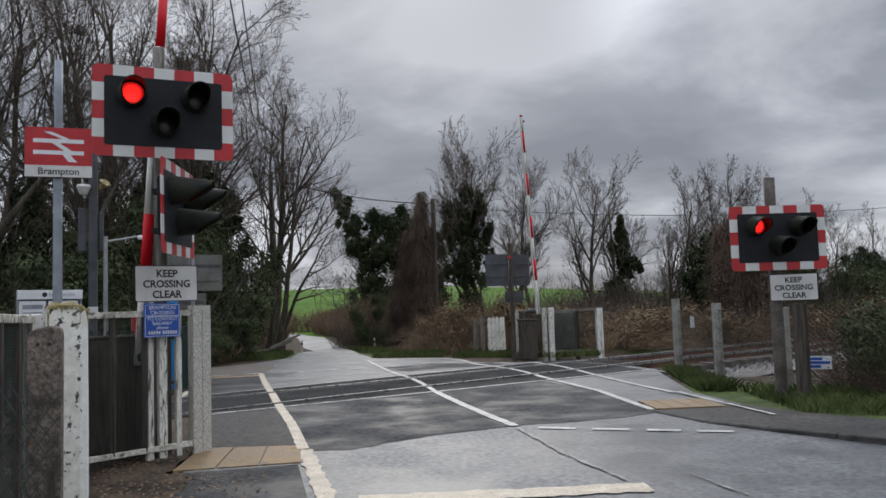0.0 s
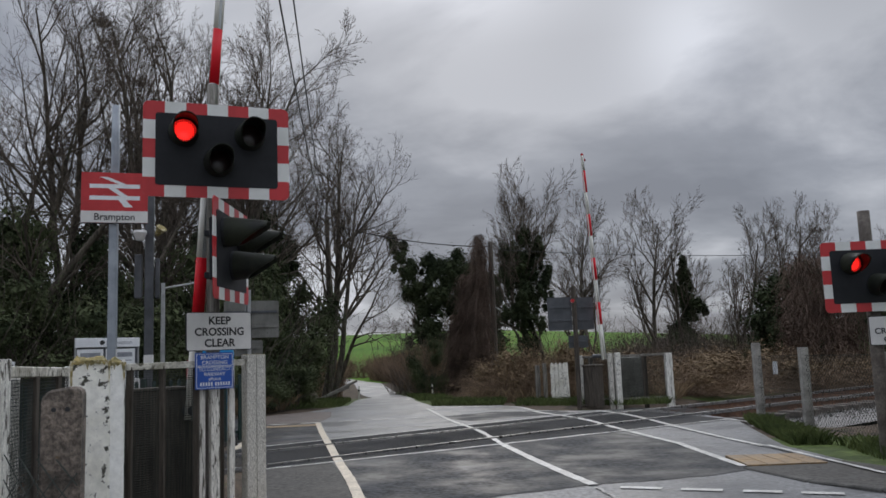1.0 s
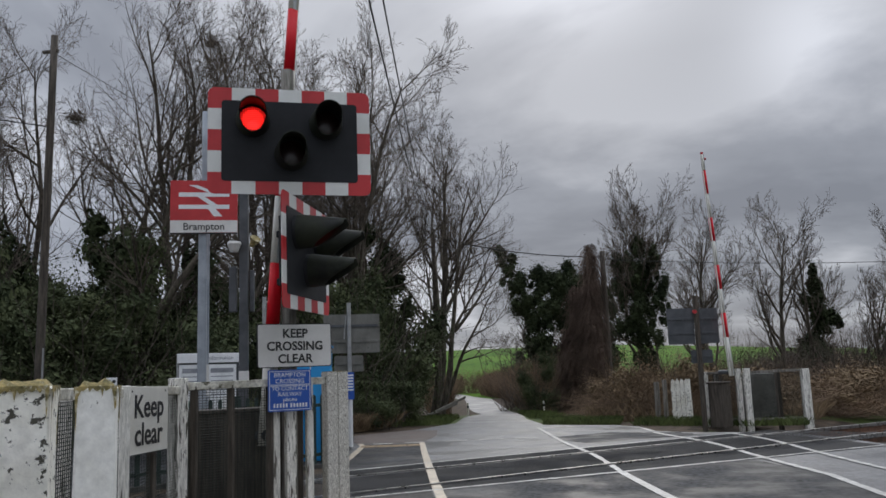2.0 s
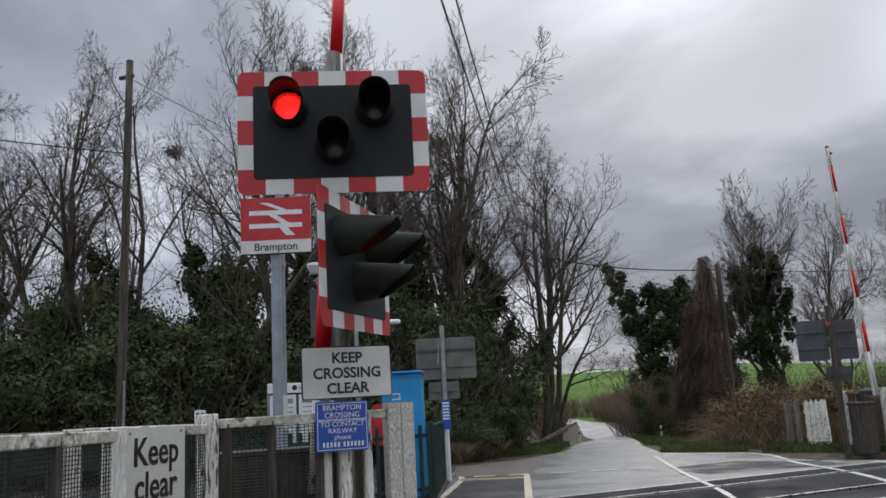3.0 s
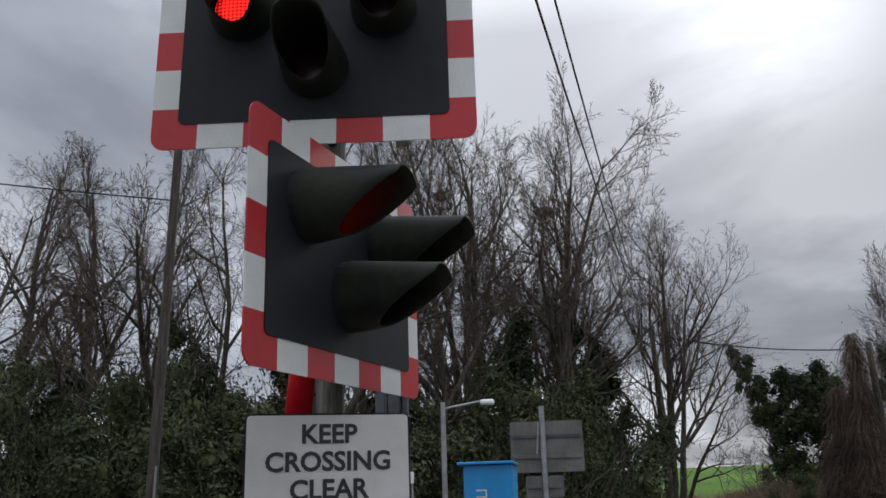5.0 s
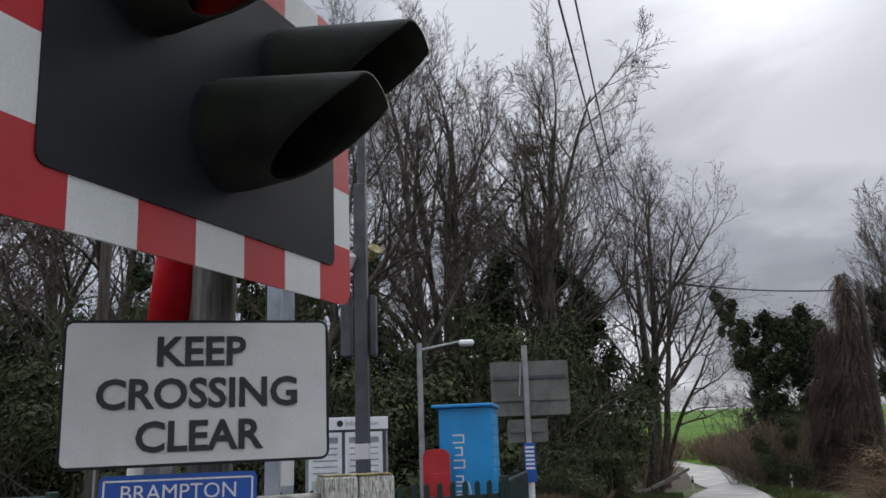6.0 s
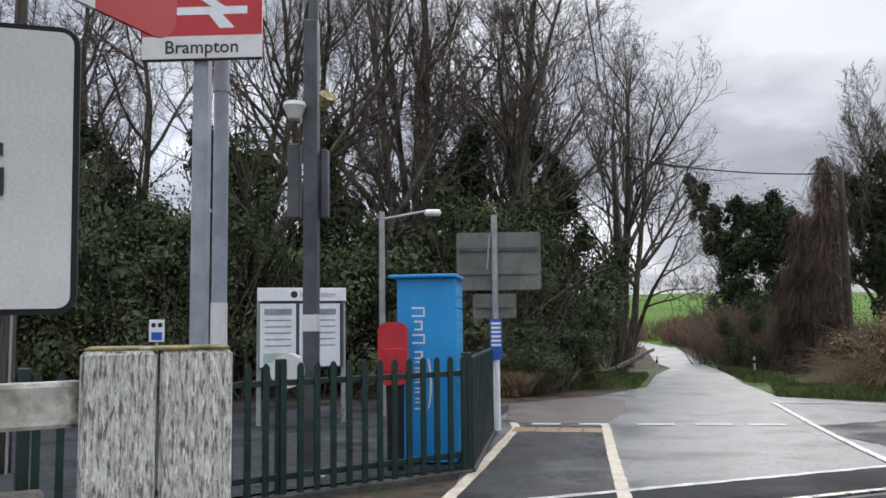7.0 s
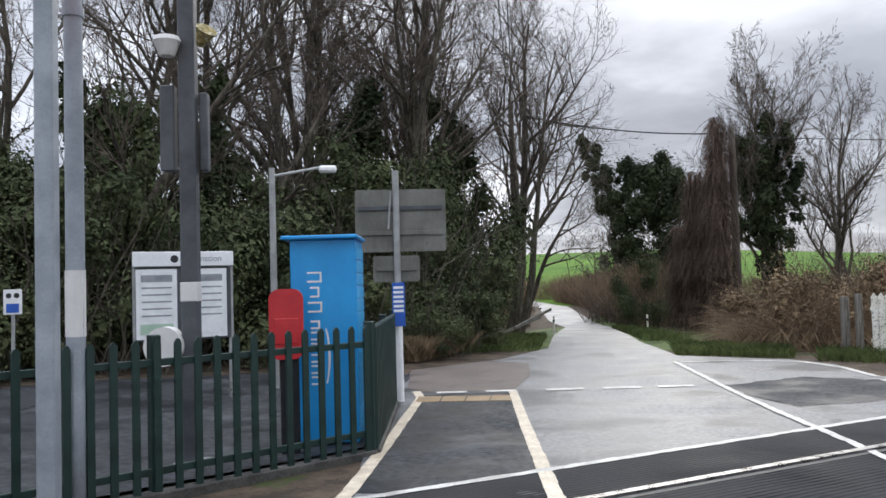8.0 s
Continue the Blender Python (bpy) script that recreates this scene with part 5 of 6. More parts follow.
def railings():
    """Dark green bow-top railings round the forecourt: posts, two rails, single pales."""
    runs = [((-6.6, 11.05), (-4.78, 14.32)), ((-4.78, 14.32), (-5.83, 17.5))]
    for a, b in runs:
        A, B = Vector((*a, 0)), Vector((*b, 0))
        d = B - A
        yaw = math.degrees(math.atan2(d.y, d.x))
        f = thing("railings", pose(A.x, A.y, 0, 0, 0, yaw), "dark green steel railings with rounded pales", "fence", "green railings")
        n = round(d.length / 0.152)
        bm = bmesh.new()
        z0, h, w = 0.06, 1.10, 0.050
        prof = [(-w / 2, z0), (w / 2, z0), (w / 2, h - 0.03), (w / 2 - 0.014, h - 0.008), (0, h), (-w / 2 + 0.014, h - 0.008), (-w / 2, h - 0.03)]
        fr = [bm.verts.new((x, -0.012, z)) for x, z in prof]
        bk = [bm.verts.new((x, 0.012, z)) for x, z in prof]
        bm.faces.new(fr); bm.faces.new(list(reversed(bk)))
        for i in range(len(prof)):
            bm.faces.new((fr[i], fr[(i + 1) % len(prof)], bk[(i + 1) % len(prof)], bk[i]))
        me = bpy.data.meshes.new("pale"); bmesh.ops.recalc_face_normals(bm, faces=bm.faces); bm.to_mesh(me); bm.free(); me.materials.append(GREENPAINT)
        for i in range(n):
            ob = part("pale", me, GREENPAINT, f)
            ob.matrix_basis = pose((i + 0.5) * d.length / n, -0.03, 0.0)
        for z in (0.20, 0.94):
            part("rail", box(bmesh.new(), (d.length / 2, 0, z), (d.length, 0.035, 0.05), None, 0.004), GREENPAINT, f)
        k = max(1, round(d.length / 1.9))
        for i in range(k + 1):
            part("post", box(bmesh.new(), (d.length * i / k, 0.02, 0.53), (0.075, 0.075, 1.20), None, 0.006), GREENPAINT, f)
        bm = bmesh.new()
        box(bm, (d.length / 2, 0, 0.02), (d.length, 0.12, 0.09), None, 0.01)
        part("footing", bm, KERB, f, "low concrete footing")


railings()

pole = round_post("telegraph_pole", -9.04, 12.74, -0.2, 6.98, 0.074, 0.055, DARKWOOD, "tall dark wooden telegraph pole in front of the hedge", "telegraph pole", lean=(0.06, 0))
part("cable_guard", rod(bmesh.new(), (0.09, -0.03, 0.0), (0.095, -0.03, 1.95), 0.014, 0.014, 8), DULLGALV, pole, "pale cable guard up the side")
part("insulator_arm", box(bmesh.new(), (0.0, 0, 6.72), (0.28, 0.05, 0.05), None, 0.005), DARKWOOD, pole)
b = thing("cycle_sign", pose(-9.5, 15.2, -0.09, 0, 0, 36), "small white cycle parking sign on a short post", "sign")
part("post", rod(bmesh.new(), (0, 0.02, -0.1), (0, 0.02, 1.55), 0.02), DULLGALV, b)
part("face", box(bmesh.new(), (0, 0, 1.45), (0.19, 0.008, 0.28), None, 0.002), PALEPANEL, b)
part("symbol", box(bmesh.new(), (0, -0.006, 1.38), (0.13, 0.003, 0.10)), BLUE, b)
for xx in (-0.04, 0.04):
    part("symbol_ring", rod(bmesh.new(), (xx, -0.006, 1.52), (xx, -0.003, 1.52), 0.03, 0.03, 14), INK, b)

# low dark green railing and pale handrail on the platform
for a, b, h, mat, lab in (((-6.9, 10.6), (-11.5, 8.0), 1.15, GREENPAINT, "low dark green boarded platform fence"),):
    A, B = Vector((*a, 0)), Vector((*b, 0))
    f = thing("platform_fence", Matrix(), lab, "fence")
    part("board", beam(bmesh.new(), (A.x, A.y, 1.0), (B.x, B.y, 1.0), 0.04, 0.34, 0.006), mat, f)
    for i in range(5):
        p = A.lerp(B, i / 4)
        part("post", box(bmesh.new(), (p.x, p.y, 0.55), (0.07, 0.07, 1.3), None, 0.006), mat, f)


# ---- the opposite corner of the crossing ----
rp = round_post("signal_post", 4.0, 10.84, -0.4, 2.80, 0.075, 0.07, SLEEPER, "weathered grey timber signal post on the verge")
h3 = thing("crossing_signal", pose(4.02, 10.70, 1.62, 0, 0, 3), "wig-wag signal with a lit red lamp beside the bramble bush", "traffic signal", group="crossing signals")
signal_head(h3, lit=(0,))
sign_keep_clear(pose(4.16, 10.66, 1.235, 0, 0, -21), w=0.55, h=0.33)
timber_post("fence_post", 4.13, 10.50, 0.12, 0.12, 1.20, -15, DARKWOOD, "thick split grey timber post beside the signal")
timber_post("fence_post", 4.26, 10.62, 0.05, 0.05, 1.20, -15, DARKWOOD, "slim dark stake beside the signal post")
POSTS = [(3.82, 15.43, 1.34), (4.05, 13.70, 1.24), (4.35, 11.6, 1.15)]
for x, y, h in POSTS:
    timber_post("concrete_fence_post", x, y, 0.12, 0.11, h, 8, POSTGREY, "pale concrete fence post on the grass verge", "post", "posts of the lineside fence")


def chain_link(pts, z0, z1, label):
    """A diamond-mesh fence through posts."""
    ob = thing("chain_link_fence", Matrix(), label, "fence")
    for a, b in zip(pts, pts[1:]):
        A, B = Vector((*a, 0)), Vector((*b, 0))
        d = B - A
        L, H, P, R = d.length, z1 - z0, 0.075, 0.0022
        vs, fs = [], []
        for s in (1, -1):
            for i in range(-int(H / P) - 1, int(L / P) + int(H / P) + 1):
                x0, zb, x1, zt = i * P, 0.0, i * P + s * H, H
                if s < 0:
                    x0, x1 = i * P, i * P - H
                t0, t1 = 0.0, 1.0
                dx = x1 - x0
                for lo, hi in ((0, L),):
                    ta, tb = (lo - x0) / dx, (hi - x0) / dx
                    if ta > tb:
                        ta, tb = tb, ta
                    t0, t1 = max(t0, ta), min(t1, tb)
                if t1 - t0 < 0.02:
                    continue
                q = []
                for t in (t0, t1):
                    p = A + d * ((x0 + dx * t) / L)
                    q.append(Vector((p.x, p.y, z0 + H * t)))
                b0 = len(vs)
                for c in q:
                    vs += [c + Vector((R, R, 0)), c + Vector((-R, R, 0)), c + Vector((0, -R, R))]
                fs += [(b0 + k, b0 + (k + 1) % 3, b0 + 3 + (k + 1) % 3, b0 + 3 + k) for k in range(3)]
        part("mesh", mesh_of(vs, fs, WIRE, name="mesh"), WIRE, ob)
        for z in (z0, (z0 + z1) / 2, z1):
            part("line_wire", beam(bmesh.new(), (A.x, A.y, z), (B.x, B.y, z), 0.006, 0.006), WIRE, ob)


chain_link([(p[0], p[1]) for p in POSTS] + [(6.5, 11.2)], 0.08, 1.12, "sagging chain-link fence beside the track")
nb = thing("lineside_notice", pose(4.62, 11.35, 0.33, 0, 0, -18), "small white notice with blue bars on the chain-link fence", "sign")
bm = bmesh.new(); plate(bm, 0.42, 0.17, 0.006, 0.01)
part("face", bm, PALEPANEL, nb)
for z, w in ((0.035, 0.16), (0.085, 0.38), (0.135, 0.20)):
    part("bar", box(bmesh.new(), (0, -0.003, z), (w, 0.003, 0.036), None, 0.001), BLUE, nb)
nb2 = thing("lineside_notice", pose(3.92, 14.75, 0.83, 0, 0, -75), "tiny pale notice on the chain-link fence", "sign")
bm = bmesh.new(); plate(bm, 0.13, 0.2, 0.006, 0.01)
part("face", bm, PALEPANEL, nb2)

# far fence by the raised barrier
FAR = "posts of the far crossing fence"
for x, y, w, d, h, mat in ((0.15, 24.4, 0.12, 0.12, 1.0, GREYWOOD), (0.35, 24.2, 0.10, 0.12, 1.05, GREYWOOD), (1.25, 22.4, 0.12, 0.12, 1.22, GRAINPOST), (1.50, 22.3, 0.10, 0.10, 1.2, GREYWOOD), (1.95, 21.95, 0.11, 0.11, 1.27, GRAINPOST), (2.12, 21.85, 0.13, 0.12, 1.27, GRAINPOST), (2.80, 22.1, 0.10, 0.10, 1.22, DARKWOOD), (3.36, 21.95, 0.17, 0.15, 1.22, WHITEWOOD)):
    timber_post("fence_post", x, y, w, d, h, 12, mat, "weathered timber post of the far crossing fence", group=FAR)
for a, b in (((2.12, 21.85), (3.36, 21.95)), ((1.25, 22.4), (1.95, 21.95))):
    fence_bay("fence_bay", a, b, 1.18, 1, "weathered far fence bay with grey boarding", mat=GREYWOOD, uprights=(0.5,))
part_far = thing("relay_cabinet", pose(2.45, 22.6, 0, 0, 0, 8), "grey-green steel cabinet behind the far fence", "cabinet")
part("body", box(bmesh.new(), (0, 0, 0.55), (0.75, 0.4, 1.2), None, 0.02), SIGNBACK, part_far)
wg = thing("white_gate", pose(0.72, 23.9, 0, 0, 0, 5), "small white picket gate between two posts", "gate")
for i in range(4):
    bm = bmesh.new()
    x = -0.165 + i * 0.11
    f = [bm.verts.new((x + u, -0.012, z)) for u, z in ((-0.05, -0.03), (0.05, -0.03), (0.05, 1.0), (0, 1.07), (-0.05, 1.0))]
    k = [bm.verts.new((x + u, 0.012, z)) for u, z in ((-0.05, -0.03), (0.05, -0.03), (0.05, 1.0), (0, 1.07), (-0.05, 1.0))]
    bm.faces.new(f); bm.faces.new(list(reversed(k)))
    for j in range(5):
        bm.faces.new((f[j], f[(j + 1) % 5], k[(j + 1) % 5], k[j]))
    part("picket", bm, WHITEPOST, wg)
for z in (0.25, 0.8):
    part("rail", box(bmesh.new(), (0, 0.03, z), (0.46, 0.03, 0.07), None, 0.003), WHITEPOST, wg)
part("brace", beam(bmesh.new(), (0.25, 0.0, 0.0), (0.23, 0.05, 1.05), 0.05, 0.06, 0.004), WHITEPOST, wg)
sf = sign_backs("far_signal", 1.13, 21.6, 8, 2.95, ((-0.66, -0.06, 1.86, 2.68), (0.06, 0.48, 1.86, 2.66), (-0.18, 0.30, 1.42, 1.72)), "grey backs of crossing signals on a dark post", DARKWOOD, 0.06, DARKSTEEL)
part("red_lamp", rod(bmesh.new(), (-0.05, -0.05, 2.58), (-0.05, -0.12, 2.58), 0.05, 0.045, 10), REDBOX, sf, "small red lamp housing")


# ---- trees, hedges and other plants ----
def tube(vs, fs, pts, rads, n):
    """A many-sided tapering tube through points."""
    b = len(vs)
    for i, p in enumerate(pts):
        d = (pts[min(i + 1, len(pts) - 1)] - pts[max(i - 1, 0)]).normalized()
        s = d.cross(Vector((0.31, 0.22, 0.92)) if abs(d.z) < 0.9 else Vector((1, 0.1, 0))).normalized()
        t = d.cross(s)
        for j in range(n):
            a = 2 * math.pi * j / n
            vs.append(p + (s * math.cos(a) + t * math.sin(a)) * rads[i])
    for i in range(len(pts) - 1):
        for j in range(n):
            k = (j + 1) % n
            fs.append((b + i * n + j, b + i * n + k, b + (i + 1) * n + k, b + (i + 1) * n + j))


def grow_tree(seed, height, spread=1.0, stems=1, kids=(9, 6, 5, 3), droop=0.0, first=0.28, limb=0.50, upward=0.35, lean=(0, 0)):
    """Branches of a bare tree: lists for the stem with its limbs, and for the fine twigs."""
    rnd = random.Random(seed)
    big, fine = ([], []), ([], [])

    def branch(p, d, length, rad, level):
        n = (9, 6, 4, 3, 1)[level]
        pts, rads = [p.copy()], [rad]
        d = d.normalized()
        for i in range(n):
            wob = 0.085 if level == 0 else 0.115
            d = (d + Vector((rnd.gauss(0, wob), rnd.gauss(0, wob), rnd.gauss(0, wob) + (upward * (0.25 if level else 0.1) if level < 3 else upward * 0.15 - droop)))).normalized()
            p = p + d * length / n
            pts.append(p.copy())
            rads.append(max(rad * (1 - 0.86 * (i + 1) / n), 0.0042))
        where = big if level < 2 else fine
        tube(*where, pts, rads, (8, 5, 4, 3, 3)[level])
        if level < len(kids):
            for k in range(kids[level]):
                t = (first + (1 - first) * (k + rnd.random() * 0.9) / kids[level]) if level == 0 else 0.18 + 0.8 * (k + rnd.random()) / kids[level]
                i = min(n - 1, int(t * n))
                q = pts[i].lerp(pts[i + 1], t * n - i)
                axis = (pts[i + 1] - pts[i]).normalized()
                side = axis.cross(Vector((rnd.gauss(0, 1), rnd.gauss(0, 1), rnd.gauss(0, 0.4)))).normalized()
                ang = radians(rnd.uniform(26, 56) if level == 0 else rnd.uniform(22, 54)) * spread
                nd = axis * math.cos(ang) + side * math.sin(ang)
                ln = length * rnd.uniform(0.75, 1.1) * ((limb if level == 0 else 0.52) * (1.12 - 0.62 * t if level == 0 else 1.15 - 0.5 * t))
                branch(q, nd, ln, max(rads[i] * rnd.uniform(0.48, 0.68), 0.0056), level + 1)
    for s in range(stems):
        a = rnd.random() * 6.3
        off = 0.0 if stems == 1 else 0.25
        branch(Vector((off * math.cos(a), off * math.sin(a), -0.2)), Vector((off * 0.8 * math.cos(a) + lean[0], off * 0.8 * math.sin(a) + lean[1], 1)), height * rnd.uniform(0.86, 1.0), height * (0.019 if stems == 1 else 0.0145), 0)
    return big, fine


def leaves(rnd_seed, lumps, count, size, flat=0.25, inner=0.35):
    """Small folded leaves about the given lumps (centre, radii), thicker towards their skins."""
    rs = np.random.RandomState(rnd_seed)
    deep = int(count * inner)                   # larger leaves deep inside close the gaps
    count += deep
    vol = np.array([r[0] * r[1] + r[1] * r[2] + r[0] * r[2] for _, r in lumps])
    pick = rs.choice(len(lumps), count, p=vol / vol.sum())
    C = np.array([c for c, _ in lumps])[pick]
    R = np.array([r for _, r in lumps])[pick]
    d = rs.normal(size=(count, 3))
    d /= np.linalg.norm(d, axis=1)[:, None]
    rad = np.abs(rs.normal(0.70, 0.38, count))
    rad[:deep] = rs.uniform(0.1, 0.72, deep)
    P = C + d * R * rad[:, None]
    nrm = d + rs.normal(scale=0.34, size=(count, 3))
    nrm[:, 2] += flat
    nrm /= np.linalg.norm(nrm, axis=1)[:, None]
    a = np.cross(nrm, rs.normal(size=(count, 3)))
    a /= np.linalg.norm(a, axis=1)[:, None]
    b = np.cross(nrm, a)
    s = (size * rs.uniform(0.6, 1.35, count))[:, None]
    s[:deep] *= 2.3
    tip, tail = P + a * s, P - a * s * 0.8
    l, r = P + b * s * 0.55 + nrm * s * 0.22, P - b * s * 0.55 + nrm * s * 0.22
    vs = np.stack([tail, r, tip, l], 1).reshape(-1, 3)
    vs[:, 2] = np.maximum(vs[:, 2], 0.02)
    fs = [(4 * i, 4 * i + 1, 4 * i + 2, 4 * i + 3) for i in range(count)]
    return vs.tolist(), fs


def stalks(seed, count, radius, height, arch, thick, up=0.9, n=5, hang=False, box_=None):
    """Many thin arching stems over a patch, as one bundle."""
    rnd = random.Random(seed)
    vs, fs = [], []
    for _ in range(count):
        if box_:
            p = Vector((rnd.uniform(-box_[0], box_[0]), rnd.uniform(-box_[1], box_[1]), 0))
        else:
            a, q = rnd.random() * 6.283, math.sqrt(rnd.random()) * radius
            p = Vector((q * math.cos(a), q * math.sin(a), 0))
        h = height * rnd.uniform(0.45, 1.1)
        if hang:
            p.z = height * rnd.uniform(0.12, 1.0)
            p.x, p.y = p.x * (1.15 - 0.4 * p.z / height), p.y * (1.15 - 0.4 * p.z / height)
            h = rnd.uniform(0.5, 1.3)
            d = Vector((rnd.gauss(0, .3), rnd.gauss(0, .3), -0.25))
        else:
            d = Vector((rnd.gauss(0, .45), rnd.gauss(0, .45), up))
        d.normalize()
        pts, rads = [p.copy()], [thick]
        for i in range(n):
            d = (d + Vector((rnd.gauss(0, .22), rnd.gauss(0, .22), -arch + rnd.gauss(0, .12)))).normalized()
            p = p + d * h / n
            p.z = max(p.z, 0.02)
            pts.append(p.copy()); rads.append(thick * (1 - 0.8 * (i + 1) / n))
        tube(vs, fs, pts, rads, 3)
    return vs, fs


def bare_tree(name, m, seed, height, label, **kw):
    ob = thing(name, m, label, "tree", "bare winter trees")
    big, fine = grow_tree(seed, height, **kw)
    part("trunk", mesh_of(*big, BARK, smooth=True, name="trunk"), BARK, ob)
    part("crown", mesh_of(*fine, TWIG, name="crown"), TWIG, ob, "bare twiggy crown")
    return ob


def ground_pose(x, y, s=1.0, rz=0.0, sz=None):
    return pose(x, y, gz(x, y) - 0.03, 0, 0, rz) @ Matrix.Diagonal((s, s, sz or s, 1))


# tall bare trees of the wood beside the station, five forms, repeated at other sizes and turns
WOOD = "bare winter trees"
T = []
T.append(bare_tree("tree", ground_pose(-9.4, 38.2), 11, 12.4, "tall bare tree with wide spreading twigs beside the lane", kids=(13, 8, 6, 4), spread=1.1, limb=0.54, lean=(0.10, 0)))
T.append(bare_tree("tree", ground_pose(-11.2, 34.2), 12, 11.2, "tall bare tree with upright limbs in the wood", kids=(10, 8, 6, 4), spread=0.95, stems=2, limb=0.46))
T.append(bare_tree("tree", ground_pose(-13.5, 31.0), 13, 14.6, "tall bare tree with upright limbs in the wood", kids=(10, 8, 6, 4), spread=0.95, stems=2, limb=0.46))
T.append(bare_tree("tree", ground_pose(-24.0, 27.5), 14, 14.2, "slender bare birch with fine drooping twigs", kids=(14, 9, 7, 4), spread=0.9, droop=0.2, limb=0.38))
T.append(bare_tree("tree", ground_pose(-16.6, 25.5), 15, 12.6, "bare tree with crooked dark limbs above the hedge", kids=(10, 8, 6, 4), spread=1.1, stems=2, limb=0.5))
bare_tree("tree", ground_pose(-8.9, 37.0), 18, 6.4, "small bare tree leaning over the lane with low spreading arms", kids=(7, 6, 5, 3), spread=1.35, first=0.4, limb=0.55, upward=0.15, lean=(0.42, -0.05))
MORE = [(1, -9.9, 32.5, .8, 40), (2, -12.5, 29.2, 1.0, 60), (1, -11.0, 28.8, 1.15, 200), (2, -11.9, 36.2, 1.0, 130), (0, -14.6, 34.0, .92, 200), (2, -15.4, 28.4, .9, 75), (4, -20.0, 23.6, .84, 250), (3, -26.8, 24.5, 1.1, 190), (4, -24.2, 21.0, 1.05, 60),
        (3, -31, 27, 1.15, 10), (2, -8.6, 35.4, .72, 210), (3, -30.0, 14.0, 1.15, 140)]
for k, x, y, s, rz in MORE:
    copy_thing(T[k], ground_pose(x, y, s, rz, s * (0.97 if x > -14.7 else 1.12 if x > -23 else 0.94)))

# trees across the lane and behind the track
R1 = bare_tree("tree", ground_pose(6.2, 44.5), 21, 8.7, "bare round-headed tree beyond the track", kids=(13, 8, 6, 4), spread=1.05, first=0.25, limb=0.56, upward=0.6)
R2 = bare_tree("tree", ground_pose(9.8, 44.5), 22, 8.6, "slender bare tree beyond the track", kids=(12, 8, 6, 4), spread=0.9, first=0.25, upward=0.6)
for k, x, y, s, rz, sz in ((R1, -0.4, 41.2, 1.0, 15, 1.1), (R1, 2.4, 44.0, .98, 70, 1.0), (R2, 3.8, 47.0, 1.0, 150, 1.05), (R1, 16.2, 48.0, .95, 200, .95), (R1, 13.6, 46.5, .8, 260, .95), (R2, 7.8, 50, .8, 20, .9), (R1, 24.5, 46, .75, 100, .7), (R1, 22.0, 52, .7, 10, .75), (R2, 11.8, 52, .8, 300, .8), (R1, -6.5, 62, .7, 33, .62), (R1, -8.7, 56.0, .55, 140, .5), (R1, 29, 44, .7, 210, .6), (R1, 34, 50, .8, 77, .62), (R2, 1.0, 43.0, .9, 200, 1.08)):
    copy_thing(k, ground_pose(x, y, s, rz, sz))


def ivy_tree(name, m, seed, lumps, height, count, size, label, twigs=True, mat=IVY, crown=(9, 7, 6, 3), fill=0.68):
    ob = thing(name, m, label, "tree", "ivy-covered trees")
    big, fine = grow_tree(seed, height, kids=crown if twigs else (6, 4), spread=0.9, limb=0.42, first=0.35)
    part("trunk", mesh_of(*big, BARK, smooth=True, name="trunk"), BARK, ob)
    part("crown", mesh_of(*fine, TWIG, name="crown"), TWIG, ob, "bare twigs above the ivy")
    rnd = random.Random(seed)
    tufts = [(c, tuple(k * fill for k in q)) for c, q in lumps]          # every mass of ivy breaks up into uneven tufts
    for c, q in lumps:
        for _ in range(12):
            d = Vector((rnd.gauss(0, 1), rnd.gauss(0, 1), rnd.gauss(0, 1))).normalized() * rnd.uniform(0.1, 1.2)
            f = rnd.uniform(0.18, 0.55)
            tufts.append(((c[0] + d.x * q[0], c[1] + d.y * q[1], c[2] + d.z * q[2]), (q[0] * f, q[1] * f, q[2] * f * 1.2)))
    part("ivy", mesh_of(*leaves(seed, tufts, count, size), mat, name="ivy"), mat, ob, "dense dark ivy leaves")
    return ob


# leaning ivy tree right of the lane, with its pointed tip
A = ivy_tree("ivy_tree", ground_pose(-7.5, 58.5), 31, [((-1.85, 0, 10.3), (.55, .5, .8)), ((-1.45, 0, 9.2), (.85, .8, 1.0)), ((-.9, 0, 8.0), (1.0, .9, 1.1)), ((-.3, 0, 6.8), (1.1, 1, 1.2)), ((.3, 0, 5.4), (1.3, 1.1, 1.4)), ((.9, 0, 3.6), (1.6, 1.2, 1.8)), ((1.4, .2, 1.8), (2.0, 1.4, 1.8)), ((.9, 0, 8.1), (1.1, 1, 1.2)), ((2.0, 0, 8.3), (1.3, 1, 1.3)), ((1.6, 0, 6.4), (1.5, 1.1, 1.6)), ((3.3, 0, 8.0), (1.3, 1.2, 1.3)), ((3.2, 0, 6.2), (1.6, 1.2, 1.8)), ((2.8, 0, 4.0), (1.9, 1.2, 2.0)), ((4.6, .2, 4.0), (1.7, 1.2, 2.2)), ((4.7, .2, 7.0), (1.2, .9, 1.3)), ((3.6, .2, 1.6), (2.6, 1.4, 1.8))], 9.8, 52000, 0.085, "leaning tree smothered in dark ivy beside the lane")
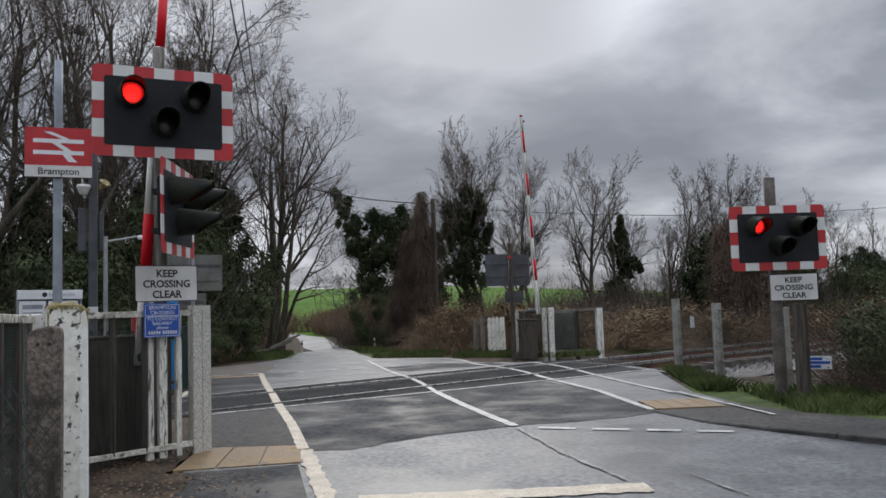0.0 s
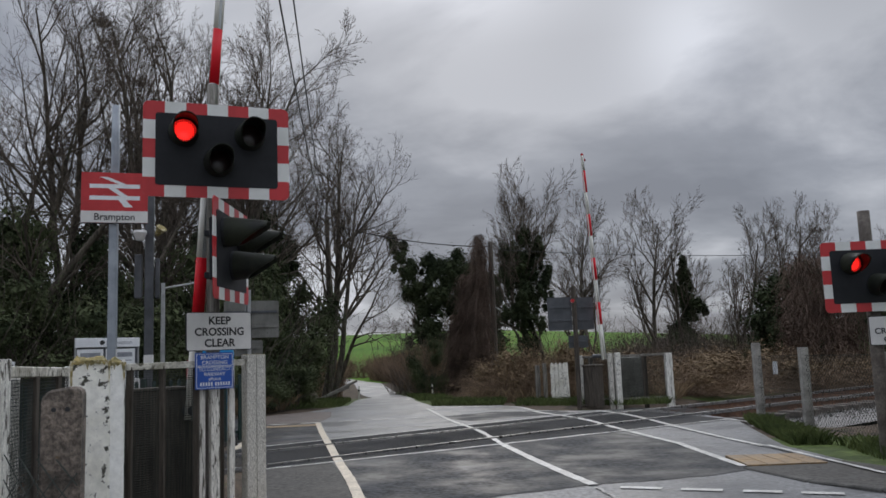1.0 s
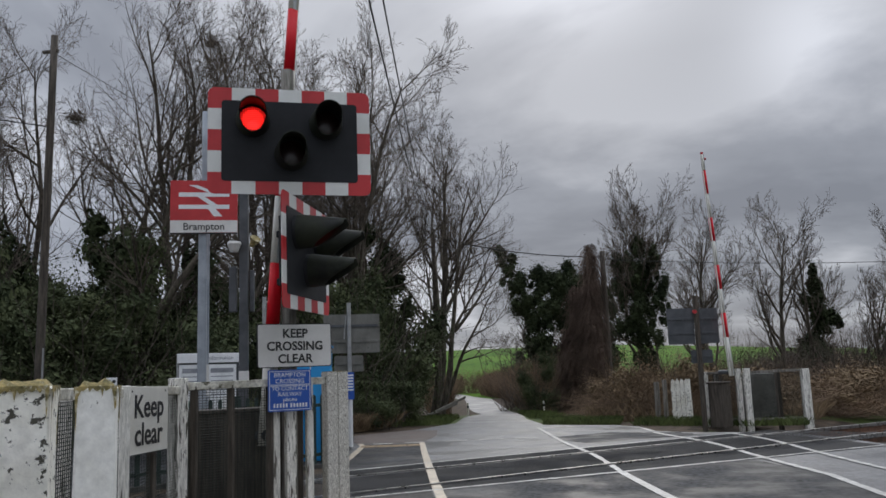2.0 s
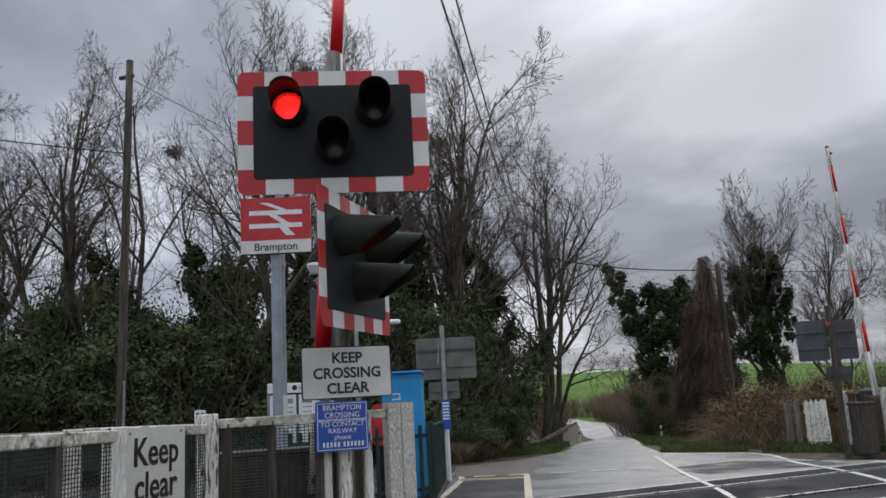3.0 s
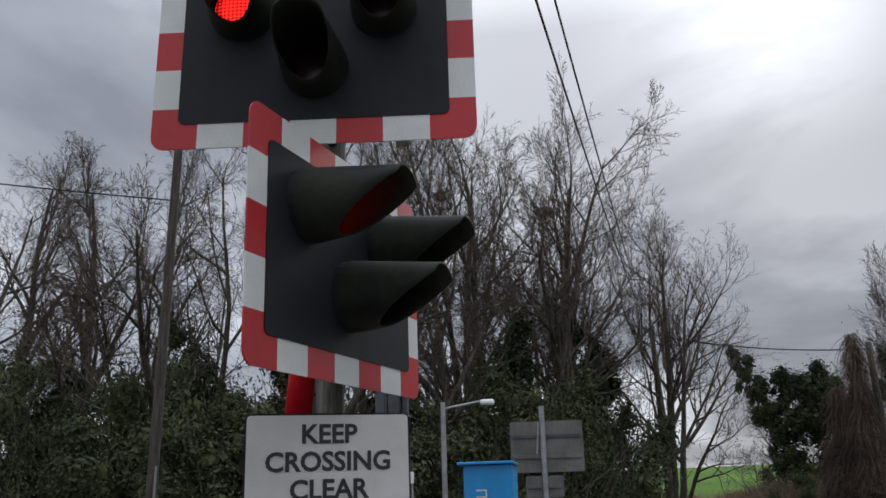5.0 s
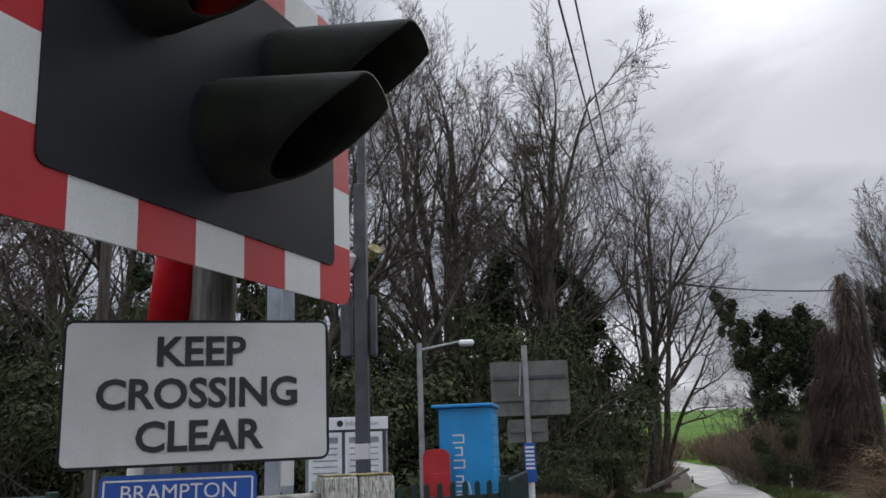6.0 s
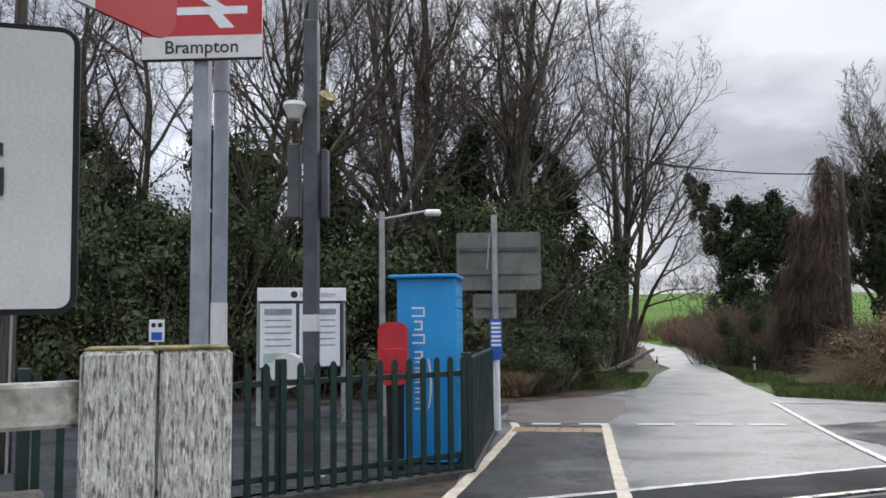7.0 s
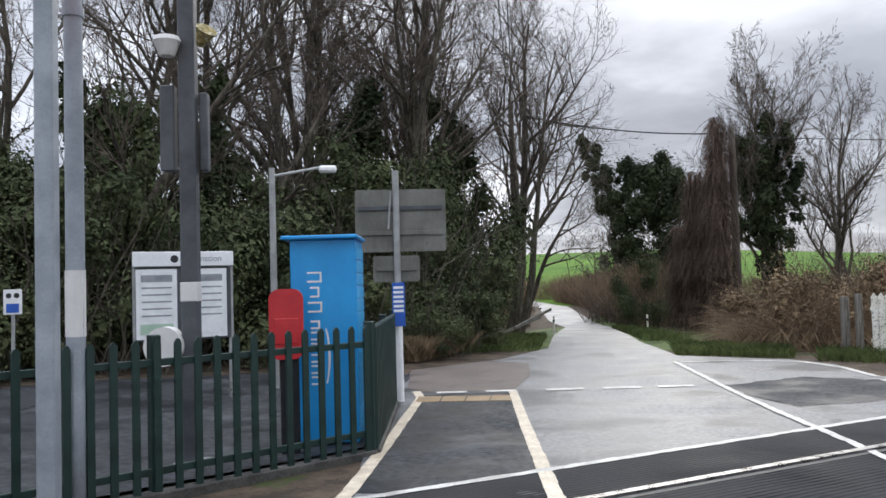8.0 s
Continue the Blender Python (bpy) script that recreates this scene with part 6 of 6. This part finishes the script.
B = ivy_tree("ivy_tree", ground_pose(-0.2, 40.5), 32, [((0.05, 0, 1.2), (.4, .5, 1.2)), ((0, 0, 2.6), (.55, .7, 1.0)), ((-.4, 0, 3.7), (.6, .8, 1.0)), ((.5, 0, 3.9), (.65, .8, 1.0)), ((0, 0, 4.9), (.85, .9, 1.1)), ((-.75, 0, 5.2), (.5, .7, .9)), ((.95, 0, 5.3), (.55, .7, .9)), ((.1, 0, 6.3), (.85, .9, 1.0)), ((-.7, 0, 6.7), (.4, .6, .8)), ((.8, 0, 6.9), (.45, .6, .8)), ((0.1, 0, 7.6), (.4, .5, .8))], 9.6, 17000, 0.055, "tree thickly clad in dark ivy with bare top twigs", crown=(14, 9, 7, 4), fill=0.35)
C = ivy_tree("ivy_tree", ground_pose(8.1, 45.5), 33, [((0, 0, 2.0), (1.0, .8, 1.6)), ((-.3, 0, 3.0), (.8, .6, 1.0)), ((.25, 0, 3.9), (.7, .6, 1.0)), ((-.1, 0, 4.9), (.55, .5, .8)), ((.05, 0, 5.9), (.35, .35, .7)), ((0, 0, 6.6), (.2, .2, .5))], 8.2, 7000, 0.085, "slim tree with ivy up its trunk")
D_ = ivy_tree("ivy_tree", ground_pose(11.2, 38.0), 34, [((0, 0, 1.6), (1.9, 1.5, 1.6)), ((.4, 0, 3.6), (1.6, 1.3, 1.4)), ((-.6, 0, 3.2), (1.3, 1.1, 1.1)), ((.6, 0, 4.8), (.9, .8, .7))], 7.4, 15000, 0.075, "round evergreen thicket topped by bare twigs")
for x, y, q, rz in ((15.2, 40.0, .85, 40), (19.6, 41.5, .8, 130), (24.4, 42.5, .9, 220), (30.0, 44.0, 1.0, 310)):
    copy_thing(D_, ground_pose(x, y, q, rz))
# ivy columns inside the wood
for i, (x, y, s) in enumerate(((-17.8, 21.6, 1.0), (-15.0, 22.6, 1.05), (-12.6, 24.0, .95), (-20.6, 20.2, .95), (-10.6, 27.6, 1.15), (-9.6, 31.2, 1.1))):
    if i == 0:
        I0 = ivy_tree("ivy_tree", ground_pose(x, y, s), 35, [((0, 0, 1.4), (1.3, 1.2, 1.5)), ((0, 0, 3.4), (.95, .9, 1.3)), ((.1, 0, 5.0), (.75, .7, 1.0)), ((-.3, 0, 6.0), (.4, .4, .6)), ((.5, 0, 4.4), (.6, .6, .6))], 9.5, 11000, 0.06, "ivy-clad trunk rising out of the hedge", twigs=True)
    else:
        copy_thing(I0, ground_pose(x, y, s, 67 * i, s * (0.85 + 0.09 * (i % 3))))


def bush(name, m, seed, w, d, h, count, size, label, mat=LAUREL):
    ob = thing(name, m, label, "bush", "evergreen bushes")
    rnd = random.Random(seed)
    lumps = []
    for i in range(22):
        x, y = rnd.uniform(-1, 1), rnd.uniform(-1, 1)
        z = rnd.uniform(0.12, 0.86) * (1 - 0.28 * x * x)
        lumps.append(((x * w / 2, y * d / 2, z * h), (rnd.uniform(.11, .22) * w, rnd.uniform(.16, .3) * d, rnd.uniform(.12, .24) * h)))
    vs, fs = stalks(seed, 70, w * 0.4, h * 1.05, 0.02, 0.022, 1.4)
    part("stem_tangle", mesh_of(vs, fs, BARK, name="stems"), BARK, ob)["kind"] = "stuff"
    part("foliage", mesh_of(*leaves(seed, lumps, count, size), mat, name="foliage"), mat, ob, "dense dark evergreen leaves")
    return ob


B1 = bush("bush", ground_pose(-9.2, 24.6), 41, 4.4, 3.2, 4.6, 14000, 0.042, "dense dark evergreen bush at the edge of the wood")
B2 = bush("bush", ground_pose(-12.4, 22.0), 42, 5.2, 3.4, 4.1, 14000, 0.042, "dense dark evergreen bush at the edge of the wood")
B3 = bush("bush", ground_pose(-16.0, 19.6), 43, 5.4, 3.6, 3.7, 14000, 0.042, "dense dark evergreen bush behind the telegraph pole", mat=LAUREL)
for k, x, y, s, rz, sz in ((B1, -9.0, 28.2, 1.05, 120, 1.15), (B2, -10.6, 26.5, 1.0, 40, 1.35), (B1, -10.0, 32.0, 1.0, 210, 1.25), (B2, -11.8, 36.5, .95, 300, 1.15), (B3, -13.8, 24.0, 1.0, 70, 1.25), (B1, -14.6, 20.6, 1.1, 10, .92), (B2, -18.6, 17.4, 1.0, 200, .95), (B3, -20.4, 14.6, 1.0, 120, .95), (B1, -22.4, 12.4, 1.2, 250, 1.0), (B2, -17.8, 20.6, 1.1, 330, 1.2), (B3, -24.5, 9.0, 1.1, 30, 1.1), (B1, -21.6, 17.2, 1.1, 160, 1.15), 
                           (B2, -13.2, 27.6, 1.1, 15, 1.35), (B2, -7.9, 25.0, .55, 33, .42), (B2, -7.7, 23.6, .42, 120, .34), (B1, -8.1, 26.8, .6, 250, .6), (B3, -19.5, 24.5, 1.2, 275, 1.4), (B1, -23.5, 20.5, 1.2, 45, 1.4),
                           (B2, -16.6, 22.4, 1.0, 140, 1.55), (B1, -14.4, 23.2, 1.0, 60, 1.4), (B3, -19.2, 19.6, 1.0, 290, 1.5), (B1, -4.5, 39.6, .5, 20, .62), (B2, -5.2, 46.0, .6, 90, .75), (B1, 14.6, 37.5, .9, 20, .95), (B3, 18.6, 38.5, .9, 140, .95), (B2, 23.5, 37.0, 1.1, 250, .95), (B1, 29.5, 38, 1.2, 80, .9)):
    copy_thing(k, ground_pose(x, y, s, rz, sz))


def thicket(name, m, seed, label, count=900, radius=2.0, height=1.6, arch=0.16, thick=0.008, mat=BRAMBLE, leaf=0, leafmat=None, leafsize=0.035, hang=False, box_=None, up=0.9):
    ob = thing(name, m, label, "bush", "brown thickets")
    part("stem_tangle", mesh_of(*stalks(seed, count, radius, height, arch, thick, up, 3, hang, box_), mat, name="stems"), mat, ob)["kind"] = "stuff"
    if leaf:
        bw, bd = box_ or (radius, radius)
        lumps = [((random.Random(seed + i).uniform(-.8, .8) * bw, random.Random(seed + 50 + i).uniform(-.8, .8) * bd, height * random.Random(seed + 90 + i).uniform(.2, .55)), (bw * .4, bd * .4, height * .32)) for i in range(9)]
        part("leaves", mesh_of(*leaves(seed, lumps, leaf, leafsize), leafmat or mat, name="leaves"), leafmat or mat, ob, "withered small leaves")["kind"] = "stuff"
    return ob


# creeper hung over the pole by the lane, brambles at its foot and along the far verge
cr = thicket("creeper", ground_pose(-1.9, 33.6), 51, "tall mass of red-brown creeper hanging from a pole", 2300, 0.27, 6.4, 0.5, 0.009, CREEPER, hang=True, leaf=9000, leafmat=CREEPER)
thicket("creeper", ground_pose(-2.55, 34.6), 52, "red-brown creeper tangle beside the pole", 1900, 0.34, 5.0, 0.5, 0.009, CREEPER, hang=True, leaf=6000, leafmat=CREEPER)
thicket("creeper", ground_pose(10.9, 33.5), 53, "red-brown creeper tangle over bushes beyond the track", 2200, 1.6, 5.0, 0.45, 0.012, CREEPER, hang=True, leaf=6000, leafmat=CREEPER)
thicket("creeper", ground_pose(-3.0, 35.6), 58, "red-brown creeper tangle beside the lane", 1300, 0.45, 3.4, 0.5, 0.012, CREEPER, hang=True, leaf=4500, leafmat=CREEPER)
BR = thicket("bramble", ground_pose(0.1, 26.2), 54, "mound of dead brown bramble stems on the verge", 1500, 1.3, 2.3, 0.46, 0.0065, BRAMBLE, leaf=5500, leafmat=REEDGRASS, leafsize=0.03)
for x, y, s, rz, sz in ((-0.7, 29.2, .9, 60, .8), (1.8, 26.8, 1.1, 120, 1.05), (4.6, 27.0, 1.3, 10, .65), (7.6, 29.5, 1.7, 80, .85), (10.6, 31.5, 1.6, 260, 1.0), (6.0, 33.0, 1.6, 150, 1.3), (9.0, 36.0, 1.8, 20, 1.6), (3.0, 33.0, 1.6, 300, 1.3), (13.5, 30.5, 1.6, 130, 1.1), (16.5, 33.0, 1.9, 220, 1.5), (1.0, 32.5, 1.0, 40, 1.0), (20.5, 34.5, 2.0, 65, 1.6), (24, 32, 2.2, 15, 1.7), (18, 28.5, 1.8, 190, .9)):
    copy_thing(BR, ground_pose(x, y, s, rz, sz * (0.6 if y > 29.5 else 0.9)))
TH = thicket("scrub", ground_pose(5.4, 38.5), 55, "thin grey-brown scrub of upright twigs", 420, 3.0, 3.6, -0.01, 0.012, TWIG, up=1.6)
for x, y, s, rz, sz in ((9.0, 41, 1.1, 50, 1.0), (2.2, 39.5, 1.0, 90, .9), (13.5, 42, 1.2, 200, 1.1), (18.0, 42, 1.4, 130, 1.1), (23.5, 40, 1.5, 300, 1.0), (29, 40, 1.7, 20, .95), (36, 42, 2.0, 75, .9), (-3.9, 44.0, .8, 10, .8), (-5.8, 50.0, .9, 160, .8), (44, 46, 2.2, 40, .9), (6.6, 43.0, 1.0, 115, .9), (11.4, 44.5, 1.1, 240, 1.0), (16.0, 45.0, 1.2, 60, .9), (4.2, 45.0, 1.0, 200, .8)):
    copy_thing(TH, ground_pose(x, y, s, rz, sz))
WB = thicket("scrub", ground_pose(7.5, 50.5), 57, "dense dark brown scrub beyond the track", 420, 3.2, 3.8, 0.0, 0.016, TWIG, leaf=2600, leafmat=TWIG, leafsize=0.10, up=1.5)
for x, y, s, rz, sz in ((12.5, 51, 1.1, 50, 1.0), (18, 52, 1.2, 140, 1.05), (24, 52, 1.2, 230, 1.1), (30, 51, 1.3, 20, 1.0), (37, 52, 1.5, 300, 1.1), (10.2, 47.5, .9, 80, .85), (15.0, 47.0, 1.0, 190, .9), (21.0, 46.5, 1.0, 260, .9), (45, 54, 1.7, 110, 1.1), (3.5, 52.5, .8, 170, .62)):
    copy_thing(WB, ground_pose(x, y, s, rz, sz))
NB = thicket("bramble_bush", ground_pose(6.3, 11.9), 56, "dark bramble bush with purple-brown stems beside the track", 800, 1.3, 1.7, 0.26, 0.005, CREEPER, leaf=7000, leafmat=LAUREL, leafsize=0.024)
copy_thing(NB, ground_pose(8.3, 11.6, 1.15, 100, 1.0))
copy_thing(NB, ground_pose(7.9, 13.6, 1.3, 220, 1.0))
copy_thing(NB, ground_pose(9.9, 13.2, 1.4, 20, 1.1))
copy_thing(NB, ground_pose(5.6, 10.4, .55, 300, .7))


def hedge(name, pts, w, h, per, label, mats=(BRAMBLE, LAUREL), seed=61):
    """A hedge along a line: upright twigs with some leaf."""
    rnd = random.Random(seed)
    vs, fs, lv, lf = [], [], [], []
    for a, b in zip(pts, pts[1:]):
        n = int(math.dist(a, b) * per)
        for i in range(n):
            t = rnd.random()
            x, y = a[0] + (b[0] - a[0]) * t + rnd.uniform(-w, w), a[1] + (b[1] - a[1]) * t + rnd.uniform(-w, w)
            p = Vector((x, y, gz(x, y)))
            d = Vector((rnd.gauss(0, .35), rnd.gauss(0, .35), 1)).normalized()
            hh = h * rnd.uniform(.55, 1.05)
            tube(vs, fs, [p, p + d * hh * .5, p + d * hh + Vector((rnd.gauss(0, .1), rnd.gauss(0, .1), 0))], [.016, .012, .004], 3)
    ob = thing(name, Matrix(), label, "hedge", kind="stuff")
    part("twigs", mesh_of(vs, fs, mats[0], name="twigs"), mats[0], ob)["kind"] = "stuff"
    lumps = []
    for a, b in zip(pts, pts[1:]):
        n = max(2, int(math.dist(a, b) / 1.6))
        for i in range(n):
            t = (i + rnd.random()) / n
            x, y = a[0] + (b[0] - a[0]) * t, a[1] + (b[1] - a[1]) * t
            lumps.append(((x, y, gz(x, y) + h * rnd.uniform(.3, .55)), (w * 1.5, w * 1.5, h * .45)))
    v, f = leaves(seed, lumps, len(lumps) * 260, 0.07)
    off = [(q[0], q[1], q[2]) for q in v]
    part("foliage", mesh_of(off, f, mats[1], name="foliage"), mats[1], ob)["kind"] = "stuff"


hedge("lane_hedge", [(-4.4, 41), (-5.0, 44), (-7.2, 53), (-12.6, 78), (-17, 90)], .55, 2.8, 120, "clipped brown hedge along the lane", (BRAMBLE, BRAMBLE), seed=62)
hedge("lane_hedge", [(-10.3, 43), (-13.2, 54), (-19.0, 80)], .5, 2.2, 80, "clipped brown hedge along the lane", (BRAMBLE, BRAMBLE), seed=63)
hedge("field_hedge", [(-44, 100), (-26, 96), (-8, 92), (10, 88), (40, 84)], 1.0, 3.0, 60, "brown winter hedge at the foot of the field", (BRAMBLE, BRAMBLE), seed=64)
hedge("field_hedge", [(-11.6, 74), (0, 71), (14, 70)], .8, 2.0, 60, "dark winter hedge beyond the lane", (BRAMBLE, LAUREL), seed=66)
hedge("field_hedge", [(-19.5, 81), (-30, 85), (-44, 90)], .8, 2.2, 50, "dark winter hedge beyond the lane", (BRAMBLE, LAUREL), seed=67)
hedge("field_hedge", [(8, 62), (30, 58), (60, 60), (110, 70)], 1.2, 4.4, 44, "straggling brown hedge behind the track", (TWIG, IVY), seed=65)


def grass_patch(name, areas, count, h, label, mat=BLADES, seed=71):
    """Blades of grass over areas given as quads of points."""
    rnd = random.Random(seed)
    vs, fs = [], []
    for quad in areas:
        a, b, c, d = [Vector((*p, 0)) for p in quad]
        for _ in range(count):
            u, v = rnd.random(), rnd.random()
            p = a.lerp(b, u).lerp(d.lerp(c, u), v)
            z = gz(p.x, p.y) - 0.02
            hh = h * rnd.uniform(.4, 1.3)
            ang = rnd.random() * 6.283
            s = Vector((math.cos(ang), math.sin(ang), 0)) * rnd.uniform(.004, .009)
            l = Vector((rnd.gauss(0, .4), rnd.gauss(0, .4), 0)) * hh
            k = len(vs)
            q = Vector((p.x, p.y, z))
            vs += [q - s, q + s, q + s * .6 + l * .4 + Vector((0, 0, hh * .6)), q + l + Vector((0, 0, hh))]
            fs += [(k, k + 1, k + 2), (k, k + 2, k + 3)]
    tagged(part(name, mesh_of(vs, fs, mat, name=name), mat), label, "grass", kind="stuff")


grass_patch("verge_grass", [[(3.35, 12.2), (3.9, 12.2), (3.95, 15.6), (3.6, 15.6)], [(3.8, 9.6), (6.4, 8.6), (6.2, 11.0), (3.9, 12.2)], [(4.6, 8.4), (8, 6.9), (8.5, 10), (4.8, 10)]], 5200, 0.15, "rough green grass on the lineside verge")
grass_patch("verge_grass", [[(-0.5, 22.9), (3.2, 21.2), (3.6, 22.8), (-0.2, 24.8)], [(-2.8, 24.0), (-.8, 23.4), (-.8, 25.4), (-3.0, 26.4)], [(-7.3, 24.4), (-5.6, 25.0), (-6.6, 31), (-8.0, 30)], [(-3.7, 28), (-2.6, 28), (-5.2, 40), (-5.9, 40)]], 5000, 0.16, "short green grass on the verges of the lane", seed=72)
grass_patch("dry_grass", [[(-8.2, 22.6), (-7.4, 22.6), (-7.0, 25.2), (-8.2, 26.2)], [(-1.8, 25.2), (3.8, 23.4), (4.4, 25.6), (-1.2, 27.4)]], 3500, 0.38, "dry straw-coloured grass at the foot of the bushes", REEDGRASS, 73)


def leaf_litter():
    rnd = random.Random(81)
    vs, fs = [], []
    for _ in range(2600):
        x, y = rnd.uniform(-3.0, -1.2), rnd.uniform(3.6, 8.0)
        if x > -1.25 - (y - 5.9) * 0.25 and y > 5 or (7.05 < y < 8.2 and -2.45 < x):
            continue
        z = gz(x, y) + 0.016
        s = rnd.uniform(.008, .024)
        a = rnd.random() * 6.283
        k = len(vs)
        for i in range(4):
            t = a + i * 1.571
            r = s * (1 if i % 2 else .55)
            vs.append((x + r * math.cos(t), y + r * math.sin(t), z + rnd.uniform(0, .012)))
        fs.append((k, k + 1, k + 2, k + 3))
    tagged(part("leaf_litter", mesh_of(vs, fs, BRAMBLE, name="leaf_litter"), BRAMBLE), "dead brown leaves and grit at the foot of the fence", "leaf litter", kind="stuff")


leaf_litter()

# rail fence and marker posts along the lane
lf = thing("lane_fence", Matrix(), "broken low timber rail beside the lane", "fence")
for a, b in (((-7.9, 32.5, .2), (-7.3, 35.2, .75)), ((-8.3, 32.6, .05), (-7.6, 35.0, .5))):
    part("rail", beam(bmesh.new(), (a[0], a[1], a[2] + gz(a[0], a[1])), (b[0], b[1], b[2] + gz(b[0], b[1])), .06, .09, .005), GREYWOOD, lf)
for x, y in ((-7.25, 35.4), (-4.3, 36.5)):
    mk = thing("marker_post", ground_pose(x, y, 0.62), "short white verge marker post with a black band", "post", "verge marker posts")
    part("shaft", box(bmesh.new(), (0, 0, .42), (.10, .08, .95), None, .01), WHITEPOST, mk)
    part("band", box(bmesh.new(), (0, 0, .62), (.104, .084, .16), None, .004), INK, mk)

# poles and wires
round_post("telegraph_pole", -8.7, 36.3, -1.0, 7.7, .12, .09, DARKWOOD, "wooden telegraph pole in front of the tall bare tree", "telegraph pole")
round_post("telegraph_pole", -1.45, 34.1, -1.0, 5.9, .13, .10, DARKWOOD, "wooden telegraph pole wrapped in creeper", "telegraph pole")


def wire(name, a, b, sag, r, label):
    a, b = Vector(a), Vector(b)
    vs, fs = [], []
    pts = [a.lerp(b, i / 28) - Vector((0, 0, sag * 4 * (i / 28) * (1 - i / 28))) for i in range(29)]
    tube(vs, fs, pts, [r] * 29, 5)
    tagged(part(name, mesh_of(vs, fs, CABLE, name=name), CABLE), label, "cable")


wire("overhead_wire", (-8.7, 36.2, 7.6), (3.45, -17.0, 7.4), 2.1, .012, "thin black overhead wire")
wire("overhead_wire", (-8.6, 36.2, 7.45), (3.7, -17.0, 7.25), 2.05, .010, "thin black overhead wire")
wire("overhead_wire", (-8.7, 36.3, 7.4), (-1.45, 34.1, 5.7), .25, .022, "black telephone cable between two poles")
wire("overhead_wire", (-9.0, 12.74, 5.45), (-26, 3.5, 9.7), .5, .010, "black telephone cable to the telegraph pole")
wire("overhead_wire", (-9.0, 12.74, 5.45), (-8.7, 36.3, 7.2), .45, .006, "black telephone cable to the telegraph pole")
wire("overhead_wire", (-9.0, 12.74, 6.7), (-8.7, 36.3, 7.5), .5, .006, "black telephone cable to the telegraph pole")
wire("overhead_wire", (-1.45, 34.1, 5.6), (30, 40, 6.4), .9, .012, "thin wire beyond the track")
wire("overhead_wire", (18, 30, 5.2), (40, 40, 8.4), .4, .014, "thin wire beyond the track")


def nest(x, y, z, seed):
    rnd = random.Random(seed)
    vs, fs = [], []
    for _ in range(170):
        p = Vector((rnd.gauss(0, .15), rnd.gauss(0, .15), rnd.gauss(0, .10)))
        d = Vector((rnd.gauss(0, 1), rnd.gauss(0, 1), rnd.gauss(0, .4))).normalized() * rnd.uniform(.1, .24)
        tube(vs, fs, [p - d, p, p + d], [.006, .009, .005], 3)
    ob = part("bird_nest", mesh_of(vs, fs, TWIG, name="bird_nest"), TWIG)
    ob.matrix_basis = pose(x, y, z)
    tagged(ob, "dark twiggy bird nest high in a bare tree", "bird nest", "bird nests")


nest(-10.72, 31.0, 11.05, 1)
nest(-17.3, 24.0, 9.93, 2)
nest(-16.4, 31.0, 15.1, 3)
nest(-14.8, 31.0, 12.5, 4)
